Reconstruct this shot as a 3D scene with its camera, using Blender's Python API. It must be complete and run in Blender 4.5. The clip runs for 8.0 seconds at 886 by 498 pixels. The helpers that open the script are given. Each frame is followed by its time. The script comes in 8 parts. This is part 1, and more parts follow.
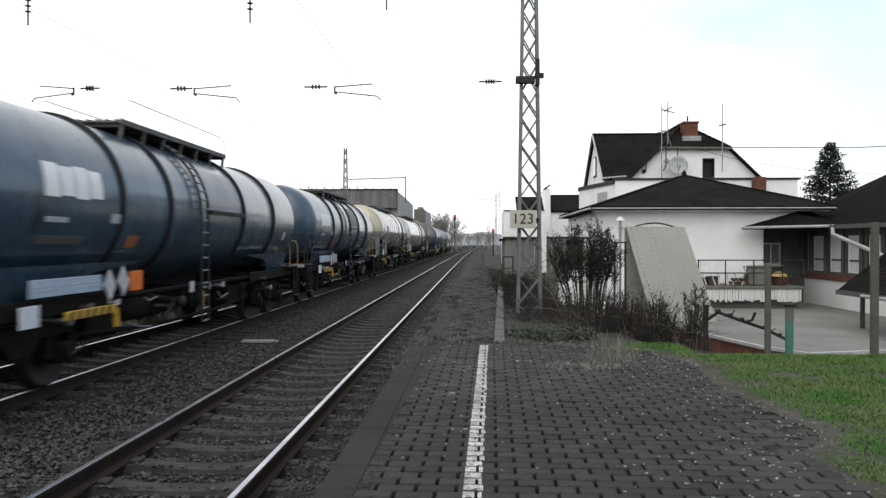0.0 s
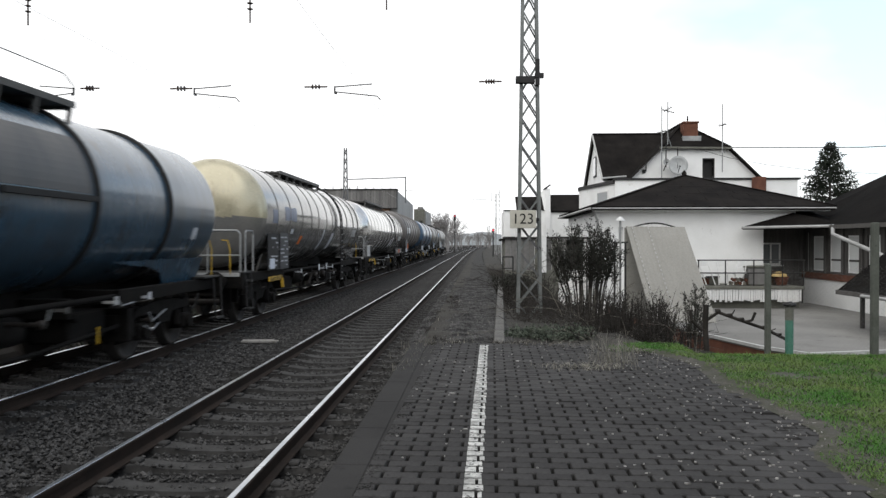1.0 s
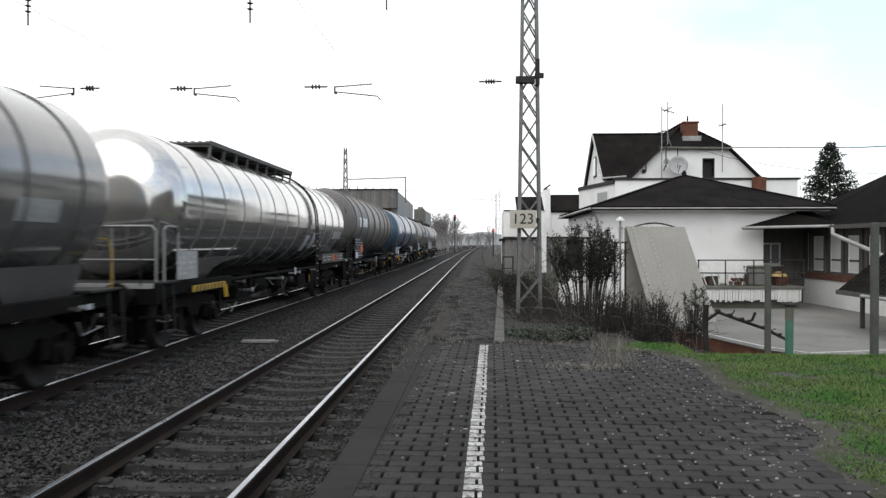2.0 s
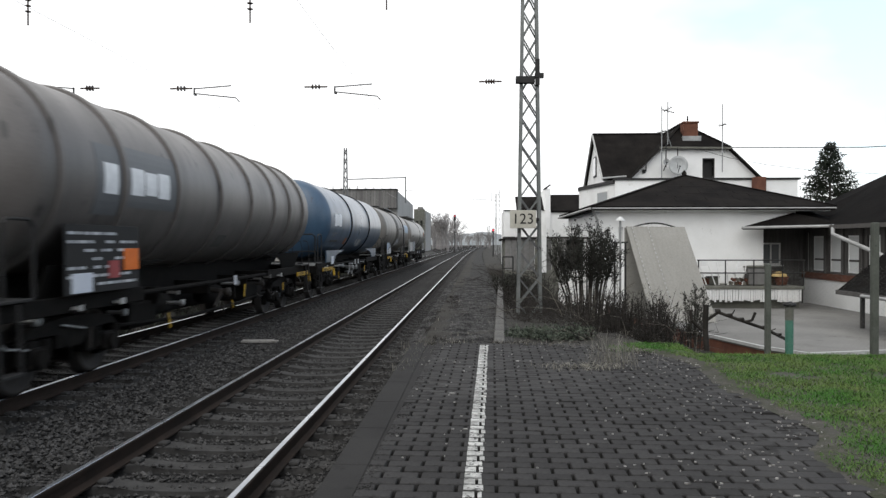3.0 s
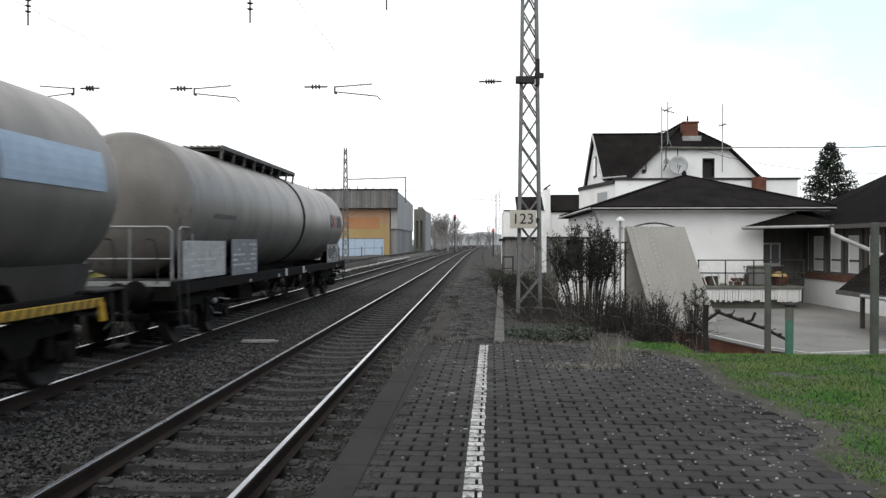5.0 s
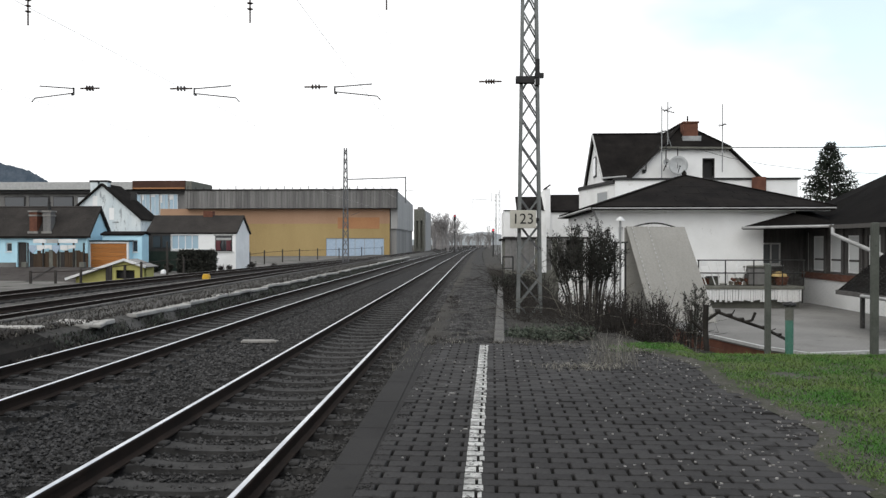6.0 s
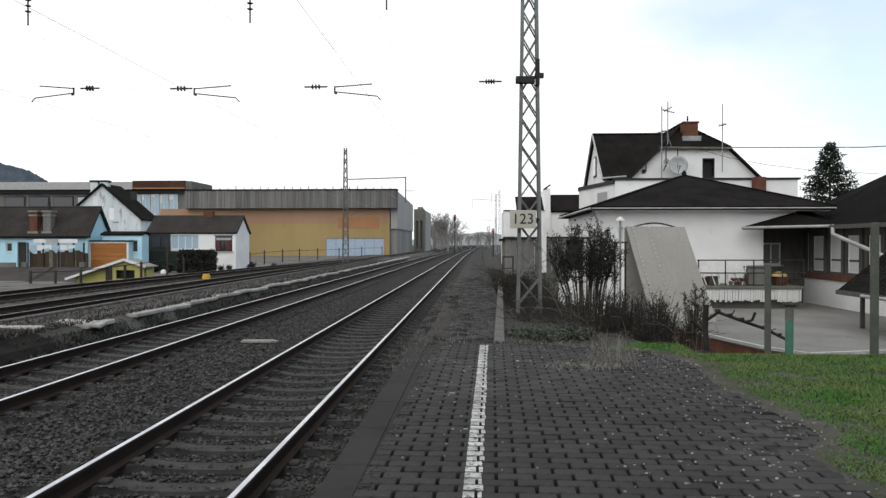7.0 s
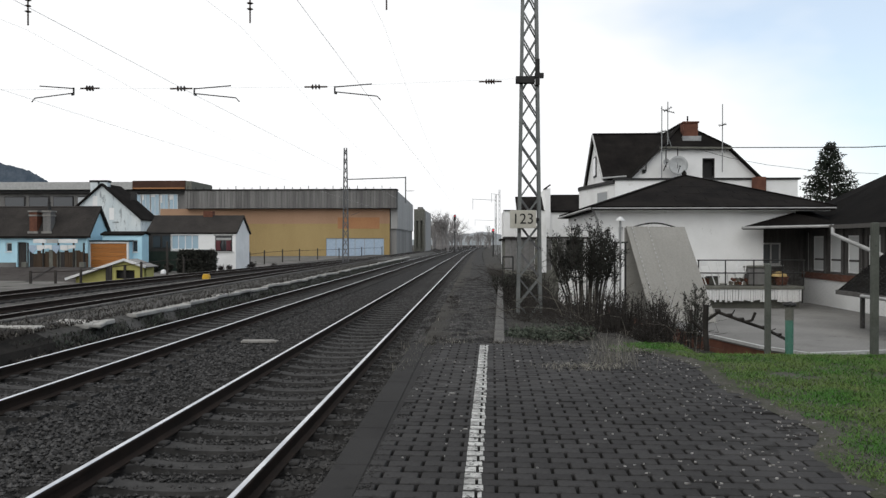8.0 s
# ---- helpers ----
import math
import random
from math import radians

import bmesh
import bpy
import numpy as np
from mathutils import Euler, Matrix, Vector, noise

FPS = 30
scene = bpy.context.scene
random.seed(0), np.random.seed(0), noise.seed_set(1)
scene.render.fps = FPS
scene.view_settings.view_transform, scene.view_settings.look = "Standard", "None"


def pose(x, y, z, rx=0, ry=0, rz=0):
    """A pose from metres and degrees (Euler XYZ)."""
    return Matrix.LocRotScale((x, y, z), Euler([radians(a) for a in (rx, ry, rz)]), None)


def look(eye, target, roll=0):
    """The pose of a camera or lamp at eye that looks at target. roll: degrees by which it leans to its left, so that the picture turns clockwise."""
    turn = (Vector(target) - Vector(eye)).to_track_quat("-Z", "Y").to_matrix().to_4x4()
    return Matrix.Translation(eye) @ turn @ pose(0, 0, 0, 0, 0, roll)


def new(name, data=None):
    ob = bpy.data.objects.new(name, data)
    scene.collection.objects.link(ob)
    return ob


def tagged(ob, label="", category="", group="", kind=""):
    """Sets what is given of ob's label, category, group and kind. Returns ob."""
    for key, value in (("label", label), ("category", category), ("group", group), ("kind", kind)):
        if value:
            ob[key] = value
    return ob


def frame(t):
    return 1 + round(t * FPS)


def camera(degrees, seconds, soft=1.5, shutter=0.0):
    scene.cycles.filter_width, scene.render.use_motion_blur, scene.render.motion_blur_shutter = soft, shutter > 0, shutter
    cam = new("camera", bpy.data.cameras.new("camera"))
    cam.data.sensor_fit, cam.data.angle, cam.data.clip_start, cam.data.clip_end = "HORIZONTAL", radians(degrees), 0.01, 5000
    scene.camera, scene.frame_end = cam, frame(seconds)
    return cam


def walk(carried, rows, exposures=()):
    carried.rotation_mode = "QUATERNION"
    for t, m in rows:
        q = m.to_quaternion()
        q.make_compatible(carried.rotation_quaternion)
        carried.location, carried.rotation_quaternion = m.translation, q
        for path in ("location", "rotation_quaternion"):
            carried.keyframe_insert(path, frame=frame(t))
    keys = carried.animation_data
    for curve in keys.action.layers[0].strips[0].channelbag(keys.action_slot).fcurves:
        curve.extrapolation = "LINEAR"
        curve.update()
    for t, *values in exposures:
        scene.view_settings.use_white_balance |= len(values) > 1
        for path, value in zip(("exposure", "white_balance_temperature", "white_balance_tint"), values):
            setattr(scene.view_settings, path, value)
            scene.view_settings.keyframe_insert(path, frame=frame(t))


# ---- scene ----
# camera: a fixed hand at eye level on the platform, tracks run along +y, rail tops at z = 0
EYE = (0.0, 0.0, 1.905)
cam = camera(62.2, 8.0, soft=1.4, shutter=0.2)
VIEW = pose(*EYE, 89.51, 0, 2.64)
walk(cam, [(0.0, VIEW), (8.0, VIEW)], exposures=[(0.0, 0.16), (4.7, 0.17), (6.1, 0.07), (7.0, -0.05), (8.0, -0.21)])

# bright overcast sky with thin blue breaks, and a high veiled sun
SUN_EL, SUN_AZ = radians(46), radians(190)
world = bpy.data.worlds.new("sky")
scene.world = world
world.use_nodes = True
wn, wl = world.node_tree.nodes, world.node_tree.links
wn.clear()
sky = wn.new("ShaderNodeTexSky")
sky.sky_type, sky.sun_disc = "NISHITA", False
sky.sun_elevation, sky.sun_rotation = SUN_EL, SUN_AZ
sky.air_density, sky.dust_density = 1.0, 2.0
coords = wn.new("ShaderNodeTexCoord")
clouds = wn.new("ShaderNodeTexNoise")
clouds.inputs["Scale"].default_value, clouds.inputs["Detail"].default_value = 1.6, 5
stretch = wn.new("ShaderNodeMapping")
stretch.inputs["Scale"].default_value = (1, 1, 2.2)
stretch.inputs["Location"].default_value = (0.35, 0.1, 0.2)
wl.new(coords.outputs["Generated"], stretch.inputs["Vector"])
wl.new(stretch.outputs[0], clouds.inputs["Vector"])
cover = wn.new("ShaderNodeValToRGB")
cover.color_ramp.elements[0].position, cover.color_ramp.elements[0].color = 0.28, (0.42, 0.42, 0.42, 1)
cover.color_ramp.elements[1].position, cover.color_ramp.elements[1].color = 0.47, (1, 1, 1, 1)
axes = wn.new("ShaderNodeSeparateXYZ")
wl.new(coords.outputs["Generated"], axes.inputs[0])
thin = wn.new("ShaderNodeMath")
thin.operation = "MULTIPLY_ADD"
thin.inputs[1].default_value = -0.31
wl.new(axes.outputs[0], thin.inputs[0])
wl.new(clouds.outputs["Fac"], thin.inputs[2])
wl.new(thin.outputs[0], cover.inputs["Fac"])
blue = wn.new("ShaderNodeMix")
blue.data_type = "RGBA"
blue.inputs[7].default_value = (10.9, 11.0, 11.1, 1)
wl.new(cover.outputs[0], blue.inputs[0])
gain = wn.new("ShaderNodeMix")
gain.data_type, gain.blend_type = "RGBA", "MULTIPLY"
gain.inputs[0].default_value = 1.0
gain.inputs[7].default_value = (1.82, 2.02, 2.0, 1)
wl.new(sky.outputs[0], gain.inputs[6])
wl.new(gain.outputs[2], blue.inputs[6])
back = wn.new("ShaderNodeBackground")
back.inputs["Strength"].default_value = 0.11
wl.new(blue.outputs[2], back.inputs["Color"])
wl.new(back.outputs[0], wn.new("ShaderNodeOutputWorld").inputs["Surface"])

sun = new("sun", bpy.data.lights.new("sun", "SUN"))
sun.data.energy, sun.data.angle, sun.data.color = 1.05, radians(60), (1.0, 0.97, 0.92)
sun.matrix_world = look((0, 0, 60), (0 - 60 * math.sin(SUN_AZ) / math.tan(SUN_EL), -60 * math.cos(SUN_AZ) / math.tan(SUN_EL), 0))


# ---- materials ----
def mat(name, c1, c2=None, scale=3.0, fine=40.0, rough=0.75, metal=0.0, bump=0.15, depth=0.01, spot=None, spots=0.62,
        vary=0.0, coat=0.0, streak=None, spread=0.25, gloss=None):
    """A surface of two colours mixed by broad noise, with fine grain, optional blotches or streaks, and relief."""
    m = bpy.data.materials.new(name)
    m.use_nodes = True
    n, l = m.node_tree.nodes, m.node_tree.links
    bsdf = n["Principled BSDF"]
    c2 = c2 or tuple(0.75 * c for c in c1)
    tc = n.new("ShaderNodeTexCoord")
    where = tc.outputs["Object"]
    if streak:
        mp = n.new("ShaderNodeMapping")
        mp.inputs["Scale"].default_value = streak
        l.new(where, mp.inputs["Vector"])
        broad_in = mp.outputs[0]
    else:
        broad_in = where
    broad = n.new("ShaderNodeTexNoise")
    broad.inputs["Scale"].default_value, broad.inputs["Detail"].default_value = scale, 6
    broad.inputs["Roughness"].default_value = 0.6
    l.new(broad_in, broad.inputs["Vector"])
    ramp = n.new("ShaderNodeValToRGB")
    ramp.color_ramp.elements[0].position, ramp.color_ramp.elements[0].color = 0.5 - spread / 2, (*c1, 1)
    ramp.color_ramp.elements[1].position, ramp.color_ramp.elements[1].color = 0.5 + spread / 2, (*c2, 1)
    l.new(broad.outputs["Fac"], ramp.inputs["Fac"])
    colour = ramp.outputs["Color"]
    grain = n.new("ShaderNodeTexNoise")
    grain.inputs["Scale"].default_value, grain.inputs["Detail"].default_value = fine, 4
    l.new(where, grain.inputs["Vector"])
    g = n.new("ShaderNodeMix")
    g.data_type, g.blend_type = "RGBA", "OVERLAY"
    g.inputs[0].default_value = 0.35
    l.new(colour, g.inputs[6])
    l.new(grain.outputs["Color"], g.inputs[7])
    hue = n.new("ShaderNodeRGBToBW")
    l.new(grain.outputs["Color"], hue.inputs[0])
    l.new(hue.outputs[0], g.inputs[7])
    colour = g.outputs[2]
    if spot:
        blot = n.new("ShaderNodeTexNoise")
        blot.inputs["Scale"].default_value, blot.inputs["Detail"].default_value = scale * 2.7, 8
        blot.inputs["Roughness"].default_value = 0.7
        l.new(broad_in, blot.inputs["Vector"])
        edge = n.new("ShaderNodeValToRGB")
        edge.color_ramp.elements[0].position, edge.color_ramp.elements[1].position = spots, spots + 0.06
        l.new(blot.outputs["Fac"], edge.inputs["Fac"])
        mix = n.new("ShaderNodeMix")
        mix.data_type = "RGBA"
        mix.inputs[7].default_value = (*spot, 1)
        l.new(edge.outputs[0], mix.inputs[0])
        l.new(colour, mix.inputs[6])
        colour = mix.outputs[2]
    if vary:
        info = n.new("ShaderNodeObjectInfo")
        geo = n.new("ShaderNodeNewGeometry")
        add = n.new("ShaderNodeMath")
        add.operation = "ADD"
        l.new(info.outputs["Random"], add.inputs[0])
        l.new(geo.outputs["Random Per Island"], add.inputs[1])
        rng = n.new("ShaderNodeMapRange")
        rng.inputs[1].default_value, rng.inputs[2].default_value = 0.0, 2.0
        rng.inputs[3].default_value, rng.inputs[4].default_value = 1 - vary, 1 + vary
        l.new(add.outputs[0], rng.inputs[0])
        hsv = n.new("ShaderNodeHueSaturation")
        l.new(rng.outputs[0], hsv.inputs["Value"])
        l.new(colour, hsv.inputs["Color"])
        colour = hsv.outputs[0]
    l.new(colour, bsdf.inputs["Base Color"])
    rr = n.new("ShaderNodeMapRange")
    rr.inputs[3].default_value, rr.inputs[4].default_value = max(0.03, rough - 0.12), min(1.0, rough + 0.12)
    l.new(broad.outputs["Fac"], rr.inputs[0])
    l.new(rr.outputs[0], bsdf.inputs["Roughness"])
    bsdf.inputs["Metallic"].default_value = metal
    bsdf.inputs["Specular IOR Level"].default_value = gloss if gloss is not None else 0.5 if rough < 0.55 else 0.35 if rough < 0.8 else 0.12
    bsdf.inputs["Coat Weight"].default_value = coat
    bsdf.inputs["Coat Roughness"].default_value = 0.12
    if bump:
        b = n.new("ShaderNodeBump")
        b.inputs["Strength"].default_value, b.inputs["Distance"].default_value = bump, depth
        l.new(grain.outputs["Fac"], b.inputs["Height"])
        l.new(b.outputs[0], bsdf.inputs["Normal"])
    return m


def glow(name, colour, power):
    m = bpy.data.materials.new(name)
    m.use_nodes = True
    b = m.node_tree.nodes["Principled BSDF"]
    b.inputs["Base Color"].default_value = (*colour, 1)
    b.inputs["Emission Color"].default_value = (*colour, 1)
    b.inputs["Emission Strength"].default_value = power
    return m


def glass(name, tint, rough=0.06):
    m = bpy.data.materials.new(name)
    m.use_nodes = True
    b = m.node_tree.nodes["Principled BSDF"]
    b.inputs["Base Color"].default_value = (*tint, 1)
    b.inputs["Roughness"].default_value = rough
    b.inputs["IOR"].default_value = 1.52
    b.inputs["Coat Weight"].default_value = 0.6
    b.inputs["Coat Roughness"].default_value = 0.03
    return m


EARTH = mat("earth", (0.03, 0.0285, 0.026), (0.05, 0.047, 0.042), 0.7, 25, 0.95, bump=0.5, depth=0.03, spot=(0.036, 0.042, 0.025), spots=0.6)
BALLAST = mat("ballast_stone", (0.020, 0.0195, 0.019), (0.080, 0.0778, 0.076), 9.0, 60, 0.95, bump=0.4, depth=0.01, vary=1.0, spread=0.5, spot=(0.15, 0.147, 0.143), spots=0.66)
BALLAST_BED = mat("ballast_bed", (0.0145, 0.0141, 0.0138), (0.029, 0.0283, 0.0277), 1.5, 22, 0.98, bump=0.9, depth=0.04)
GRAVEL = mat("path_gravel", (0.026, 0.0254, 0.025), (0.045, 0.044, 0.043), 0.9, 30, 0.95, bump=0.8, depth=0.02, spot=(0.022, 0.0235, 0.0195), spots=0.54)
RAIL_TOP = mat("polished_rail", (0.66, 0.68, 0.71), (0.5, 0.52, 0.56), 2, 60, 0.3, 1.0, 0.02)
RAIL_SIDE = mat("rusty_rail", (0.018, 0.0135, 0.011), (0.028, 0.02, 0.016), 3, 50, 0.85, bump=0.2)
SLEEPER = mat("sleeper_concrete", (0.034, 0.033, 0.0322), (0.054, 0.0525, 0.051), 3, 50, 0.95, bump=0.3, vary=0.3, spot=(0.028, 0.0272, 0.026), spots=0.56)
PAVER = mat("clinker_paver", (0.0305, 0.0296, 0.0296), (0.0465, 0.0451, 0.0446), 1.3, 45, 0.9, bump=0.45, depth=0.004, vary=0.32, spot=(0.0245, 0.0236, 0.023), spots=0.55)
JOINT = mat("paver_joint", (0.007, 0.0065, 0.0055), (0.013, 0.012, 0.010), 6, 60, 1.0, bump=0.3)
EDGE_CONCRETE = mat("edge_concrete", (0.020, 0.0194, 0.019), (0.032, 0.031, 0.0303), 1.3, 70, 0.9, bump=0.3, spot=(0.016, 0.0155, 0.0147), spots=0.58)
PALE_CONCRETE = mat("pale_concrete", (0.18, 0.172, 0.158), (0.26, 0.25, 0.235), 1.5, 50, 0.9, bump=0.25, spot=(0.10, 0.094, 0.084), spots=0.6)
YARD = mat("yard_paving", (0.16, 0.157, 0.149), (0.205, 0.2, 0.19), 0.6, 30, 0.9, bump=0.15, spot=(0.13, 0.125, 0.117), spots=0.58)
WHITE_PAINT = mat("worn_white_line", (0.52, 0.52, 0.50), (0.27, 0.27, 0.258), 9, 60, 0.85, bump=0.2, spot=(0.06, 0.058, 0.056), spots=0.53)
GRASS = mat("grass_blade", (0.048, 0.128, 0.024), (0.100, 0.150, 0.045), 1.7, 12, 0.9, bump=0, vary=0.4, spot=(0.130, 0.125, 0.062), spots=0.61)
GRASS_SOIL = mat("grass_soil", (0.072, 0.068, 0.062), (0.046, 0.050, 0.032), 2.6, 30, 0.95, bump=0.8, depth=0.03, spot=(0.085, 0.078, 0.068), spots=0.55)
STRAW = mat("dry_grass", (0.15, 0.142, 0.12), (0.23, 0.22, 0.19), 3, 30, 0.9, bump=0, vary=0.35)
TWIG = mat("dark_twig", (0.024, 0.0215, 0.0195), (0.042, 0.038, 0.034), 3, 30, 0.9, bump=0, vary=0.35)
STEM = mat("grey_stem", (0.12, 0.11, 0.095), (0.18, 0.165, 0.14), 3, 30, 0.9, bump=0, vary=0.35)
LEAF = mat("evergreen_leaf", (0.024, 0.025, 0.021), (0.050, 0.051, 0.043), 3, 30, 0.85, bump=0, vary=0.5)
IVY = mat("ivy_leaf", (0.04, 0.052, 0.038), (0.085, 0.095, 0.075), 3, 30, 0.8, bump=0, vary=0.45)
SPRUCE = mat("spruce_needles", (0.014, 0.019, 0.014), (0.026, 0.032, 0.022), 3, 30, 0.85, bump=0, vary=0.4)
BARE = mat("bare_branches", (0.17, 0.16, 0.155), (0.26, 0.25, 0.245), 3, 30, 0.95, bump=0, vary=0.3)
GALV = mat("galvanised_steel", (0.24, 0.245, 0.245), (0.34, 0.345, 0.34), 2, 40, 0.6, 0.5, 0.05, spot=(0.17, 0.15, 0.13), spots=0.66)
MAST_STEEL = mat("weathered_mast_steel", (0.125, 0.133, 0.130), (0.195, 0.205, 0.2), 2, 40, 0.65, 0.4, 0.05, spot=(0.12, 0.105, 0.092), spots=0.62)
DARK_STEEL = mat("dark_steel", (0.018, 0.018, 0.0185), (0.03, 0.029, 0.028), 3, 40, 0.7, 0.2, 0.1)
INSULATOR = mat("brown_insulator", (0.045, 0.03, 0.025), (0.06, 0.04, 0.03), 4, 40, 0.3, 0, 0)
WIRE = mat("wire", (0.5, 0.5, 0.51), (0.42, 0.42, 0.43), 4, 40, 0.6, 0.2, 0)
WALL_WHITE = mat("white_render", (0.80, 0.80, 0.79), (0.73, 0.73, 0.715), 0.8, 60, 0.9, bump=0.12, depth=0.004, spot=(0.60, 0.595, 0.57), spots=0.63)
WALL_BLUE = mat("pale_blue_render", (0.46, 0.70, 0.80), (0.40, 0.63, 0.74), 0.8, 50, 0.9, bump=0.1, spot=(0.52, 0.68, 0.74), spots=0.6)
WALL_OCHRE = mat("ochre_render", (0.37, 0.275, 0.13), (0.31, 0.225, 0.105), 0.12, 8, 0.9, bump=0.1, streak=(1, 1, 0.3), spot=(0.29, 0.2, 0.105), spots=0.64)
WALL_ORANGE = mat("salmon_render", (0.37, 0.235, 0.155), (0.32, 0.2, 0.13), 0.12, 8, 0.9, bump=0.1, streak=(1, 1, 0.3))
WALL_GREY = mat("grey_cladding", (0.30, 0.295, 0.285), (0.25, 0.245, 0.235), 0.2, 8, 0.7, bump=0.05, streak=(2, 1, 0.2), vary=0.12)
FASCIA = mat("ribbed_fascia", (0.125, 0.121, 0.117), (0.21, 0.205, 0.197), 0.35, 8, 0.7, 0.2, 0.05, streak=(2.5, 1, 0.15), vary=0.3)
ROOF_DARK = mat("dark_roofing", (0.010, 0.0092, 0.0088), (0.018, 0.0162, 0.015), 0.9, 9, 0.95, bump=0.5, depth=0.03, spot=(0.021, 0.019, 0.017), spots=0.66, gloss=0.02)
ROOF_BROWN = mat("brown_tiles", (0.025, 0.0225, 0.021), (0.040, 0.0358, 0.0328), 0.7, 9, 0.9, bump=0.6, depth=0.04, spot=(0.05, 0.046, 0.042), spots=0.64)
BRICK_RED = mat("red_brick", (0.14, 0.062, 0.042), (0.10, 0.046, 0.033), 3, 40, 0.9, bump=0.3)
WOOD_DARK = mat("dark_stained_boards", (0.030, 0.0278, 0.0265), (0.048, 0.0445, 0.042), 2, 40, 0.8, bump=0.2, streak=(8, 8, 0.6), vary=0.25)
WOOD_GREY = mat("weathered_grey_brown_boards", (0.068, 0.064, 0.061), (0.10, 0.095, 0.09), 2, 40, 0.85, bump=0.2, streak=(8, 8, 0.6), vary=0.25)
ROOF_TAR = mat("black_tarred_roofing", (0.0062, 0.0057, 0.0054), (0.011, 0.010, 0.0093), 0.9, 9, 0.95, bump=0.5, depth=0.03, spot=(0.016, 0.0145, 0.013), spots=0.66, gloss=0.02)
WALKWAY_STEEL = mat("weathered_walkway_steel", (0.075, 0.072, 0.068), (0.12, 0.116, 0.11), 3, 40, 0.65, 0.2, 0.05, spot=(0.05, 0.042, 0.036), spots=0.6)
WOOD_ORANGE = mat("orange_door_boards", (0.38, 0.15, 0.035), (0.30, 0.115, 0.028), 2, 40, 0.7, bump=0.2, streak=(0.6, 1, 8), vary=0.2)
METAL_SHEET = mat("beige_trapezoid_sheet", (0.245, 0.238, 0.217), (0.285, 0.277, 0.254), 0.6, 30, 0.7, 0.0, 0.08, spot=(0.2, 0.193, 0.174), spots=0.62)
GUTTER = mat("white_gutter", (0.34, 0.34, 0.335), (0.26, 0.26, 0.255), 2, 30, 0.5, 0.1, 0.03)
FRAME_WHITE = mat("white_window_frame", (0.7, 0.7, 0.69), (0.62, 0.62, 0.61), 2, 30, 0.5, 0, 0.02)
GLASS = glass("window_glass", (0.03, 0.035, 0.04))
GLASS_PALE = glass("curtained_glass", (0.42, 0.44, 0.45), 0.12)
GLASS_BRIGHT = glass("bright_curtained_glass", (0.66, 0.67, 0.66), 0.15)
GLASS_SKY = glass("sky_blue_glass", (0.30, 0.42, 0.50), 0.1)
FENCE_POST = mat("greenish_concrete_post", (0.07, 0.076, 0.066), (0.10, 0.107, 0.094), 3, 40, 0.9, bump=0.2, spot=(0.05, 0.055, 0.045), spots=0.6)
ISLAND_FILL = mat("weedy_island_gravel", (0.052, 0.050, 0.047), (0.100, 0.097, 0.091), 0.9, 12, 0.95, bump=0.7, depth=0.04, spot=(0.034, 0.034, 0.028), spots=0.54)
SIDING_BED = mat("siding_ballast", (0.044, 0.042, 0.0395), (0.08, 0.0765, 0.072), 0.8, 12, 0.97, bump=0.9, depth=0.04, spot=(0.03, 0.0285, 0.0265), spots=0.56)
GREEN_PIPE = mat("green_pipe", (0.04, 0.135, 0.095), (0.06, 0.18, 0.135), 5, 40, 0.6, 0, 0.05, spot=(0.1, 0.15, 0.13), spots=0.6)
POST_GREY = mat("weathered_post", (0.11, 0.11, 0.095), (0.15, 0.15, 0.13), 3, 40, 0.9, bump=0.2)
YELLOW = mat("yellow_panel", (0.44, 0.41, 0.15), (0.38, 0.35, 0.12), 1.5, 30, 0.8, 0, 0.1)
SAFETY_YELLOW = mat("safety_yellow", (0.62, 0.37, 0.03), (0.5, 0.3, 0.03), 4, 40, 0.6, 0, 0.05)
BLACK = mat("black_paint", (0.009, 0.009, 0.0095), (0.015, 0.0145, 0.014), 3, 40, 0.7, 0, 0.05)
ORANGE = mat("orange_plate", (0.72, 0.17, 0.02), (0.62, 0.14, 0.02), 4, 40, 0.6, 0, 0.02)
SIGN_CREAM = mat("cream_board", (0.46, 0.44, 0.38), (0.40, 0.385, 0.33), 4, 40, 0.7, 0, 0.05)
MARK_WHITE = mat("white_marking", (0.52, 0.53, 0.55), (0.38, 0.39, 0.41), 5, 50, 0.7, 0, 0.02, spot=(0.2, 0.2, 0.2), spots=0.62)
EMBLEM_WHITE = mat("white_emblem_paint", (0.82, 0.83, 0.84), (0.7, 0.71, 0.72), 5, 50, 0.7, 0, 0.02)
MARK_BLUE = mat("blue_marking", (0.10, 0.13, 0.21), (0.12, 0.15, 0.22), 5, 50, 0.4, 0.3, 0.02, spot=(0.2, 0.2, 0.2), spots=0.58)
MARK_GREY = mat("grey_marking", (0.16, 0.17, 0.18), (0.2, 0.21, 0.22), 5, 50, 0.7, 0, 0.02)
MARK_SKY = mat("pale_blue_marking", (0.36, 0.45, 0.55), (0.30, 0.38, 0.48), 5, 50, 0.6, 0, 0.02)
TANK_NAVY = mat("navy_tank_paint", (0.036, 0.080, 0.124), (0.026, 0.050, 0.074), 1.0, 30, 0.28, 0, 0.012, spot=(0.020, 0.021, 0.023), spots=0.57, streak=(1, 1.6, 0.35), coat=0.4)
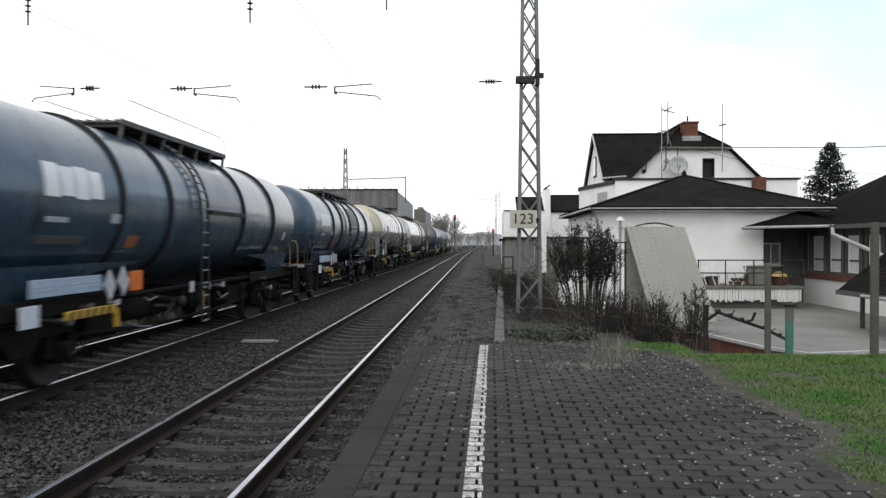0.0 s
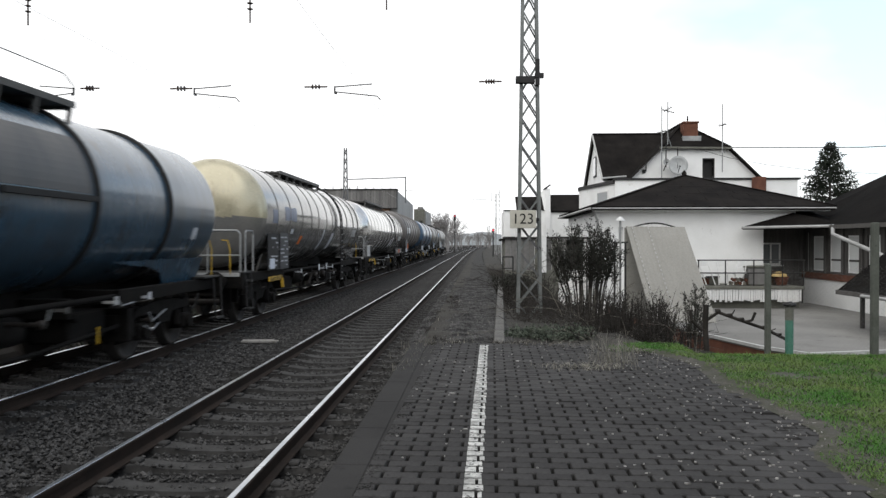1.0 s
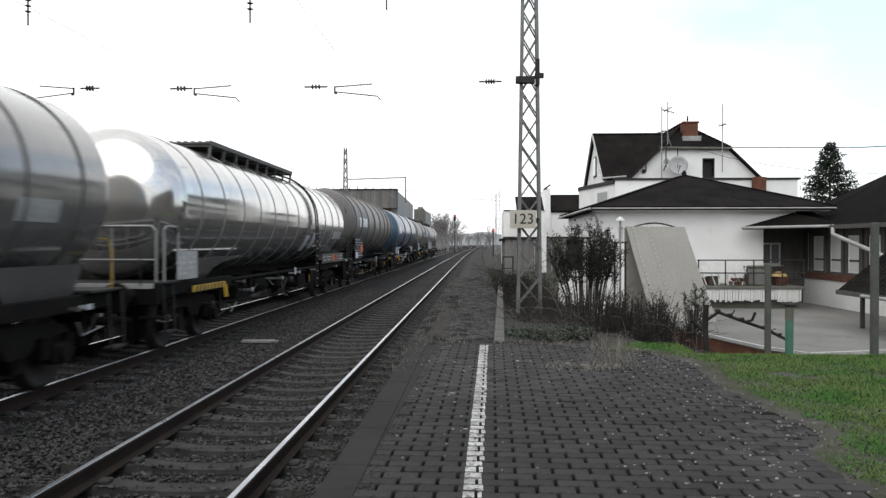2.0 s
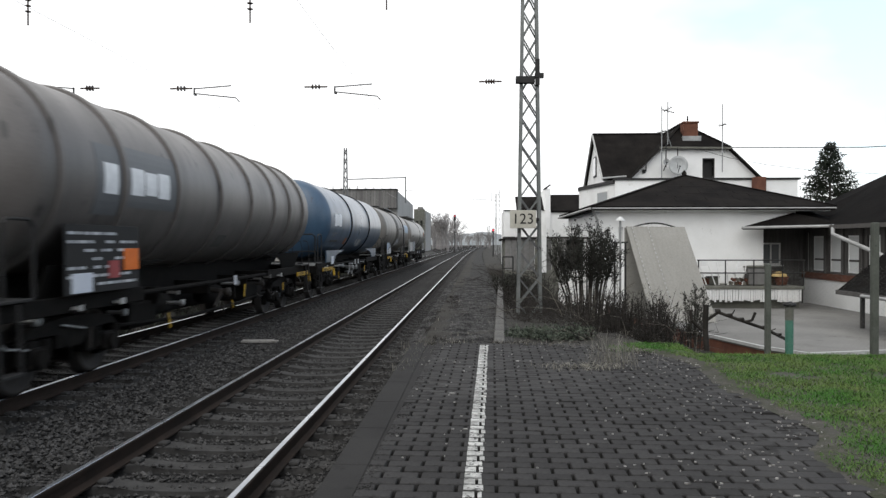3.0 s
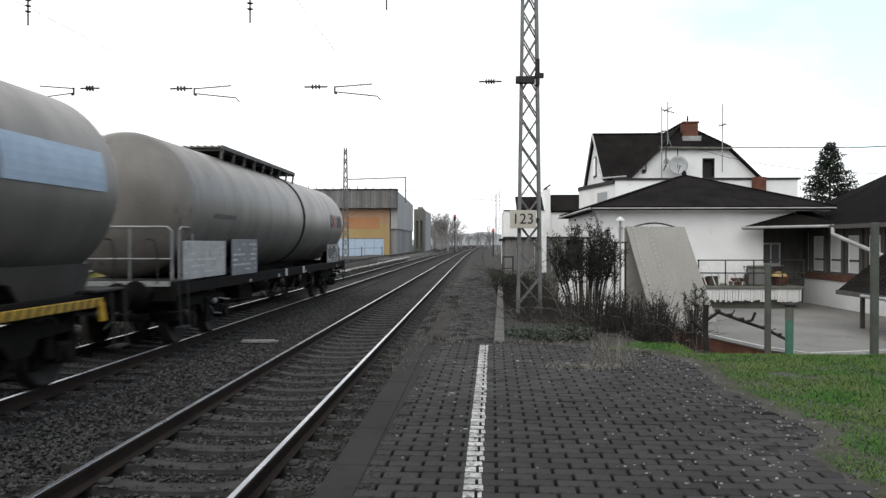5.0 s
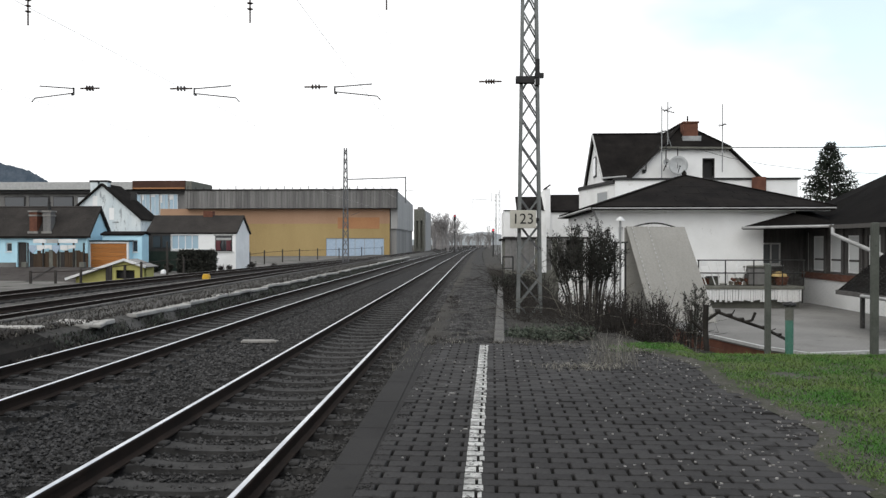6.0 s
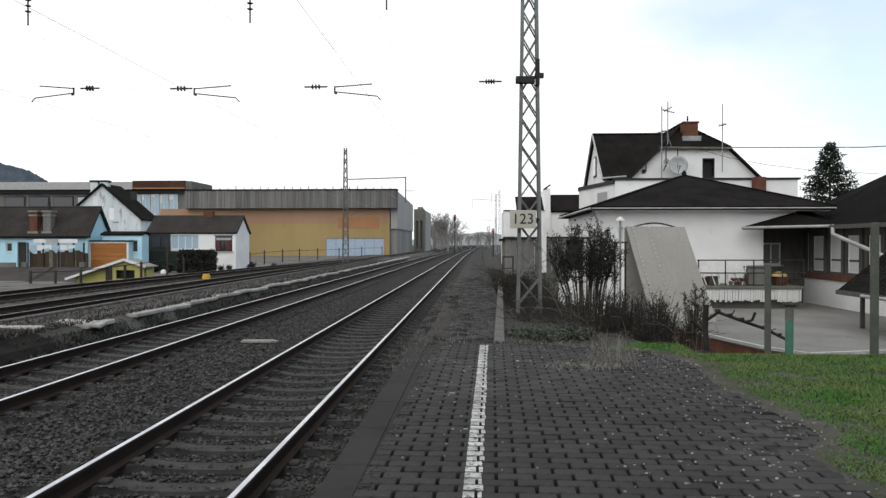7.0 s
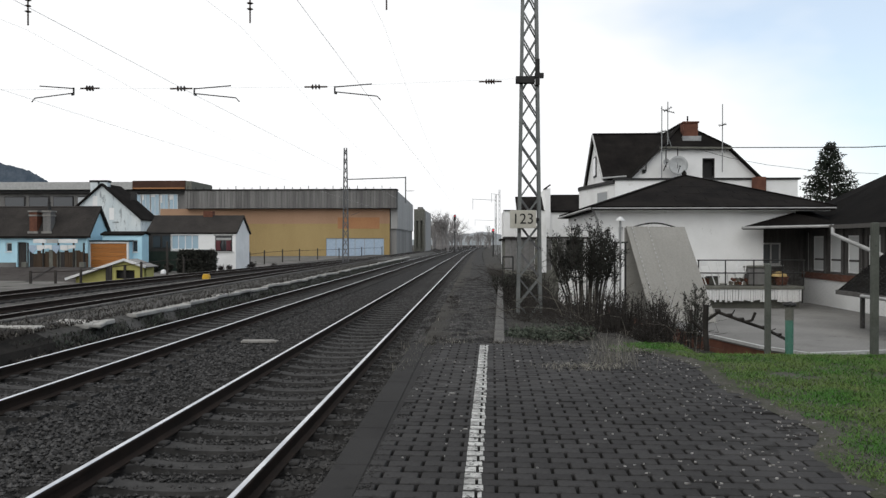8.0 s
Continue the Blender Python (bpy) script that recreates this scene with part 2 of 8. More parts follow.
TANK_BLUE = mat("blue_tank_paint", (0.042, 0.086, 0.145), (0.033, 0.064, 0.106), 1.0, 30, 0.31, 0, 0.02, spot=(0.028, 0.04, 0.058), spots=0.6, streak=(1, 1.6, 0.35), coat=0.2)
TANK_GREY = mat("grey_tank_cladding", (0.27, 0.262, 0.25), (0.225, 0.218, 0.207), 1.0, 30, 0.15, 0.55, 0.004, spot=(0.18, 0.17, 0.155), spots=0.62, streak=(1, 1.6, 0.35), coat=0.3)
TANK_SILVER = mat("silver_tank_cladding", (0.60, 0.595, 0.58), (0.53, 0.52, 0.505), 1.0, 30, 0.13, 0.9, 0.004, spot=(0.36, 0.35, 0.33), spots=0.66, streak=(1, 1.6, 0.35))
TANK_BROWN = mat("dark_brown_tank_paint", (0.132, 0.120, 0.112), (0.095, 0.087, 0.081), 1.0, 30, 0.42, 0, 0.04, spot=(0.035, 0.0325, 0.031), spots=0.6, streak=(1, 1.6, 0.35))
TANK_DIRTY = mat("dirty_beige_tank_paint", (0.165, 0.154, 0.139), (0.112, 0.104, 0.093), 1.0, 30, 0.38, 0, 0.04, spot=(0.075, 0.068, 0.059), spots=0.6, streak=(1, 1.6, 0.35))
TANK_CREAM_LIT = mat("cream_lit_upper_end", (0.42, 0.385, 0.27), (0.36, 0.325, 0.225), 1.0, 30, 0.25, 0.3, 0.02, spot=(0.24, 0.2, 0.13), spots=0.6, streak=(1, 1.6, 0.35), coat=0.5)
RUNNING_GEAR = mat("oily_gear_and_saddle_shade", (0.0058, 0.0053, 0.0048), (0.0115, 0.0102, 0.009), 4, 40, 0.88, 0, 0.1, spot=(0.024, 0.019, 0.015), spots=0.62)
WHEEL_STEEL = mat("wheel_steel", (0.02, 0.017, 0.015), (0.034, 0.029, 0.025), 4, 40, 0.7, 0.2, 0.05)
RED_LAMP = glow("red_signal_light", (1.0, 0.06, 0.1), 1.5)


# ---- mesh tools ----
class Shape:
    """Vertices and faces that grow piece by piece."""

    def __init__(self):
        self.v, self.f, self.smooth = [], [], []

    def add(self, verts, faces, smooth=False, m=None):
        k = len(self.v)
        self.v += [tuple(m @ Vector(p)) for p in verts] if m else [tuple(p) for p in verts]
        self.f += [tuple(k + i for i in face) for face in faces]
        self.smooth += [smooth] * len(faces)
        return self

    def box(self, x0, x1, y0, y1, z0, z1, b=0.0, m=None):
        x0, x1, y0, y1, z0, z1 = min(x0, x1), max(x0, x1), min(y0, y1), max(y0, y1), min(z0, z1), max(z0, z1)
        b = min(b, (x1 - x0) / 3, (y1 - y0) / 3, (z1 - z0) / 3)
        if b <= 0:
            v = [(x, y, z) for x in (x0, x1) for y in (y0, y1) for z in (z0, z1)]
            return self.add(v, [(0, 1, 3, 2), (4, 6, 7, 5), (0, 4, 5, 1), (2, 3, 7, 6), (0, 2, 6, 4), (1, 5, 7, 3)], m=m)
        v, at = [], {}
        for sx in (0, 1):
            for sy in (0, 1):
                for sz in (0, 1):
                    c = ((x0, x1)[sx], (y0, y1)[sy], (z0, z1)[sz])
                    i = [(b, -b)[s] for s in (sx, sy, sz)]
                    for a in range(3):
                        at[sx, sy, sz, a] = len(v)
                        v.append(tuple(c[k] + (0 if k == a else i[k]) for k in range(3)))
        f = []
        for a in range(3):
            u, w = [k for k in range(3) if k != a]
            for s in (0, 1):
                ring = []
                for p, q in ((0, 0), (1, 0), (1, 1), (0, 1)):
                    k = [0, 0, 0]
                    k[a], k[u], k[w] = s, p, q
                    ring.append(at[(*k, a)])
                f.append(tuple(ring) if (s == 1) != (a == 1) else tuple(reversed(ring)))
        for a in range(3):
            u, w = [k for k in range(3) if k != a]
            for p in (0, 1):
                for q in (0, 1):
                    lo, hi = [0, 0, 0], [0, 0, 0]
                    lo[u], lo[w], hi[u], hi[w], hi[a] = p, q, p, q, 1
                    quad = (at[(*lo, u)], at[(*hi, u)], at[(*hi, w)], at[(*lo, w)])
                    f.append(quad if ((p == q) == (a != 1)) else tuple(reversed(quad)))
        for sx in (0, 1):
            for sy in (0, 1):
                for sz in (0, 1):
                    tri = tuple(at[sx, sy, sz, a] for a in range(3))
                    f.append(tri if (sx + sy + sz) % 2 else tuple(reversed(tri)))
        return self.add(v, f, m=m)

    def tube(self, p0, p1, r0, r1=None, seg=8, cap=True):
        r1 = r0 if r1 is None else r1
        p0, p1 = Vector(p0), Vector(p1)
        d = (p1 - p0).normalized()
        a = d.orthogonal().normalized()
        b = d.cross(a)
        ring = [a * math.cos(2 * math.pi * i / seg) + b * math.sin(2 * math.pi * i / seg) for i in range(seg)]
        v = [p0 + r0 * q for q in ring] + [p1 + r1 * q for q in ring]
        self.add(v, [(i, (i + 1) % seg, seg + (i + 1) % seg, seg + i) for i in range(seg)], seg > 5)
        if cap:
            self.add(v, [tuple(reversed(range(seg))), tuple(range(seg, 2 * seg))])
        return self

    def pipe(self, pts, r, seg=6):
        for a, b in zip(pts, pts[1:]):
            self.tube(a, b, r, seg=seg)
        return self

    def bar(self, p0, p1, w, h, up=(0, 0, 1)):
        """A straight bar of rectangular section."""
        p0, p1 = Vector(p0), Vector(p1)
        d = (p1 - p0).normalized()
        s = d.cross(Vector(up))
        s = s.normalized() if s.length > 1e-4 else d.orthogonal().normalized()
        u = s.cross(d)
        v = [p + a * s * w / 2 + b * u * h / 2 for p in (p0, p1) for a, b in ((-1, -1), (1, -1), (1, 1), (-1, 1))]
        return self.add(v, [(0, 1, 2, 3), (7, 6, 5, 4), (0, 4, 5, 1), (1, 5, 6, 2), (2, 6, 7, 3), (3, 7, 4, 0)])

    def revolve(self, profile, centre, axis="y", seg=48, a0=0.0, a1=2 * math.pi, smooth=True):
        """Profile of (along, radius) turned about an axis through centre."""
        full = abs(a1 - a0 - 2 * math.pi) < 1e-6
        n = seg if full else seg + 1
        v = []
        for s, r in profile:
            for i in range(n):
                a = a0 + (a1 - a0) * i / seg
                c, d = r * math.cos(a), r * math.sin(a)
                v.append(Vector(centre) + Vector({"y": (c, s, d), "x": (s, c, d), "z": (c, d, s)}[axis]))
        f = []
        for j in range(len(profile) - 1):
            for i in range(seg):
                p, q = j * n + i, j * n + (i + 1) % n
                f.append((p, q, q + n, p + n))
        return self.add(v, f, smooth)

    def prism(self, poly, axis, a0, a1):
        """A polygon in the two other axes, drawn out along one."""
        n = len(poly)
        put = {"x": lambda p, a: (a, p[0], p[1]), "y": lambda p, a: (p[0], a, p[1]), "z": lambda p, a: (p[0], p[1], a)}[axis]
        v = [put(p, a0) for p in poly] + [put(p, a1) for p in poly]
        return self.add(v, [tuple(range(n)), tuple(reversed(range(n, 2 * n)))] + [(i, n + i, n + (i + 1) % n, (i + 1) % n) for i in range(n)])

    def slab(self, a, b, c, d, t):
        """A sheet of four corners with a thickness below it."""
        a, b, c, d = (Vector(p) for p in (a, b, c, d))
        n = (b - a).cross(d - a).normalized() * t
        return self.add([a, b, c, d, a - n, b - n, c - n, d - n],
                        [(0, 1, 2, 3), (7, 6, 5, 4), (0, 4, 5, 1), (1, 5, 6, 2), (2, 6, 7, 3), (3, 7, 4, 0)])

    def mesh(self, name):
        me = bpy.data.meshes.new(name)
        me.from_pydata([tuple(p) for p in self.v], [], self.f)
        me.polygons.foreach_set("use_smooth", self.smooth)
        bm = bmesh.new()
        bm.from_mesh(me)
        if len(bm.faces) < 60000:
            bmesh.ops.recalc_face_normals(bm, faces=bm.faces)
        bm.to_mesh(me)
        bm.free()
        return me


def part(name, shape, material, parent=None, label=""):
    me = shape.mesh(name) if isinstance(shape, Shape) else shape
    if not me.materials:
        me.materials.append(material)
    ob = new(name, me)
    ob.parent = parent
    return tagged(ob, label)


def thing(name, at, label, category, group="", kind=""):
    ob = new(name)
    ob.matrix_basis = pose(*at) if isinstance(at, tuple) else at
    return tagged(ob, label, category, group, kind)


def solid(name, shape, material, label, category="", group="", kind=""):
    return tagged(part(name, shape, material), label, category, group, kind)


def cloud_mesh(name, verts, faces, material):
    """One mesh from numpy arrays of vertices and triangles or quads."""
    me = bpy.data.meshes.new(name)
    me.from_pydata(np.asarray(verts).tolist(), [], np.asarray(faces).tolist())
    me.materials.append(material)
    return me


def box(*a, **k):
    return Shape().box(*a, **k)


# ---- ground, tracks and platforms ----
def ease(a, b, t):
    t = min(1.0, max(0.0, (t - a) / (b - a)))
    return t * t * (3 - 2 * t)


def bend(y):
    """The line swings gently to the right in the distance."""
    return 6e-5 * max(0.0, y - 60) ** 2 if y < 400 else 6.94 + 0.0408 * (y - 400)


def ground_z(x, y):
    x = x - bend(y)
    if x < -1.0:
        return -0.5
    path = 0.24 - 0.3 * ease(20, 90, y)
    bank = 0.33 if y < 9.9 else 0.33 - 1.2 * ease(9.9, 12.0, y)
    beds = 0.24 - 0.55 * ease(12, 30, y)
    z = path if x < 0.5 else path + (beds - path) * ease(0.5, 1.2, x)
    z = z + (bank - z) * ease(2.6, 4.4, x)
    if y < 11.3 and x < 3.0 or y < 9.9:
        z = 0.33
    if y > 45:
        z = -0.5 if x > 3 else path
    return z


def build_ground():
    xs = [-2500, -900, -300, -120, -60, -30, -20, -12, -6, -1.6, -1.1] + [-0.9 + 0.25 * i for i in range(60)] + [16, 22, 30, 45, 80, 200, 700, 2500]
    ys = [-2500, -600, -100, -30, -10, 0] + [2 + 0.3 * i for i in range(60)] + [22, 25, 29, 34, 40, 44.9, 45.1, 55, 70, 90, 120, 160, 220, 300, 400, 600, 1000, 2500]
    v = [(x, y, ground_z(x, y) + (0.05 * noise.noise((x * 1.3, y * 1.3, 0)) if -1 < x < 12 and 11.5 < y < 40 else 0)) for y in ys for x in xs]
    n = len(xs)
    f = [(j * n + i, j * n + i + 1, (j + 1) * n + i + 1, (j + 1) * n + i) for j in range(len(ys) - 1) for i in range(n - 1)]
    solid("ground", Shape().add(v, f, True), EARTH, "dark bare earth with moss and thin weeds", "ground", kind="structure")


def ribbon(rows):
    """A lengthwise body through rows of cross-sections."""
    n, v, f = len(rows[0]), [], []
    for r in rows:
        v += r
    for j in range(len(rows) - 1):
        f += [(j * n + i, j * n + i + 1, (j + 1) * n + i + 1, (j + 1) * n + i) for i in range(n - 1)]
    return Shape().add(v, f)


YS = [-12, 0] + [4 * i for i in range(1, 26)] + [110 + 15 * i for i in range(20)] + [450, 520, 600]
TRACKS = {1: lambda y: -2.59 + bend(y), 2: lambda y: -6.51 + bend(y), 3: lambda y: -13.25 + 2.2 * ease(60, 170, y) + bend(y),
          4: lambda y: -17.8 + 4.6 * ease(30, 105, y) + bend(y)}
RAIL = [(-0.07, -0.17), (-0.07, -0.155), (-0.012, -0.13), (-0.012, -0.045), (-0.036, -0.036), (-0.036, -0.006), (-0.028, 0.0),
        (0.028, 0.0), (0.036, -0.006), (0.036, -0.036), (0.012, -0.045), (0.012, -0.13), (0.07, -0.155), (0.07, -0.17)]


def sleeper_mesh():
    s = Shape()
    prof = [(-1.3, 0.0), (-0.5, 0.0), (-0.3, -0.03), (0.3, -0.03), (0.5, 0.0), (1.3, 0.0)]
    v, n = [], len(prof)
    for x, z in prof:
        v += [(x, -0.14, -0.21), (x, -0.11, z), (x, 0.11, z), (x, 0.14, -0.21)]
    f = [(0, 1, 2, 3), tuple(4 * (n - 1) + i for i in (3, 2, 1, 0))]
    for k in range(n - 1):
        f += [(4 * k + i, 4 * k + 4 + i, 4 * k + 4 + (i + 1) % 4, 4 * k + (i + 1) % 4) for i in range(4)]
    s.add(v, f)
    for side in (-0.7525, 0.7525):
        for o in (-0.13, 0.13):
            s.box(side + o - 0.05, side + o + 0.05, -0.06, 0.06, -0.005, 0.035, 0.012)
    return s.mesh("sleeper")


def build_track(k, near_to, label):
    line = TRACKS[k]
    tr = tagged(new("track_%d" % k), label, "railway track", kind="structure")
    for side in (-0.7525, 0.7525):
        rail = part("rail", ribbon([[(line(y) + side + a, y, b) for a, b in RAIL] for y in YS]), RAIL_SIDE, tr)
        w = 0.027 if k < 3 else 0.02
        part("running_surface", ribbon([[(line(y) + side - w, y, -0.004), (line(y) + side - w + 0.004, y, 0.0025), (line(y) + side + w - 0.004, y, 0.0025), (line(y) + side + w, y, -0.004)] for y in YS]),
             RAIL_TOP if k < 3 else RAIL_DULL, rail, "polished rail head")
    me, y = SLEEPER_MESH, -11.8
    rest = Shape()
    while y < 170:
        if y < near_to:
            ob = part("sleeper", me, SLEEPER, tr)
            ob.location = (line(y), y, -0.172)
        else:
            rest.box(line(y) - 1.3, line(y) + 1.3, y - 0.13, y + 0.13, -0.35, -0.172)
        y += 0.6
    tagged(part("far_sleepers", rest, SLEEPER, tr), kind="stuff")
    return tr


def build_ballast():
    rows = []
    for y in YS:
        b = bend(y)
        rows.append([(-0.62 + b, y, -0.2), (-0.95 + b, y, -0.15), (-1.22 + b, y, -0.155), (-1.55 + b, y, -0.235), (-3.6 + b, y, -0.245), (-4.4 + b, y, -0.24), (-5.4 + b, y, -0.225), (-7.6 + b, y, -0.225), (-8.3 + b, y, -0.3), (-9.3 + b, y, -0.55)])
    solid("ballast_bed", ribbon(rows), BALLAST_BED, "grey-brown crushed stone ballast bed under two tracks", "ballast", kind="structure")
    rows = [[(-10.8 + bend(y), y, -0.4), (-11.3 + bend(y), y, -0.235), (-19.4 + bend(y), y, -0.235), (-20.6 + bend(y), y, -0.55)] for y in YS]
    solid("ballast_bed_sidings", ribbon(rows), SIDING_BED, "dark weedy ballast under the sidings", "ballast", kind="structure")
    rng = np.random.default_rng(5)
    n = 118000
    y = np.where(np.arange(n) < 6500, rng.uniform(-8, 1, n), 1.0 + 32 * rng.random(n) ** 1.6)
    x = rng.uniform(-8.6, -0.75, n)
    keep = np.ones(n, bool)
    for c in (-2.59, -6.51):
        for s in (-0.7525, 0.7525):
            keep &= np.abs(x - c - s) > 0.105
    off = ((y - 0.2 + 0.3) % 0.6) - 0.3
    track = (np.abs(x + 2.59) < 1.33) | (np.abs(x + 6.51) < 1.33)
    on = track & (np.abs(off) < 0.15)
    inner = (np.abs(x + 2.59) < 0.92) | (np.abs(x + 6.51) < 0.92)
    keep &= ~(on & inner & (np.abs(off - 0.01) < 0.118 + 0.012 * rng.normal(size=n))) | (rng.random(n) < 0.004)
    x, y, on, track = x[keep], y[keep], on[keep], track[keep]
    n = len(x)
    size = np.where(track, rng.uniform(0.010, 0.026, n), rng.uniform(0.010, 0.032, n))
    z = np.where(on, -0.168, np.where(x < -7.7, -0.235 - 0.12 * (-7.7 - x), np.where(x > -1.4, -0.16, np.where(track, -0.226, -0.215)))) + size * 0.25
    base = np.array([(1, 0, 0), (-1, 0, 0), (0, 1, 0), (0, -1, 0), (0, 0, 0.75), (0, 0, -0.75)])
    tri = np.array([(0, 2, 4), (2, 1, 4), (1, 3, 4), (3, 0, 4), (2, 0, 5), (1, 2, 5), (3, 1, 5), (0, 3, 5)])
    v = base[None] * rng.uniform(0.65, 1.35, (n, 6, 1)) + rng.uniform(-0.25, 0.25, (n, 6, 3))
    a = rng.uniform(0, 6.28, n)
    c, s = np.cos(a)[:, None], np.sin(a)[:, None]
    vx, vy = v[..., 0] * c - v[..., 1] * s, v[..., 0] * s + v[..., 1] * c
    v = np.stack([vx, vy, v[..., 2]], -1) * size[:, None, None] + np.stack([x, y, z], -1)[:, None]
    f = (tri[None] + 6 * np.arange(n)[:, None, None]).reshape(-1, 3)
    ob = new("ballast_stones", cloud_mesh("ballast_stones", v.reshape(-1, 3), f, BALLAST))
    tagged(ob, "loose angular grey ballast stones between the tracks", "ballast", kind="stuff")


PLAT_Z = 0.385


def paving_right(y):
    pts = [(-4, 2.45), (4.57, 2.49), (4.83, 2.38), (5.36, 2.44), (5.6, 2.62), (5.85, 2.81), (6.07, 2.86), (6.64, 2.79), (7.65, 2.64), (8.6, 2.74), (9.53, 2.79), (10.4, 2.45), (10.78, 2.1), (11.1, 1.3), (12, 0.6)]
    for (a, p), (b, q) in zip(pts, pts[1:]):
        if y <= b:
            return p + (q - p) * (y - a) / (b - a)
    return 0.6


def shear(y):
    return 0.021 * (y - 4.3)


def build_platform():
    pf = tagged(new("platform"), "low brick-paved station platform with a concrete edge", "platform", kind="structure")
    core = Shape().box(-0.93, -0.2, -4, 11.2, -0.5, PLAT_Z - 0.045)
    core.box(-0.2, 2.2, -4, 11.16, -0.5, PLAT_Z - 0.0455)
    ys = [-4 + 0.5 * i for i in range(31)]
    rows = [[(1.9, y, PLAT_Z - 0.0445), (paving_right(y) + 0.12, y, PLAT_Z - 0.0445), (paving_right(y) + 0.2, y, 0.2)] for y in ys if y < 10.4]
    core.add(*(lambda s: (s.v, s.f))(ribbon(rows)))
    part("bedding", core, JOINT, pf, "dark soil in the paving joints")
    y, k = -4.0, 0
    while y < 11.15:
        e = min(y + 1.0, 11.2)
        part("edge_slab", box(-0.985, -0.745, y + 0.0015, e - 0.0015, -0.3, PLAT_Z - 0.004, 0.005), EDGE_CONCRETE, pf)
        y += 1.0
    seam = ribbon([[(-0.75, y, PLAT_Z - 0.012), (-0.69 + max(0, shear(y)), y, PLAT_Z - 0.009)] for y in (-4 + 0.5 * i for i in range(31))])
    part("edge_seam", seam, EDGE_CONCRETE, pf, "dirt-filled seam beside the edge slabs")
    rng = random.Random(3)
    full = box(-0.1135, 0.1135, -0.059, 0.059, -0.08, 0.0, 0.006).mesh("paver")
    half = box(-0.054, 0.054, -0.059, 0.059, -0.08, 0.0, 0.006).mesh("paver")
    rest, count, row, y = Shape(), 0, 0, -3.86
    tops = []
    while y < 11.1:
        x = -0.758 + (0.0 if row % 2 else -0.125)
        while x + 0.125 < paving_right(y) - shear(y):
            cx, w = x + 0.125, 0.1135
            me = full
            if x < -0.77:
                cx, w, me = x + 0.1875, 0.054, half
            z = PLAT_Z + rng.uniform(-0.004, 0.004) - 0.03 * ease(2.2, 2.9, cx + shear(y)) * rng.random()
            px_, tilt = cx + shear(y), rng.uniform(-0.8, 0.8)
            if 3.8 < y < 7.2 and px_ < 1.75 and count < 300:
                ob = part("paver", me, PAVER, pf)
                ob.matrix_basis = pose(px_, y, z, rng.uniform(-0.7, 0.7), tilt, -1.2 + rng.uniform(-0.5, 0.5))
                count += 1
            else:
                rest.box(-w, w, -0.059, 0.059, -0.08, 0, 0.006, m=pose(px_, y, z, rng.uniform(-0.7, 0.7), tilt, -1.2))
            x += 0.25
        tops.append((row, y))
        row += 1
        y += 0.1235
    tagged(part("pavers", rest, PAVER, pf, "dark grey clinker bricks in running bond"), kind="stuff")
    wear = random.Random(19)
    rag = lambda: wear.uniform(-0.004, 0.004)
    # worn white safety line, one dab of paint per brick
    for r, y in tops:
        if y > 10.85:
            break
        c = -0.032 + shear(y)
        joint = -0.758 + 0.75 + shear(y) if r % 2 else None
        z = PLAT_Z + 0.0045
        s = Shape()
        if joint:
            s.box(c - 0.058 + 0.6 * rag(), joint - 0.0095, y - 0.05 + rag(), y + 0.05 + rag(), z - 0.003, z + 0.001, 0.001)
            s.box(joint + 0.0095, c + 0.062 + 2 * rag(), y - 0.05 + rag(), y + 0.05 + rag(), z - 0.003, z + 0.001, 0.001)
        else:
            s.box(c - 0.058 + 0.6 * rag(), c + 0.06 + 2 * rag(), y - 0.05 + rag(), y + 0.05 + rag(), z - 0.003, z + 0.001, 0.001)
        part("white_line_dab", s, WHITE_PAINT, pf, "" if r else "worn white line painted on the bricks")
    return pf


def blades(name, n, place, height, lean, width, material, label, category, seed):
    """Upright slim blades, two triangles each. place(rng, n) gives x, y, z."""
    rng = np.random.default_rng(seed)
    p = place(rng, n)
    n = len(p)
    a = rng.uniform(0, 6.28, n)
    h = height * rng.uniform(0.45, 1.3, n)
    d = np.stack([np.cos(a), np.sin(a)], -1)
    side = np.stack([-d[:, 1], d[:, 0]], -1) * (width * rng.uniform(0.6, 1.3, n))[:, None]
    tilt = d * (h * lean * rng.uniform(0.2, 1.3, n))[:, None]
    z0, z1, z2 = p[:, 2], p[:, 2] + 0.6 * h, p[:, 2] + h
    v = np.stack([
        np.column_stack([p[:, :2] - side, z0]), np.column_stack([p[:, :2] + side, z0]),
        np.column_stack([p[:, :2] + 0.4 * tilt - 0.7 * side, z1]), np.column_stack([p[:, :2] + 0.4 * tilt + 0.7 * side, z1]),
        np.column_stack([p[:, :2] + tilt, z2])], 1).reshape(-1, 3)
    k = 5 * np.arange(n)[:, None]
    f = np.concatenate([k + np.array([(0, 1, 3)]), k + np.array([(0, 3, 2)]), k + np.array([(2, 3, 4)])])
    return tagged(new(name, cloud_mesh(name, v, f, material)), label, category, kind="stuff")


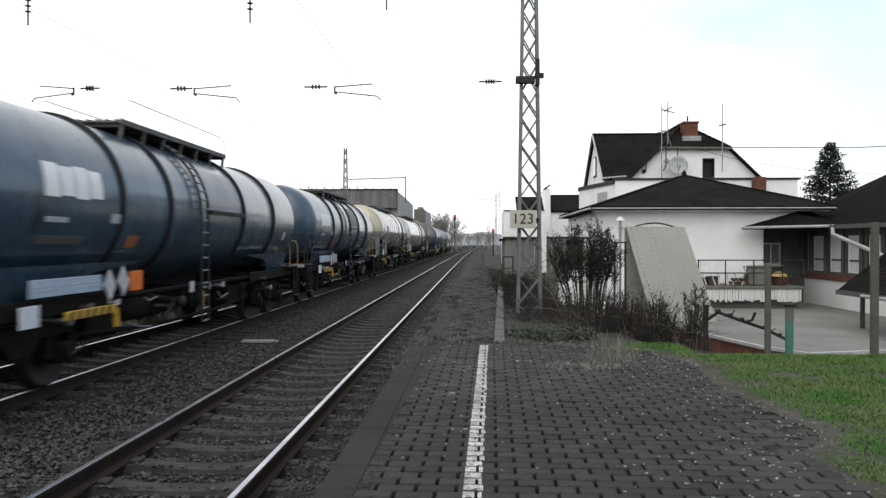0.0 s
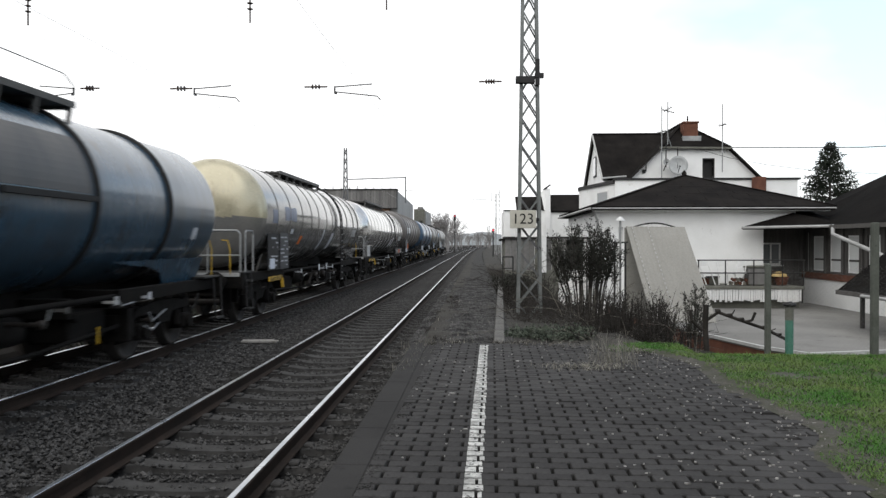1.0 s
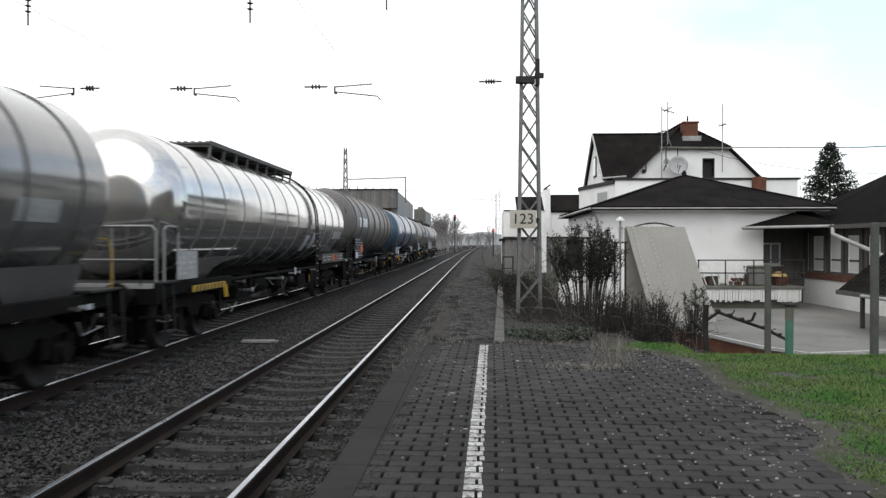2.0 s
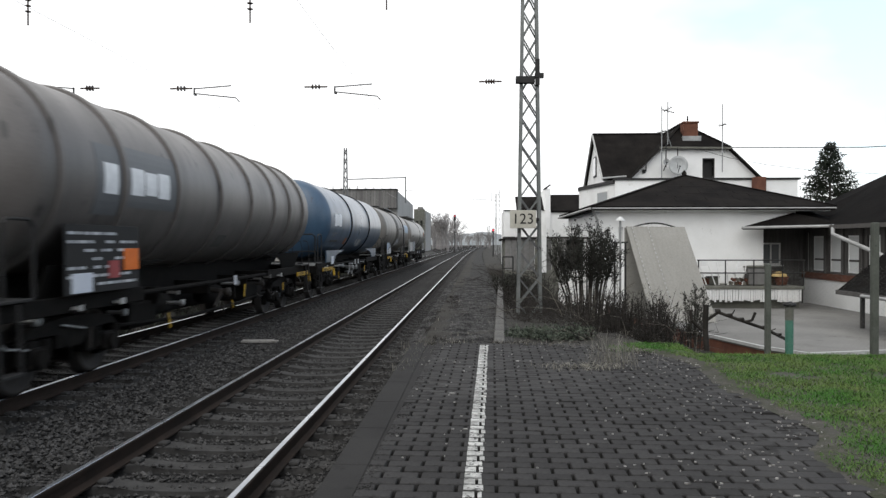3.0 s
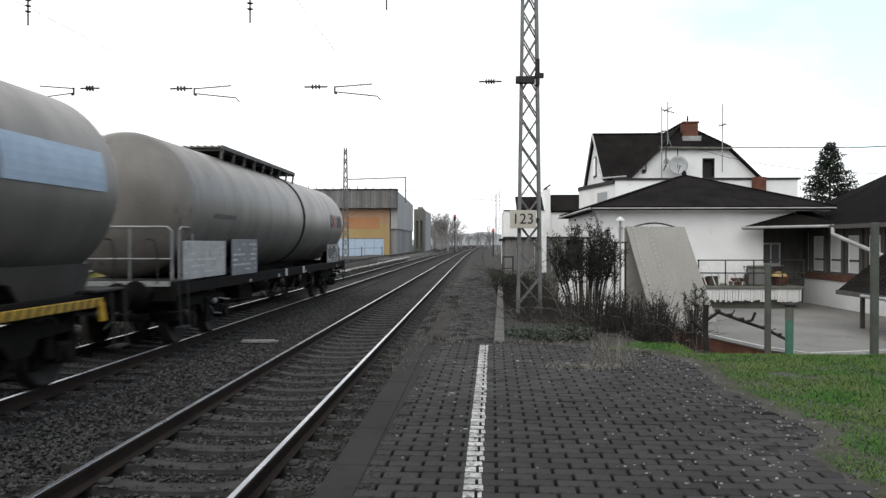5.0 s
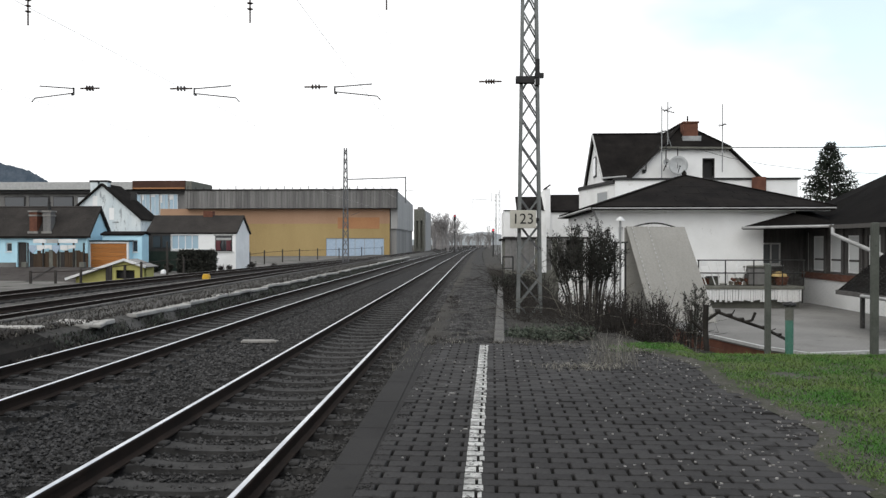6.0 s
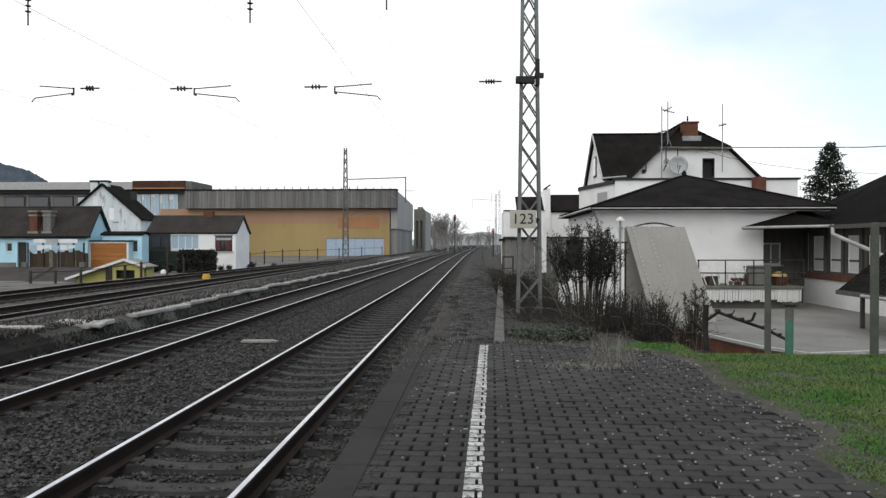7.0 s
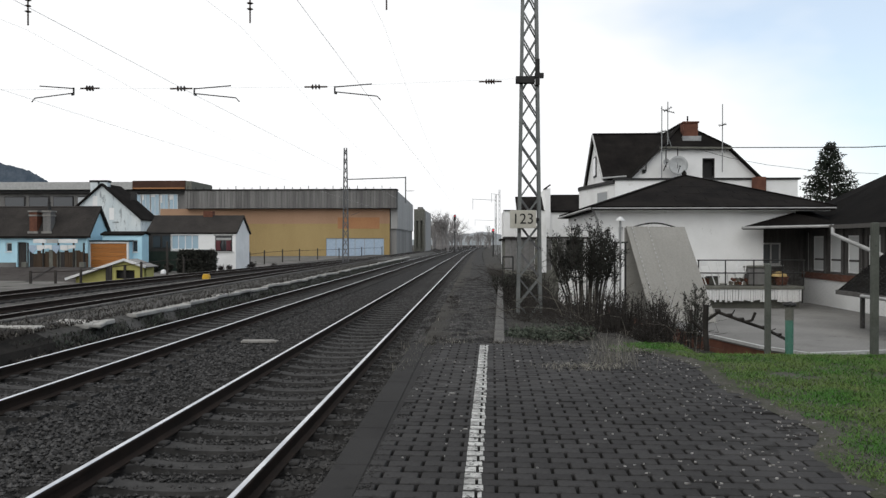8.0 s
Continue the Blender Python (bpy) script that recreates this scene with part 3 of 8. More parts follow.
def build_verge():
    ys = [-4.0, -2.0, 0.0] + [2.0 + 0.2 * i for i in range(48)]
    rows = []
    for y in ys:
        x0 = paving_right(y) - 0.10 + 0.07 * noise.noise((1.3 * y, 0, 7))
        xs = [x0, x0 + 0.14, x0 + 0.5, x0 + 1.0, 4.6, 6, 8, 11]
        zs = [0.374, 0.396, 0.392, 0.388, 0.385, 0.38, 0.375, 0.375]
        rows.append([(x, y, z + (0.02 if i > 1 else 0.006) * noise.noise((x * 2, y * 2, 3)) - (0.95 * ease(10.0, 12.0, y) if x > 3.0 else 0.5 * ease(10.6, 12.6, y))) for i, (x, z) in enumerate(zip(xs, zs))])
    s = ribbon(rows)
    s.smooth = [True] * len(s.f)
    solid("grass_verge", s, GRASS_SOIL, "green grass verge with bare soil edge beside the paving", "grass", kind="structure")

    def lawn(rng, n):
        y = np.where(np.arange(n) < 14000, rng.uniform(-3.5, 3.2, n), 3.2 + 8 * rng.random(n) ** 1.35)
        x = rng.uniform(2.2, 9.0, n)
        edge = np.array([paving_right(v) for v in y])
        clump = np.array([noise.noise((a * 1.7, b * 1.7, 0)) for a, b in zip(x, y)])
        ripple = np.array([noise.noise((a * 5.5, b * 5.5, 4)) for a, b in zip(x, y)])
        keep = (x > edge + 0.03 + 0.14 * rng.random(n) ** 2 + 0.1 * ripple) & (x < np.maximum(0.85 * y + 1, 5.5)) & (rng.random(n) < 1.0 + 1.5 * clump + 0.5 * ripple)
        x, y = x[keep], y[keep]
        z = 0.39 - np.where(x > 3.0, 0.95 * np.array([ease(10.0, 12.0, v) for v in y]), 0)
        return np.stack([x, y, z], -1)
    blades("grass", 320000, lawn, 0.026, 1.6, 0.0034, GRASS, "short green grass on the verge", "grass", 11)

    def rim(rng, n):
        x = rng.uniform(1.9, 7.5, n)
        y = np.where(x > 3.0, rng.uniform(9.5, 10.2, n), rng.uniform(10.3, 10.9, n))
        return np.stack([x, y, np.full(n, 0.34)], -1)
    def dead(rng, n):
        p = lawn(rng, n)
        pick = np.array([noise.noise((a * 2.3, b * 2.3, 9)) for a, b in p[:, :2]]) > 0.02
        return p[pick]
    blades("dead_grass", 22000, dead, 0.028, 1.8, 0.003, STRAW, "dead straw-coloured blades in the lawn", "grass", 18)
    blades("tall_grass", 5200, rim, 0.075, 0.9, 0.005, GRASS, "taller green grass along the bank", "grass", 12)

    def weeds(rng, n):
        x = np.concatenate([rng.normal(-0.85, 0.12, n // 2), rng.uniform(-0.9, 3.0, n - n // 2)])
        y = np.concatenate([rng.uniform(8.6, 11.5, n // 2), rng.normal(11.1, 0.22, n - n // 2) - np.clip(x[n // 2:] - 1, 0, 2) * 0.45])
        return np.stack([x, y, np.full(n, 0.33)], -1)
    blades("dry_weeds", 420, weeds, 0.09, 1.0, 0.004, STRAW, "thin dry weeds in the paving edges", "weeds", 13)

    def seam(rng, n):
        x = rng.choice(np.random.default_rng(4).uniform(-0.95, 2.4, 26), n) + rng.normal(0, 0.06, n)
        y = 11.2 - np.clip(x - 0.6, 0, 3) * 0.55 + rng.normal(0, 0.13, n)
        return np.stack([x, y, np.full(n, 0.33)], -1)
    blades("seam_weeds", 1900, seam, 0.075, 1.3, 0.005, TWIG, "dark dead weeds where the paving ends", "weeds", 16)
    blades("seam_straw", 480, seam, 0.10, 1.3, 0.0035, STRAW, "straw-coloured dead weeds where the paving ends", "weeds", 17)

    def tuft(rng, n):
        x = rng.normal(1.72, 0.17, n)
        y = rng.normal(9.3, 0.22, n)
        return np.stack([x, y, np.full(n, 0.37)], -1)
    blades("dry_grass_tuft", 190, tuft, 0.33, 0.75, 0.0024, STRAW, "tall dry straw-coloured grass tuft on the paving", "grass", 14)

    def mat_of_grass(rng, n):
        x = rng.normal(1.3, 0.26, n)
        y = rng.normal(9.0, 0.13, n)
        return np.stack([x, y, np.full(n, 0.38)], -1)
    blades("flattened_grass", 420, mat_of_grass, 0.045, 2.4, 0.004, STRAW, "flattened pale dead grass on the bricks", "grass", 15)


def build_litter():
    """Pale flakes, leaf scraps and grit strewn on the paving."""
    rng = np.random.default_rng(77)
    n = 560
    y = 3.6 + 7.2 * rng.random(n)
    edge = np.array([paving_right(v) for v in y])
    x = np.where(rng.random(n) < 0.72, edge + 0.15 - np.abs(rng.normal(0, 0.75, n)), rng.uniform(-0.7, 2.2, n))
    x = np.clip(x, -0.7, None)
    size = rng.uniform(0.0015, 0.0055, n) * (1 + 1.2 * (rng.random(n) < 0.06))
    k = np.arange(5) * 2 * np.pi / 5
    a = rng.uniform(0, 6.28, n)
    r = size[:, None] * rng.uniform(0.6, 1.2, (n, 5))
    vx = x[:, None] + 2.6 * r * np.cos(k + a[:, None])
    vy = y[:, None] + r * np.sin(k + a[:, None])
    top = np.stack([vx, vy, np.full((n, 5), PLAT_Z + 0.006) + rng.uniform(0, 0.004, (n, 5))], -1)
    low = np.stack([vx, vy, np.full((n, 5), PLAT_Z - 0.004)], -1)
    v = np.concatenate([top, low], 1).reshape(-1, 3)
    f = []
    for i in range(n):
        q = 10 * i
        f.append(tuple(q + j for j in range(5)))
        f += [(q + j, q + 5 + j, q + 5 + (j + 1) % 5, q + (j + 1) % 5) for j in range(5)]
    me = bpy.data.meshes.new("paving_litter")
    me.from_pydata(v.tolist(), [], f)
    me.materials.append(LITTER)
    m2 = 1500
    gy = rng.uniform(3.4, 11.2, m2)
    gx = -0.72 + np.array([max(0, shear(v)) for v in gy]) + np.abs(rng.normal(0, 0.05, m2)) - 0.03
    gs = rng.uniform(0.003, 0.011, m2)
    base = np.array([(1.3, 0, 0), (-0.6, 0.87, 0), (-0.6, -0.87, 0), (0, 0, 0.8)])
    gv = base[None] * rng.uniform(0.6, 1.4, (m2, 4, 1)) * gs[:, None, None] + np.stack([gx, gy, np.full(m2, PLAT_Z - 0.002)], -1)[:, None]
    gf = (np.array([(0, 1, 3), (1, 2, 3), (2, 0, 3)])[None] + 4 * np.arange(m2)[:, None, None]).reshape(-1, 3)
    tagged(new("edge_grit", cloud_mesh("edge_grit", gv.reshape(-1, 3), gf, PATH_STONE)), "grit and crumbs along the platform edge seam", "grit", kind="stuff")
    tagged(new("paving_litter", me), "pale leaf scraps and grit on the paving", "litter", kind="stuff")


def build_path():
    """The old unpaved platform that goes on beyond the paving, with its kerb."""
    ys = [11.2, 12.5, 14, 16, 19, 23, 28, 35, 45, 60, 80, 110, 150, 200, 300]
    rows = [[(-1.25 + bend(y), y, -0.2), (-0.98 + bend(y), y, 0.16 - 0.25 * ease(20, 90, y)), (-0.3 + bend(y), y, 0.25 - 0.3 * ease(20, 90, y)), (0.62 + bend(y), y, 0.262 - 0.3 * ease(20, 90, y)), (0.7 + bend(y), y, 0.1)] for y in ys]
    solid("old_platform", ribbon(rows), GRAVEL, "unpaved gravel continuation of the platform", "platform", kind="structure")
    rng = np.random.default_rng(31)
    n = 30000
    y = 11.0 + 26 * rng.random(n) ** 1.6
    x = rng.uniform(-1.2, 0.6, n)
    z = np.array([0.25 - 0.3 * ease(20, 90, v) for v in y]) - np.clip(-0.35 - x, 0, 1) * 0.11
    size = rng.uniform(0.007, 0.030, n)
    base = np.array([(1, 0, 0), (-0.5, 0.87, 0), (-0.5, -0.87, 0), (0, 0, 0.9)])
    v = base[None] * rng.uniform(0.6, 1.4, (n, 4, 1)) * size[:, None, None] + np.stack([x, y, z], -1)[:, None]
    f = (np.array([(0, 1, 3), (1, 2, 3), (2, 0, 3)])[None] + 4 * np.arange(n)[:, None, None]).reshape(-1, 3)
    tagged(new("path_gravel", cloud_mesh("path_gravel", v.reshape(-1, 3), f, PATH_STONE)), "loose grit on the old platform", "gravel", kind="stuff")

    def spots(rng, n):
        cx = rng.uniform(-1.0, 0.5, 60)
        cy = 11.3 + 22 * rng.random(60) ** 1.5
        k = rng.integers(0, 60, n)
        x, y = cx[k] + rng.normal(0, 0.1, n), cy[k] + rng.normal(0, 0.2, n)
        return np.stack([x, y, np.array([0.22 - 0.3 * ease(20, 90, q) for q in y])], -1)
    blades("path_weeds", 160, spots, 0.09, 1.4, 0.005, STRAW, "small dead weeds on the old platform", "weeds", 32)
    blades("path_moss", 2600, spots, 0.05, 1.6, 0.008, TWIG, "dark low weeds on the old platform", "weeds", 33)
    kerb = tagged(new("kerb"), "weathered concrete kerb along the gravel path", "kerb", kind="structure")
    y = 11.5
    while y < 33:
        x = 0.35 + 0.033 * (y - 11.5)
        part("kerb_stone", box(-0.09, 0.09, 0.005, 0.995, -0.2, 0.305 - 0.3 * ease(20, 90, y), 0.015), KERB_STONE, kerb).matrix_basis = pose(x, y, 0, 0, 0, -1.9)
        y += 1.0


def build_island():
    """The disused platform between the tracks."""
    isl = tagged(new("island_platform"), "overgrown disused platform with pale edge stones", "platform", kind="structure")
    ys = [14 + 2 * i for i in range(40)] + [100, 120, 150]
    rows = [[(-8.45 + bend(y), y, -0.5), (-8.85 + bend(y), y, -0.05 + 0.08 * noise.noise((0, y, 1))), (-9.4 + bend(y), y, 0.12 + 0.05 * noise.noise((1, y, 1))), (-10.4 + bend(y), y, 0.13 + 0.05 * noise.noise((4, y, 1))), (-11.0 + bend(y), y, -0.3)] for y in ys]
    part("fill", ribbon(rows), ISLAND_FILL, isl, "weedy gravel fill")
    rng = random.Random(8)
    y = 16.2
    while y < 95:
        if rng.random() < (0.5 if y < 18 else 0.94):
            part("edge_stone", box(-0.14, 0.14, -0.02, 1.18, -0.11, 0.0, 0.02), EDGE_STONE, isl).matrix_basis = pose(-8.93 + bend(y) + rng.uniform(-0.03, 0.03), y, 0.09 + rng.uniform(-0.05, 0.02), rng.uniform(-1.2, 1.2), rng.uniform(-5, 5), rng.uniform(-2, 2))
        y += 1.2
    ramp = Shape().prism([(-8.35, -0.5), (-8.6, -0.12), (-9.2, 0.13), (-10.4, 0.2), (-10.9, -0.5)], "y", 9.0, 14.6)
    ramp.prism([(-8.6, -0.5), (-8.9, -0.2), (-10.4, 0.05), (-10.8, -0.5)], "y", 14.6, 15.4)
    part("end_mound", ramp, BLACK_TAR, isl, "dark tarred mound at the platform end")

    part("end_slab", box(-10.7, -9.1, 14.75, 15.1, 0.08, 0.16, 0.03), EDGE_STONE, isl, "pale broken concrete slab")
    part("end_slab", box(-0.5, 0.5, -0.25, 0.25, -0.06, 0.05, 0.03), EDGE_STONE, isl).matrix_basis = pose(-9.05, 16.4, 0.06, 2, 4, 12)
    part("side_curb", box(-11.05, -10.85, 15.5, 92, -0.3, 0.12, 0.02), KERB_STONE, isl, "grey weathered curb facing the siding")

    def scrub(rng, n):
        y = 13 + 60 * rng.random(n) ** 1.5
        x = rng.choice([-8.75, -9.9], n) + rng.normal(0, 0.35, n)
        z = np.where(x > -8.8, -0.32, 0.09)
        return np.stack([x, y, z], -1)
    def bank(rng, n):
        y = 13.5 + 75 * rng.random(n) ** 1.4
        u = rng.random(n)
        x = -8.4 - 0.42 * u + rng.normal(0, 0.05, n)
        keep = np.array([noise.noise((0.0, b * 0.9, 8)) for b in y]) > -0.25 + 0.5 * (rng.random(n) - 0.5)
        return np.stack([x + np.array([bend(b) for b in y]), y, -0.52 + 0.45 * u], -1)[keep]
    blades("bank_scrub", 16000, bank, 0.085, 1.3, 0.009, TWIG, "dark low scrub on the bank of the disused platform", "weeds", 23)
    blades("bank_moss", 14000, bank, 0.075, 1.5, 0.009, IVY, "grey-green weeds on the bank of the disused platform", "weeds", 24)
    blades("platform_weeds", 1500, scrub, 0.08, 1.6, 0.007, STRAW, "dry weeds on the disused platform", "weeds", 21)
    blades("platform_scrub", 15000, scrub, 0.09, 1.9, 0.013, TWIG, "dark low scrub along the disused platform", "weeds", 22)


def build_yard_strip():
    """Pale gravel yard between the sidings and the warehouse."""
    ys = [24 + 6 * i for i in range(18)] + [129.5]
    rows = [[(-62, y, -0.49), (-40, y, -0.46 + 0.04 * noise.noise((1, y, 3))), (-28, y, -0.45 + 0.04 * noise.noise((2, y, 3))), (-20.2 + 4.2 * ease(30, 105, y) + bend(y), y, -0.44), (-19.6 + 4.4 * ease(30, 105, y) + bend(y), y, -0.6)] for y in ys]
    solid("yard_gravel", ribbon(rows), YARD_GRAVEL, "pale grey gravel yard beyond the sidings", "gravel", kind="structure")


YARD_GRAVEL = mat("pale_yard_gravel", (0.085, 0.081, 0.074), (0.16, 0.154, 0.143), 0.35, 12, 0.95, bump=0.5, depth=0.03, spot=(0.05, 0.05, 0.041), spots=0.58)
RAIL_DULL = mat("dull_rail", (0.40, 0.385, 0.365), (0.28, 0.26, 0.24), 2, 50, 0.5, 0.6, 0.05)
BLACK_TAR = mat("tarred_mound", (0.012, 0.011, 0.010), (0.02, 0.018, 0.016), 2, 30, 0.95, 0, 0.4)
PATH_STONE = mat("path_grit", (0.022, 0.0215, 0.021), (0.085, 0.083, 0.081), 3, 40, 0.95, bump=0, vary=0.9)
EDGE_STONE = mat("worn_edge_stone", (0.30, 0.29, 0.27), (0.42, 0.41, 0.385), 1.6, 50, 0.9, bump=0.3, spot=(0.10, 0.095, 0.085), spots=0.6)
KERB_STONE = mat("kerb_concrete", (0.075, 0.073, 0.07), (0.115, 0.112, 0.106), 2.0, 60, 0.9, bump=0.25, spot=(0.055, 0.053, 0.046), spots=0.58)
LITTER = mat("leaf_scrap", (0.16, 0.155, 0.145), (0.42, 0.41, 0.395), 8, 50, 0.9, bump=0, vary=0.4)
SLEEPER_MESH = sleeper_mesh()
build_ground()
build_ballast()
for k, near_to, label in ((1, 50, "main line track with polished rails on concrete sleepers"), (2, 36, "second main track with polished rails on concrete sleepers"),
                          (3, 0, "dull siding track beyond the disused platform"), (4, 0, "dull siding track joining its neighbour")):
    build_track(k, near_to, label)
build_platform()
build_verge()
build_litter()
build_path()
build_island()
build_yard_strip()


# ---- buildings ----
def hole_wall(axis, at, thick, a0, a1, z0, z1, holes):
    """A wall with thickness in the plane axis = at, and rectangular openings (a, b, low, high) through it."""
    us = sorted({a0, a1, *[h[0] for h in holes], *[h[1] for h in holes]})
    zs = sorted({z0, z1, *[h[2] for h in holes], *[h[3] for h in holes]})
    ids, v, f = {}, [], []

    def at_(i, k, d):
        if (i, k, d) not in ids:
            ids[i, k, d] = len(v)
            t = at + (thick if d else 0.0)
            v.append((us[i], t, zs[k]) if axis == "y" else (t, us[i], zs[k]))
        return ids[i, k, d]

    def full(i, k):
        if not (0 <= i < len(us) - 1 and 0 <= k < len(zs) - 1):
            return False
        u, z = (us[i] + us[i + 1]) / 2, (zs[k] + zs[k + 1]) / 2
        return not any(h[0] < u < h[1] and h[2] < z < h[3] for h in holes)
    for i in range(len(us) - 1):
        for k in range(len(zs) - 1):
            if not full(i, k):
                continue
            for d in (0, 1):
                f.append((at_(i, k, d), at_(i + 1, k, d), at_(i + 1, k + 1, d), at_(i, k + 1, d)))
            for (p, q), (di, dk) in ((((i, k), (i + 1, k)), (0, -1)), (((i, k + 1), (i + 1, k + 1)), (0, 1)), (((i, k), (i, k + 1)), (-1, 0)), (((i + 1, k), (i + 1, k + 1)), (1, 0))):
                if not full(i + di, k + dk):
                    f.append((at_(*p, 0), at_(*q, 0), at_(*q, 1), at_(*p, 1)))
    return Shape().add(v, f)


def window(parent, axis, at, a, b, lo, hi, panes=2, frame_mat=None, pane_mat=None, deep=0.1, sill=True):
    """A framed window set into an opening, facing towards lower coordinates of its axis."""
    def bx(p, q, d0, d1, u, v, bev=0.006):
        return box(p, q, at + d0, at + d1, u, v, bev) if axis == "y" else box(at + d0, at + d1, p, q, u, v, bev)
    frame_mat, pane_mat = frame_mat or FRAME_WHITE, pane_mat or GLASS
    w = 0.06
    fr = Shape()
    for p, q, u, v in ((a, b, lo, lo + w), (a, b, hi - w, hi), (a, a + w, lo + w, hi - w), (b - w, b, lo + w, hi - w)):
        t = bx(p, q, deep, deep + 0.06, u, v)
        fr.add(t.v, t.f)
    for k in range(1, panes):
        c = a + (b - a) * k / panes
        t = bx(c - 0.035, c + 0.035, deep, deep + 0.058, lo + w, hi - w)
        fr.add(t.v, t.f)
    win = part("window", fr, frame_mat, parent)
    for k in range(panes):
        p, q = a + (b - a) * k / panes + 0.03, a + (b - a) * (k + 1) / panes - 0.03
        part("pane", bx(p, q, deep + 0.02, deep + 0.035, lo + 0.03, hi - 0.03, 0), pane_mat, win)
    if sill:
        part("sill", bx(a - 0.06, b + 0.06, -0.06, deep, lo - 0.05, lo - 0.005, 0.008), frame_mat, win)
    return win


def gutter(parent, p0, p1, r=0.045):
    s = Shape().tube(p0, p1, r, seg=10)
    return part("gutter", s, GUTTER, parent, "pale half-round gutter")


def build_bungalow():
    h = thing("bungalow", (0, 0, 0), "white rendered bungalow with a dark pyramid roof", "house")
    holes = [(4.95, 5.12, 1.9, 2.5), (5.42, 5.62, 1.85, 2.5), (4.78, 5.42, -0.35, 1.75)]
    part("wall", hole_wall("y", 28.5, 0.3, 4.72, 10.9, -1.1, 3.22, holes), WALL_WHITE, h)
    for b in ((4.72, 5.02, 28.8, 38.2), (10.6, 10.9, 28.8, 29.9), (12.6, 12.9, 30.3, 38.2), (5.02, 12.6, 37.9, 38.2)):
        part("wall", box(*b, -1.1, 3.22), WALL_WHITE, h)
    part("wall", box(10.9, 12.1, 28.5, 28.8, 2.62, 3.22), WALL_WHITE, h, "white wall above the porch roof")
    for a, b, lo, hi in holes[:2]:
        window(h, "y", 28.5, a, b, lo, hi, 1, sill=False)
    part("door", box(4.8, 5.4, 28.56, 28.62, -0.35, 1.73, 0.01), FRAME_WHITE, h, "plain white door")
    ex0, ex1, ey0, ey1, ez, ap = 4.35, 13.35, 28.0, 38.7, 3.27, (9.25, 33.3, 4.9)
    roof = Shape()
    c = [(ex0, ey0, ez), (ex1, ey0, ez), (ex1, ey1, ez), (ex0, ey1, ez)]
    v = c + [ap] + [(x, y, z - 0.12) for x, y, z in c]
    roof.add(v, [(0, 1, 4), (1, 2, 4), (2, 3, 4), (3, 0, 4), (0, 5, 6, 1), (1, 6, 7, 2), (2, 7, 8, 3), (3, 8, 5, 0), (8, 7, 6, 5)])
    part("roof", roof, ROOF_DARK, h, "dark bitumen shingle pyramid roof")
    for p in c:
        part("ridge_cap", Shape().bar((p[0], p[1], p[2] + 0.03), (ap[0], ap[1], ap[2] + 0.03), 0.16, 0.05), ROOF_DARK, h)
    # courses of bitumen shingles on the two slopes that face the line
    rng = random.Random(23)
    for k in range(13):
        t = (k + 0.5) / 13.5
        for p, q in ((c[0], c[1]), (c[3], c[0])):
            a, b, top_ = Vector(p), Vector(q), Vector(ap)
            a, b = a.lerp(top_, t), b.lerp(top_, t)
            n = max(1, int((b - a).length / 1.1))
            face = (b - a).cross(top_ - a).normalized() if k < 12.5 else Vector((0, 0, 1))
            course = Shape()
            for j in range(n):
                u, w = a.lerp(b, (j + 0.01) / n), a.lerp(b, (j + 0.99) / n)
                lift = face * rng.uniform(0.002, 0.01)
                course.bar(u + lift, w + lift, 0.44, 0.012, face)
            part("shingle_course", course, ROOF_DARK, h)
    part("finial", Shape().revolve([(0, 0.1), (0.12, 0.12), (0.2, 0.05), (0.25, 0.01)], ap, "z", 10), ROOF_DARK, h)
    part("soffit", box(ex0 + 0.12, ex1 - 0.12, ey0 + 0.14, 28.5, 3.1, 3.145, 0.01), WALL_WHITE, h, "white boxed soffit")
    gutter(h, (ex0, ey0 - 0.05, 3.2), (ex1, ey0 - 0.05, 3.2), 0.03)
    gutter(h, (ex0 - 0.07, ey0, 3.2), (ex0 - 0.07, ey1, 3.2))
    part("downpipe", Shape().pipe([(4.4, 28.1, 3.15), (4.62, 28.4, 2.75), (4.64, 28.42, -0.6)], 0.045, 8), GUTTER, h)
    return h


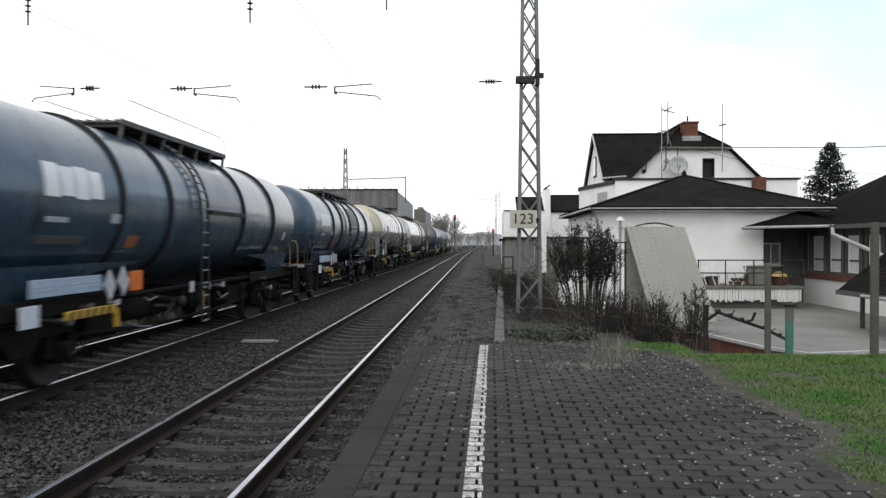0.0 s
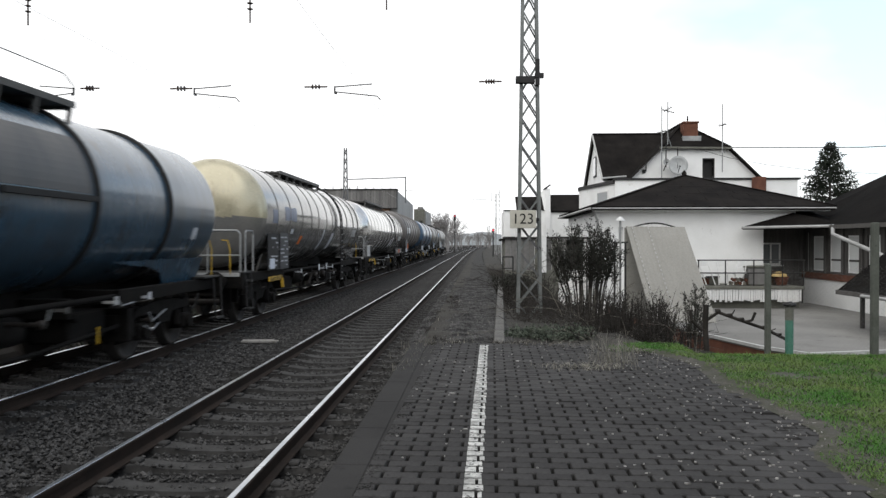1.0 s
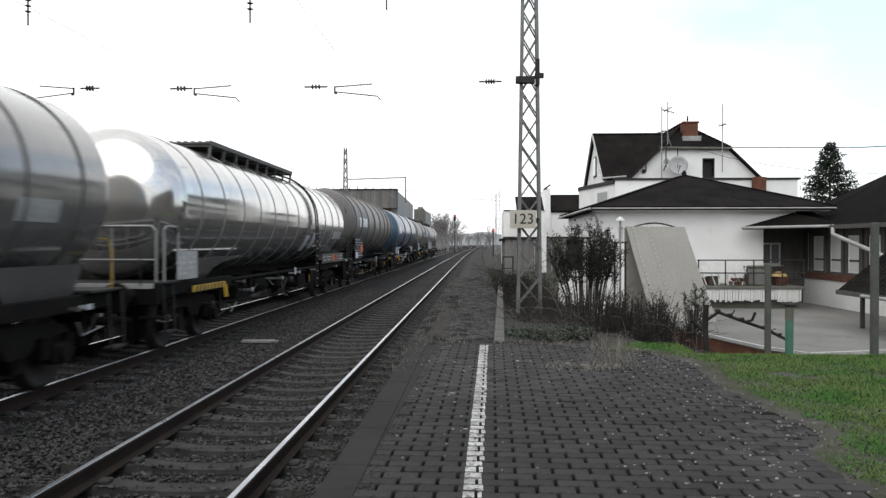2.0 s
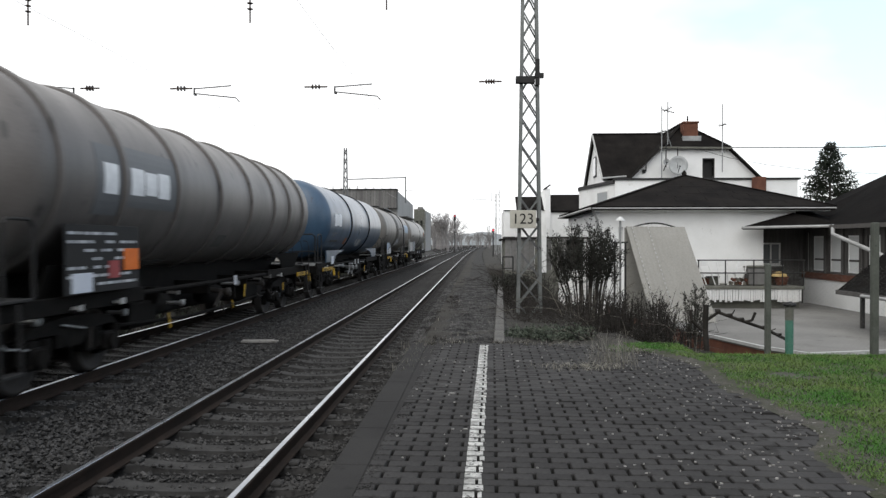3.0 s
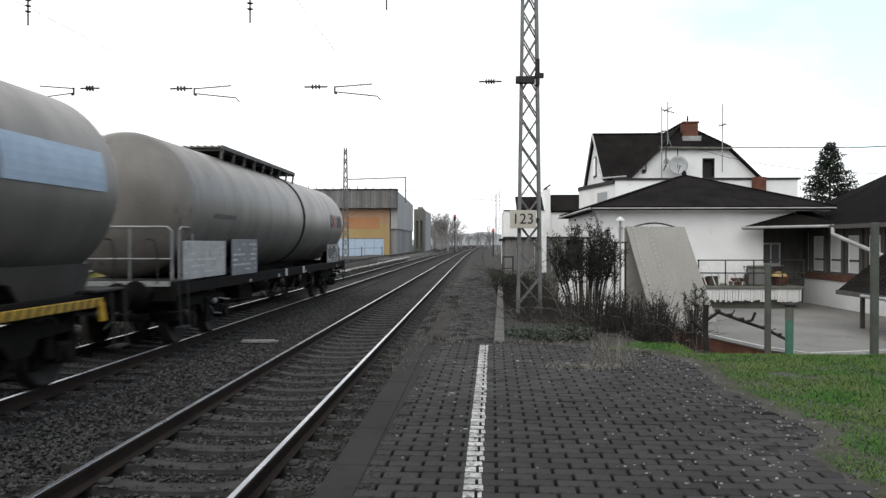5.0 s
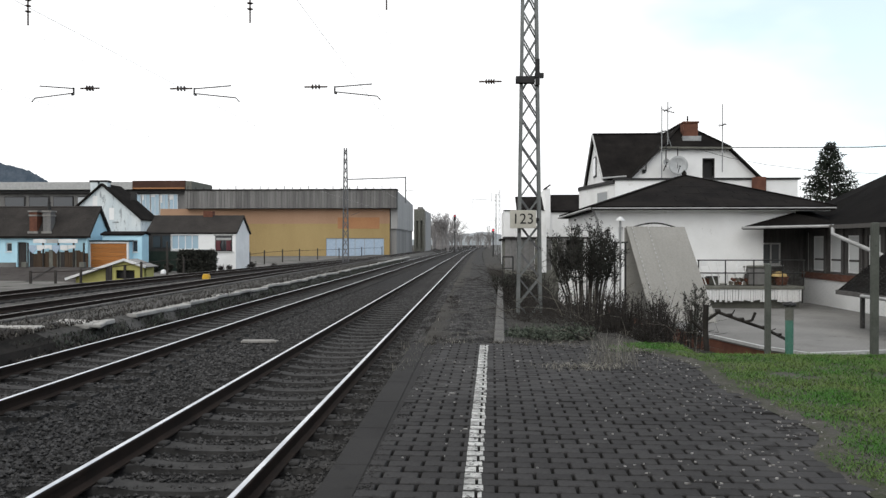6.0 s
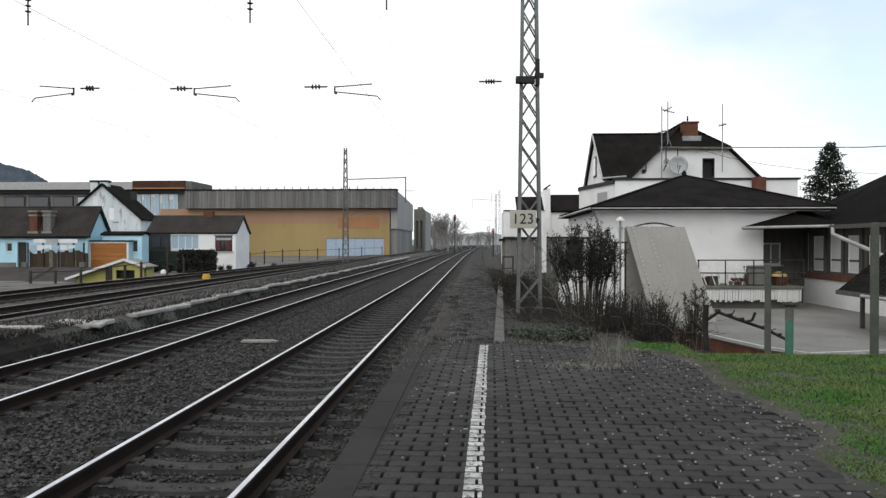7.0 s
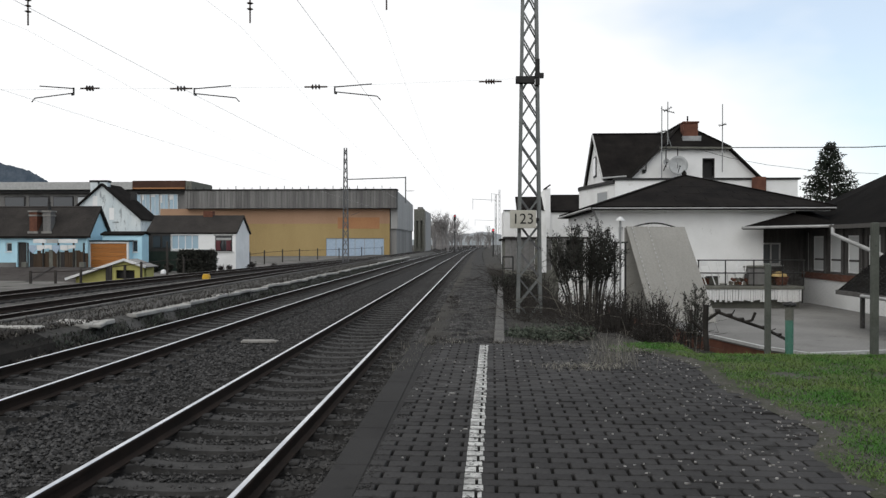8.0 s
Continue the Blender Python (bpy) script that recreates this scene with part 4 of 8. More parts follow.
def build_terrace():
    poly = [(5.0, 27.6), (5.82, 19.2), (6.4, 16.9), (7.0, 15.8), (14.5, 17.9), (14.5, 29.4), (5.0, 29.4)]
    t = thing("yard_terrace", (0, 0, 0), "grey paved yard terrace with white rim over red brick", "terrace", kind="structure")
    part("base", Shape().prism(poly, "z", -1.6, -0.53), BRICK_RED, t, "red brick base wall")
    part("slab", Shape().prism(poly, "z", -0.53, -0.45), YARD, t)
    rim = Shape()
    for a, b in zip(poly[:4], poly[1:5]):
        rim.bar((*a, -0.45), (*b, -0.45), 0.1, 0.07)
    part("rim", rim, PALE_RIM, t, "white painted rim")
    # raised deck in front of the porch
    d = thing("porch_deck", (0, 0, 0), "raised porch deck faced with white slats", "deck")
    part("top", box(8.05, 11.62, 26.6, 29.3, 0.25, 0.35, 0.01), POST_GREY, d, "grey weathered deck edge")
    rng = random.Random(4)
    x = 8.15
    while x < 11.5:
        w = rng.uniform(0.055, 0.09)
        z = rng.uniform(-0.23, -0.12)
        part("slat", box(x, x + w, 26.64, 26.68, z, 0.25, 0.006), FRAME_WHITE, d)
        x += w + rng.uniform(0.008, 0.022)
    part("backing", box(8.12, 11.58, 26.9, 29.2, -0.45, 0.245), POST_GREY, d)
    r = thing("porch_railing", (0, 0, 0), "thin dark metal railing on the porch deck", "railing")
    for z in (1.28, 0.82):
        part("rail", Shape().tube((7.9, 26.75, z), (11.7, 26.75, z), 0.022, seg=8), DARK_STEEL, r)
    for x in (7.95, 8.9, 9.9, 10.9, 11.65):
        part("post", Shape().tube((x, 26.75, 0.37), (x, 26.75, 1.28), 0.022, seg=8), DARK_STEEL, r)
    # things standing on the deck
    g = thing("garden_box", (10.15, 27.3, 0.37), "grey garden storage box on the deck", "box")
    part("body", box(-0.32, 0.32, -0.25, 0.25, 0, 0.62, 0.03), FASCIA, g)
    part("lid", box(-0.35, 0.35, -0.28, 0.28, 0.62, 0.7, 0.02), POST_GREY, g)
    g = thing("planter", (11.05, 27.2, 0.37), "terracotta orange planter with yellow cover", "planter")
    part("pot", Shape().revolve([(0, 0.17), (0.27, 0.25), (0.31, 0.27), (0.31, 0.23), (0.27, 0.2)], (0, 0, 0), "z", 20), BRICK_RED, g)
    part("cover", Shape().revolve([(0.31, 0.27), (0.4, 0.24), (0.47, 0.11), (0.49, 0.01)], (-0.08, 0, 0), "z", 16), PLANTER_TOP, g, "yellow rounded cover")
    w = thing("wood_pile", (9.55, 27.3, 0.37), "small pile of pale split logs on the deck", "log pile")
    for k in range(9):
        x, z = -0.28 + 0.14 * (k % 5) + 0.07 * (k > 4), 0.06 + 0.12 * (k > 4)
        part("log", Shape().tube((x, -0.2, z), (x + 0.05, 0.2, z + 0.02), 0.062, 0.055, seg=9), (STEM, VERANDA, BRICK_RED)[k % 3], w)
    for x, y, hh, m, lb in ((8.35, 27.6, 0.22, BRICK_RED, "low red-brown crate on the deck"), (8.75, 27.7, 0.26, POST_GREY, "low grey crate on the deck"), (10.72, 27.5, 0.5, VERANDA, "brown box on the deck")):
        c = thing("crate", (x, y, 0.37), lb, "crate")
        part("body", box(-0.2, 0.2, -0.15, 0.15, 0, hh, 0.015), m, c)
        part("rim", box(-0.215, 0.215, -0.165, 0.165, hh, hh + 0.03, 0.008), WOOD_DARK, c)
    for k, x in enumerate((8.5, 8.95, 9.45)):
        c = thing("folding_chair", (x, 27.1, 0.37), "folded white garden chair on the deck", "chair", "garden chairs")
        lean = 0.25 * (k - 1)
        for sx in (-0.16, 0.16):
            part("leg", Shape().tube((sx, 0, 0), (sx + lean, 0.2, 0.86), 0.02, seg=6), FRAME_WHITE, c)
        part("seat", Shape().bar((-0.22 + lean * 0.5, 0.05, 0.4), (0.22 + lean * 0.5, 0.05, 0.44), 0.4, 0.04), FRAME_WHITE, c)
        part("backrest", Shape().bar((-0.2 + lean, 0.2, 0.76), (0.2 + lean, 0.2, 0.8), 0.05, 0.2), FRAME_WHITE, c)


def build_annex():
    h = thing("timber_annex", (0, 0, 0), "dark timber porch wing with white plinth and dark roof", "house")
    # rear part facing the yard
    holes = [(11.38, 12.15, 1.02, 1.9), (12.42, 12.88, 0.37, 2.1)]
    boards = hole_wall("y", 29.9, 0.2, 10.6, 13.0, -0.5, 2.7, holes)
    part("wall", boards, WOOD_GREY, h, "dark stained board wall")
    window(h, "y", 29.9, *holes[0], 2, pane_mat=GLASS_DIM)
    part("door", box(12.42, 12.88, 29.96, 30.03, 0.37, 2.1), WOOD_GREY, h, "dark wooden door")
    # wing wall along the yard, with a white plinth and a strip of windows
    def strip(y0, y1, z0, z1, m, name, lb="", x=13.0, t=0.25, bev=0.0):
        return part(name, box(x, x + t, y0, y1, z0, z1, bev), m, h, lb)
    strip(19.0, 29.9, -0.9, 0.52, WALL_WHITE, "plinth", "white rough-cast plinth")
    strip(19.0, 29.9, 0.52, 0.76, BRICK_RED, "sill_band", "red-brown sill band", 12.94, 0.3)
    wins = [(28.2, 29.12), (26.88, 27.78), (25.64, 26.48), (24.3, 25.1), (22.9, 23.7)]
    part("wall", hole_wall("x", 13.0, 0.22, 19.0, 29.9, 0.76, 2.62, [(a, b, 0.84, 2.16) for a, b in wins]), WOOD_GREY, h, "dark stained board wall")
    for a, b in wins:
        w = window(h, "x", 13.0, a, b, 0.84, 2.16, 1, frame_mat=FRAME_WHITE, pane_mat=GLASS_BRIGHT, sill=False, deep=0.06)
        part("transom", box(13.06, 13.12, a + 0.06, b - 0.06, 1.24, 1.31, 0.005), WOOD_GREY, w, "dark glazing bar")
    for y in (29.2, 27.98, 26.68, 25.37, 24.0):
        part("corner_post", box(12.93, 12.999, y - 0.07, y + 0.07, 0.76, 2.5, 0.01), WOOD_GREY, h)
    part("casing", box(12.94, 12.999, 29.28, 29.36, 0.8, 2.3, 0.006), PALE_RIM, h, "pale wooden casing strip")
    for q in (((9.95, 28.05, 2.5), (13.0, 26.6, 2.5), (14.92, 33.0, 3.52), (11.95, 28.4, 3.04)), ((12.5, 27.0, 2.52), (12.5, 18.6, 2.52), (17.3, 18.6, 5.05), (17.3, 30.5, 5.05)),
              ((12.5, 27.0, 2.5), (17.3, 30.5, 5.03), (14.92, 33.0, 3.5), (12.6, 30.0, 2.8))):
        part("roof", Shape().slab(*q, 0.12), ROOF_TAR, h, "dark tiled pitched roof")
    gutter(h, (9.9, 27.98, 2.46), (12.75, 26.6, 2.5), 0.055)
    part("fascia", Shape().bar((12.46, 26.55, 2.46), (12.46, 18.6, 2.46), 0.05, 0.14), WOOD_GREY, h, "dark eave board")
    part("downpipe", Shape().pipe([(12.55, 26.5, 2.5), (12.3, 26.0, 2.2), (12.2, 22.6, 1.5)], 0.07, 8), GUTTER, h, "pale sloping rainwater pipe")
    ch = Shape().box(17.2, 17.8, 29.0, 29.6, 3.8, 5.15, 0.02)
    part("chimney", ch, BRICK_RED, h, "red brick chimney")
    sk = Shape().slab((15.6, 26.2, 4.16), (15.6, 25.2, 4.16), (16.5, 25.2, 4.62), (16.5, 26.2, 4.62), 0.05)
    part("skylight", sk, GLASS_PALE, h, "pale roof window")
    # low lean-to roof close to the wing
    p = thing("lean_to", (0, 0, 0), "low dark felted lean-to roof beside the wing", "lean-to")
    r = Shape().slab((10.06, 21.0, 0.58), (10.06, 15.9, 0.58), (12.3, 15.9, 1.59), (11.66, 21.0, 1.87), 0.1)
    part("roof", r, ROOF_TAR, p)
    part("fascia", Shape().bar((10.04, 21.0, 0.53), (10.04, 15.9, 0.53), 0.05, 0.12), WOOD_GREY, p)
    gutter(p, (10.00, 19.6, 0.52), (10.00, 15.9, 0.52), 0.04)
    for x, y in ((10.6, 20.7), (10.2, 16.6)):
        part("post", box(x - 0.05, x + 0.05, y - 0.05, y + 0.05, -0.47, 0.68, 0.01), WOOD_GREY, p)


def build_big_house():
    h = thing("gabled_house", (0, 0, 0), "white two-storey gabled house with dark tiled roof", "house")
    low = hole_wall("y", 44.6, 0.3, 8.3, 19.05, -0.6, 5.66, [])
    low.box(8.3, 8.6, 44.9, 46.0, -0.6, 5.66)
    low.box(18.75, 19.05, 44.9, 54.0, -0.6, 5.66)
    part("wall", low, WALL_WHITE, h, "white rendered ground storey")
    part("coping", box(8.25, 19.2, 44.5, 44.98, 5.66, 5.78, 0.01), DARK_STEEL, h, "dark metal coping")
    part("terrace_floor", box(8.6, 18.75, 44.98, 54, 5.4, 5.5), ROOF_DARK, h)
    # side bay that swings out towards the line, under a dark coping
    bay = [(8.29, 44.62), (7.62, 47.6), (7.1, 50.0), (7.02, 50.9), (7.3, 52.0), (8.0, 52.4), (8.6, 52.4), (8.6, 45.0)]
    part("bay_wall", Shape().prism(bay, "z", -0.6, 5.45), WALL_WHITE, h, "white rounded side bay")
    rim = [(x - 0.09 if x < 8.5 else x, y) for x, y in bay]
    part("bay_coping", Shape().prism(rim, "z", 5.45, 5.68), DARK_STEEL, h, "dark metal coping of the bay")
    d = Vector((-0.22, 0.98, 0)).normalized()
    for name, m, s0, s1, z0, z1, proud in (("window", FRAME_WHITE, 0.95, 2.75, 4.35, 5.12, 0.02), ("pane", GLASS_PALE, 1.07, 2.63, 4.42, 5.05, 0.035)):
        a, b = Vector((8.29, 44.62, 0)) + d * s0, Vector((8.29, 44.62, 0)) + d * s1
        ob = part(name, Shape().bar((a.x - proud, a.y, (z0 + z1) / 2), (b.x - proud, b.y, (z0 + z1) / 2), 0.04, z1 - z0), m, h if name == "window" else win)
        win = ob
    # half-hipped gable
    gx0, gx1, gy = 9.45, 17.35, 45.9
    cut = [(13.86, 14.58, 5.55, 7.1)]
    wall = hole_wall("y", gy, 0.3, 11.4, 15.4, 5.5, 7.68, cut)
    wall.prism([(gx0, 5.5), (11.4, 5.5), (11.4, 7.68), (gx0, 5.85)], "y", gy, gy + 0.3)
    wall.prism([(15.4, 5.5), (gx1, 5.5), (gx1, 5.85), (15.4, 7.68)], "y", gy, gy + 0.3)
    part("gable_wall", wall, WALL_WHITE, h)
    fr = Shape().box(13.86, 13.92, gy - 0.03, gy + 0.1, 5.55, 7.1).box(14.52, 14.58, gy - 0.03, gy + 0.1, 5.55, 7.1).box(13.92, 14.52, gy - 0.03, gy + 0.1, 7.02, 7.1)
    wf = part("window", fr, DARK_STEEL, h, "dark open window frame")
    # black sheet set inside the frame in place of the unlit room
    part("pane", box(13.92, 14.52, gy + 0.24, gy + 0.26, 5.55, 7.02), BLACK, wf, "black sheet standing for the dark room inside")
    rz, ry = 9.55, 47.9
    roof = Shape()
    A, B, C, D = (9.1, gy - 0.25, 5.62), (11.32, gy - 0.25, 7.82), (15.48, gy - 0.25, 7.76), (17.62, gy - 0.25, 5.66)
    R0, R1, E, F_ = (13.15, ry, rz), (13.15, 55, rz), (9.1, 55, 5.62), (17.62, 55, 5.66)
    for q in ((A, B, R0), (B, C, R0), (C, D, R0), (A, R0, R1, E), (R0, D, F_, R1)):
        n = len(q)
        low_q = [(x, y, z - 0.16) for x, y, z in q]
        roof.add(list(q) + low_q, [tuple(range(n)), tuple(reversed(range(n, 2 * n)))] + [(i, n + i, n + (i + 1) % n, (i + 1) % n) for i in range(n)])
    part("roof", roof, ROOF_DARK, h, "dark tiled half-hipped roof")
    part("eave_board", Shape().bar((11.2, gy - 0.3, 7.74), (15.55, gy - 0.3, 7.68), 0.1, 0.12), POST_GREY, h, "weathered gutter under the half hip")
    for p, q in ((A, B), (C, D)):
        part("verge_board", Shape().bar((p[0], gy - 0.28, p[2] - 0.1), (q[0], gy - 0.28, q[2] - 0.1), 0.05, 0.2, (0, 1, 0)), WOOD_DARK, h)
    for p, q in ((R0, R1), (B, R0), (C, R0)):
        part("ridge_cap", Shape().bar((p[0], p[1], p[2] + 0.02), (q[0], q[1], q[2] + 0.02), 0.22, 0.07), ROOF_DARK, h)
    # cross wing with its gable towards the line
    wing = Shape().box(7.98, 9.6, 46.4, 53.8, -0.6, 5.95)
    wing.prism([(46.4, 5.95), (53.8, 5.95), (50.1, 9.0)], "x", 7.98, 8.28)
    part("wing_wall", wing, WALL_WHITE, h)
    wr = Shape()
    wr.slab((7.84, 46.1, 5.9), (12.6, 46.1, 5.9), (12.6, 50.1, 9.22), (7.84, 50.1, 9.22), 0.16)
    wr.slab((12.6, 54.1, 5.9), (7.84, 54.1, 5.9), (7.84, 50.1, 9.22), (12.6, 50.1, 9.22), 0.16)
    part("wing_roof", wr, ROOF_DARK, h, "dark tiled roof of the cross wing")
    part("wing_ridge", Shape().bar((7.8, 50.1, 9.25), (12.6, 50.1, 9.25), 0.2, 0.07), ROOF_DARK, h)
    part("wing_verge", Shape().bar((7.82, 46.1, 5.86), (7.82, 50.1, 9.18), 0.04, 0.16, (1, 0, 0)).bar((7.82, 54.1, 5.86), (7.82, 50.1, 9.18), 0.04, 0.16, (1, 0, 0)), PALE_RIM, h, "pale verge boards")
    w = part("window", box(7.94, 7.97, 49.4, 50.6, 6.3, 7.7, 0.01), DARK_STEEL, h)
    part("pane", box(7.9, 7.935, 49.5, 50.5, 6.4, 7.6), GLASS, w)
    part("wing_gutter", Shape().tube((7.8, 46.02, 5.9), (9.25, 46.02, 6.02), 0.06, seg=8), GUTTER, h, "pale gutter of the cross wing")
    part("wall_lamp", Shape().box(10.2, 10.38, gy - 0.12, gy, 6.2, 6.42, 0.02).tube((10.42, gy - 0.05, 6.3), (10.42, gy - 0.05, 6.85), 0.03, seg=6), DARK_STEEL, h, "small dark wall lamp and bracket")
    ch = part("chimney", box(12.86, 13.76, 46.45, 47.25, 7.9, 9.42, 0.02), BRICK_RED, h, "red brick chimney")
    part("cap", box(12.8, 13.82, 46.39, 47.31, 9.36, 9.46, 0.02), BRICK_RED, ch)
    part("flashing", box(12.74, 13.88, 46.2, 46.44, 8.0, 8.52, 0.02), GALV, ch, "pale metal flashing")
    part("flue", Shape().tube((13.2, 46.8, 9.4), (13.2, 46.8, 9.85), 0.05, seg=8), DARK_STEEL, ch)
    part("chimney", box(16.3, 16.95, 43.9, 44.45, 4.6, 5.78, 0.02), BRICK_RED, h, "small red brick chimney")

    # aerials and dishes
    def mast(x, z0, z1, arms, lb):
        a = thing("roof_aerial", (x, 45.4, z0), lb, "aerial", "roof aerials")
        part("pole", Shape().tube((0, 0, 0), (0, 0, z1 - z0), 0.03, seg=6), GALV, a)
        for z, w, turn in arms:
            ar = Shape().tube((-w / 2, 0, z - z0), (w / 2, 0.02, z - z0 + turn), 0.022, seg=6)
            for k in range(7):
                p = -w / 2 + w * k / 6
                ar.tube((p, -0.16, z - z0 + turn * k / 6 - 0.06), (p, 0.16, z - z0 + turn * k / 6 + 0.1), 0.014, seg=5)
            part("aerial_arm", ar, DARK_STEEL, a)
        return a
    mast(11.26, 5.78, 10.22, ((8.6, 0.5, 0.12),), "thin steel television aerial mast on the house")
    a = mast(11.62, 7.9, 10.5, ((10.02, 0.75, -0.2), (9.9, 0.45, 0.25)), "bent steel aerial mast with a dark multi-arm head")
    part("strut", Shape().pipe([(0, 0, 0.6), (0.1, 0.1, 0.3), (0.28, 0.25, -0.1)], 0.028, 6), GALV, a)
    mast(14.9, 6.2, 10.32, ((9.0, 0.42, 0.1),), "slim aerial pole on the gable")
    for x, z, r in ((12.2, 6.6, 0.58), (11.5, 6.8, 0.2)):
        d = thing("satellite_dish", (x, 45.25, z), "large pale satellite dish on the house front" if r > 0.4 else "small white satellite dish on a wall arm", "satellite dish", "satellite dishes")
        part("reflector", Shape().revolve([(0.06, 0.01), (0.05, 0.45 * r), (0.0, 0.75 * r), (-0.09, r), (-0.07, r), (0.03, 0.75 * r), (0.08, 0.45 * r), (0.09, 0.01)], (0, 0, 0), "y", 28), DISH, d)
        part("arm", Shape().bar((0, 0, -0.8 * r), (0, -0.7 * r, -0.15 * r), 0.03, 0.03), DARK_STEEL, d)
        part("receiver", Shape().tube((0, -0.66 * r, -0.12 * r), (0, -0.8 * r, -0.18 * r), 0.045, seg=8), DARK_STEEL, d)
        part("bracket", Shape().bar((0, 0.05, -0.1), (0, 0.62, -0.45), 0.05, 0.05).tube((0, 0.08, -0.3), (0, 0.08, 1.1), 0.03, seg=6), DARK_STEEL, d)


def build_far_right():
    g = thing("garden_wall", (0, 0, 0), "grey weathered board wall with dark capping", "wall")
    rng = random.Random(12)
    x = 1.15
    while x < 3.6:
        w = rng.uniform(0.2, 0.3)
        part("board", box(x, x + w - 0.012, 30.0, 30.05, 0.75 + rng.uniform(-0.03, 0.03), 2.05, 0.006), rng.choice((POST_GREY, FASCIA, FASCIA)), g)
        x += w
    part("lower_wall", box(1.15, 3.3, 29.9, 30.12, -0.6, 0.78, 0.01), POST_GREY, g, "dark grey lower wall")
    part("white_wall", box(3.3, 4.4, 29.9, 30.12, -0.6, 0.78), WALL_WHITE, g, "white rendered stretch of the garden wall")
    part("capping", box(1.05, 4.5, 29.9, 30.2, 2.06, 2.14, 0.01), WOOD_DARK, g, "dark capping board")
    part("dark_panel", box(3.62, 4.3, 30.0, 30.06, 0.8, 2.05, 0.01), WOOD_DARK, g)
    s = thing("white_sheet", (0, 0, 0), "tall white board leaning on the garden wall", "board")
    part("board", box(2.55, 2.8, 29.72, 29.76, 0.7, 2.2, 0.01), FRAME_WHITE, s)
    part("prop", box(2.66, 2.7, 29.76, 29.9, 0.2, 1.9), POST_GREY, s)
    r = thing("pipe_barrier", (1.22, 29.0, -0.2), "small dark tubular barrier beside the path", "barrier")
    part("frame", Shape().pipe([(-0.2, 0, 0), (-0.2, 0, 1.55), (0.2, 0, 1.55), (0.2, 0, 0)], 0.028, 8), DARK_STEEL, r)
    part("mid_rail", Shape().tube((-0.2, 0, 1.1), (0.2, 0, 1.1), 0.02, seg=8), DARK_STEEL, r)
    h = thing("far_white_house", (0, 0, 0), "far white house with a dark flat-pitched roof", "house")
    w = Shape().box(2.2, 9.6, 60, 66, -0.6, 4.5)
    w.box(5.55, 5.95, 59.8, 66, -0.6, 6.3)
    part("wall", w, WALL_WHITE, h)
    part("roof", Shape().slab((6.0, 59.8, 4.5), (9.6, 59.8, 4.5), (9.6, 63, 6.0), (6.0, 63, 6.0), 0.15), ROOF_DARK, h)
    part("gable_cap", Shape().bar((5.4, 59.9, 6.2), (5.95, 59.9, 6.6), 0.3, 0.12), ROOF_DARK, h)
    part("band", box(2.2, 9.6, 59.95, 60, 2.25, 2.4), DARK_STEEL, h)
    part("coping", box(2.15, 5.5, 59.9, 60.2, 4.5, 4.58, 0.01), DARK_STEEL, h)
    s = thing("far_shed", (0, 0, 0), "dark tarred shed roof behind the lattice mast", "shed")
    part("roof", Shape().slab((2.9, 54, 4.4), (4.9, 54, 4.4), (4.9, 56, 5.4), (2.9, 56, 5.4), 0.12), ROOF_DARK, s)
    part("wall", box(3.0, 4.8, 54.2, 58, -0.6, 4.4), WALL_WHITE, s)
    f = thing("garden_wall", (0, 0, 0), "weathered grey boundary wall with dark coping", "wall", kind="structure")
    part("wall", box(1.9, 4.3, 33.0, 33.2, -0.6, 0.45), PALE_CONCRETE, f)
    part("coping", box(1.85, 4.35, 32.95, 33.25, 0.45, 0.55, 0.01), ROOF_DARK, f)
    q = thing("garden_hut", (0, 0, 0), "grey low hut with a flat roof", "shed")
    part("wall", box(1.6, 3.3, 44, 47, -0.6, 2.0), POST_GREY, q)
    part("roof", box(1.4, 3.5, 43.8, 47.2, 2.0, 2.15, 0.02), ROOF_DARK, q)
    part("door", box(1.8, 2.5, 43.95, 44.0, -0.3, 1.6, 0.01), GALV, q)


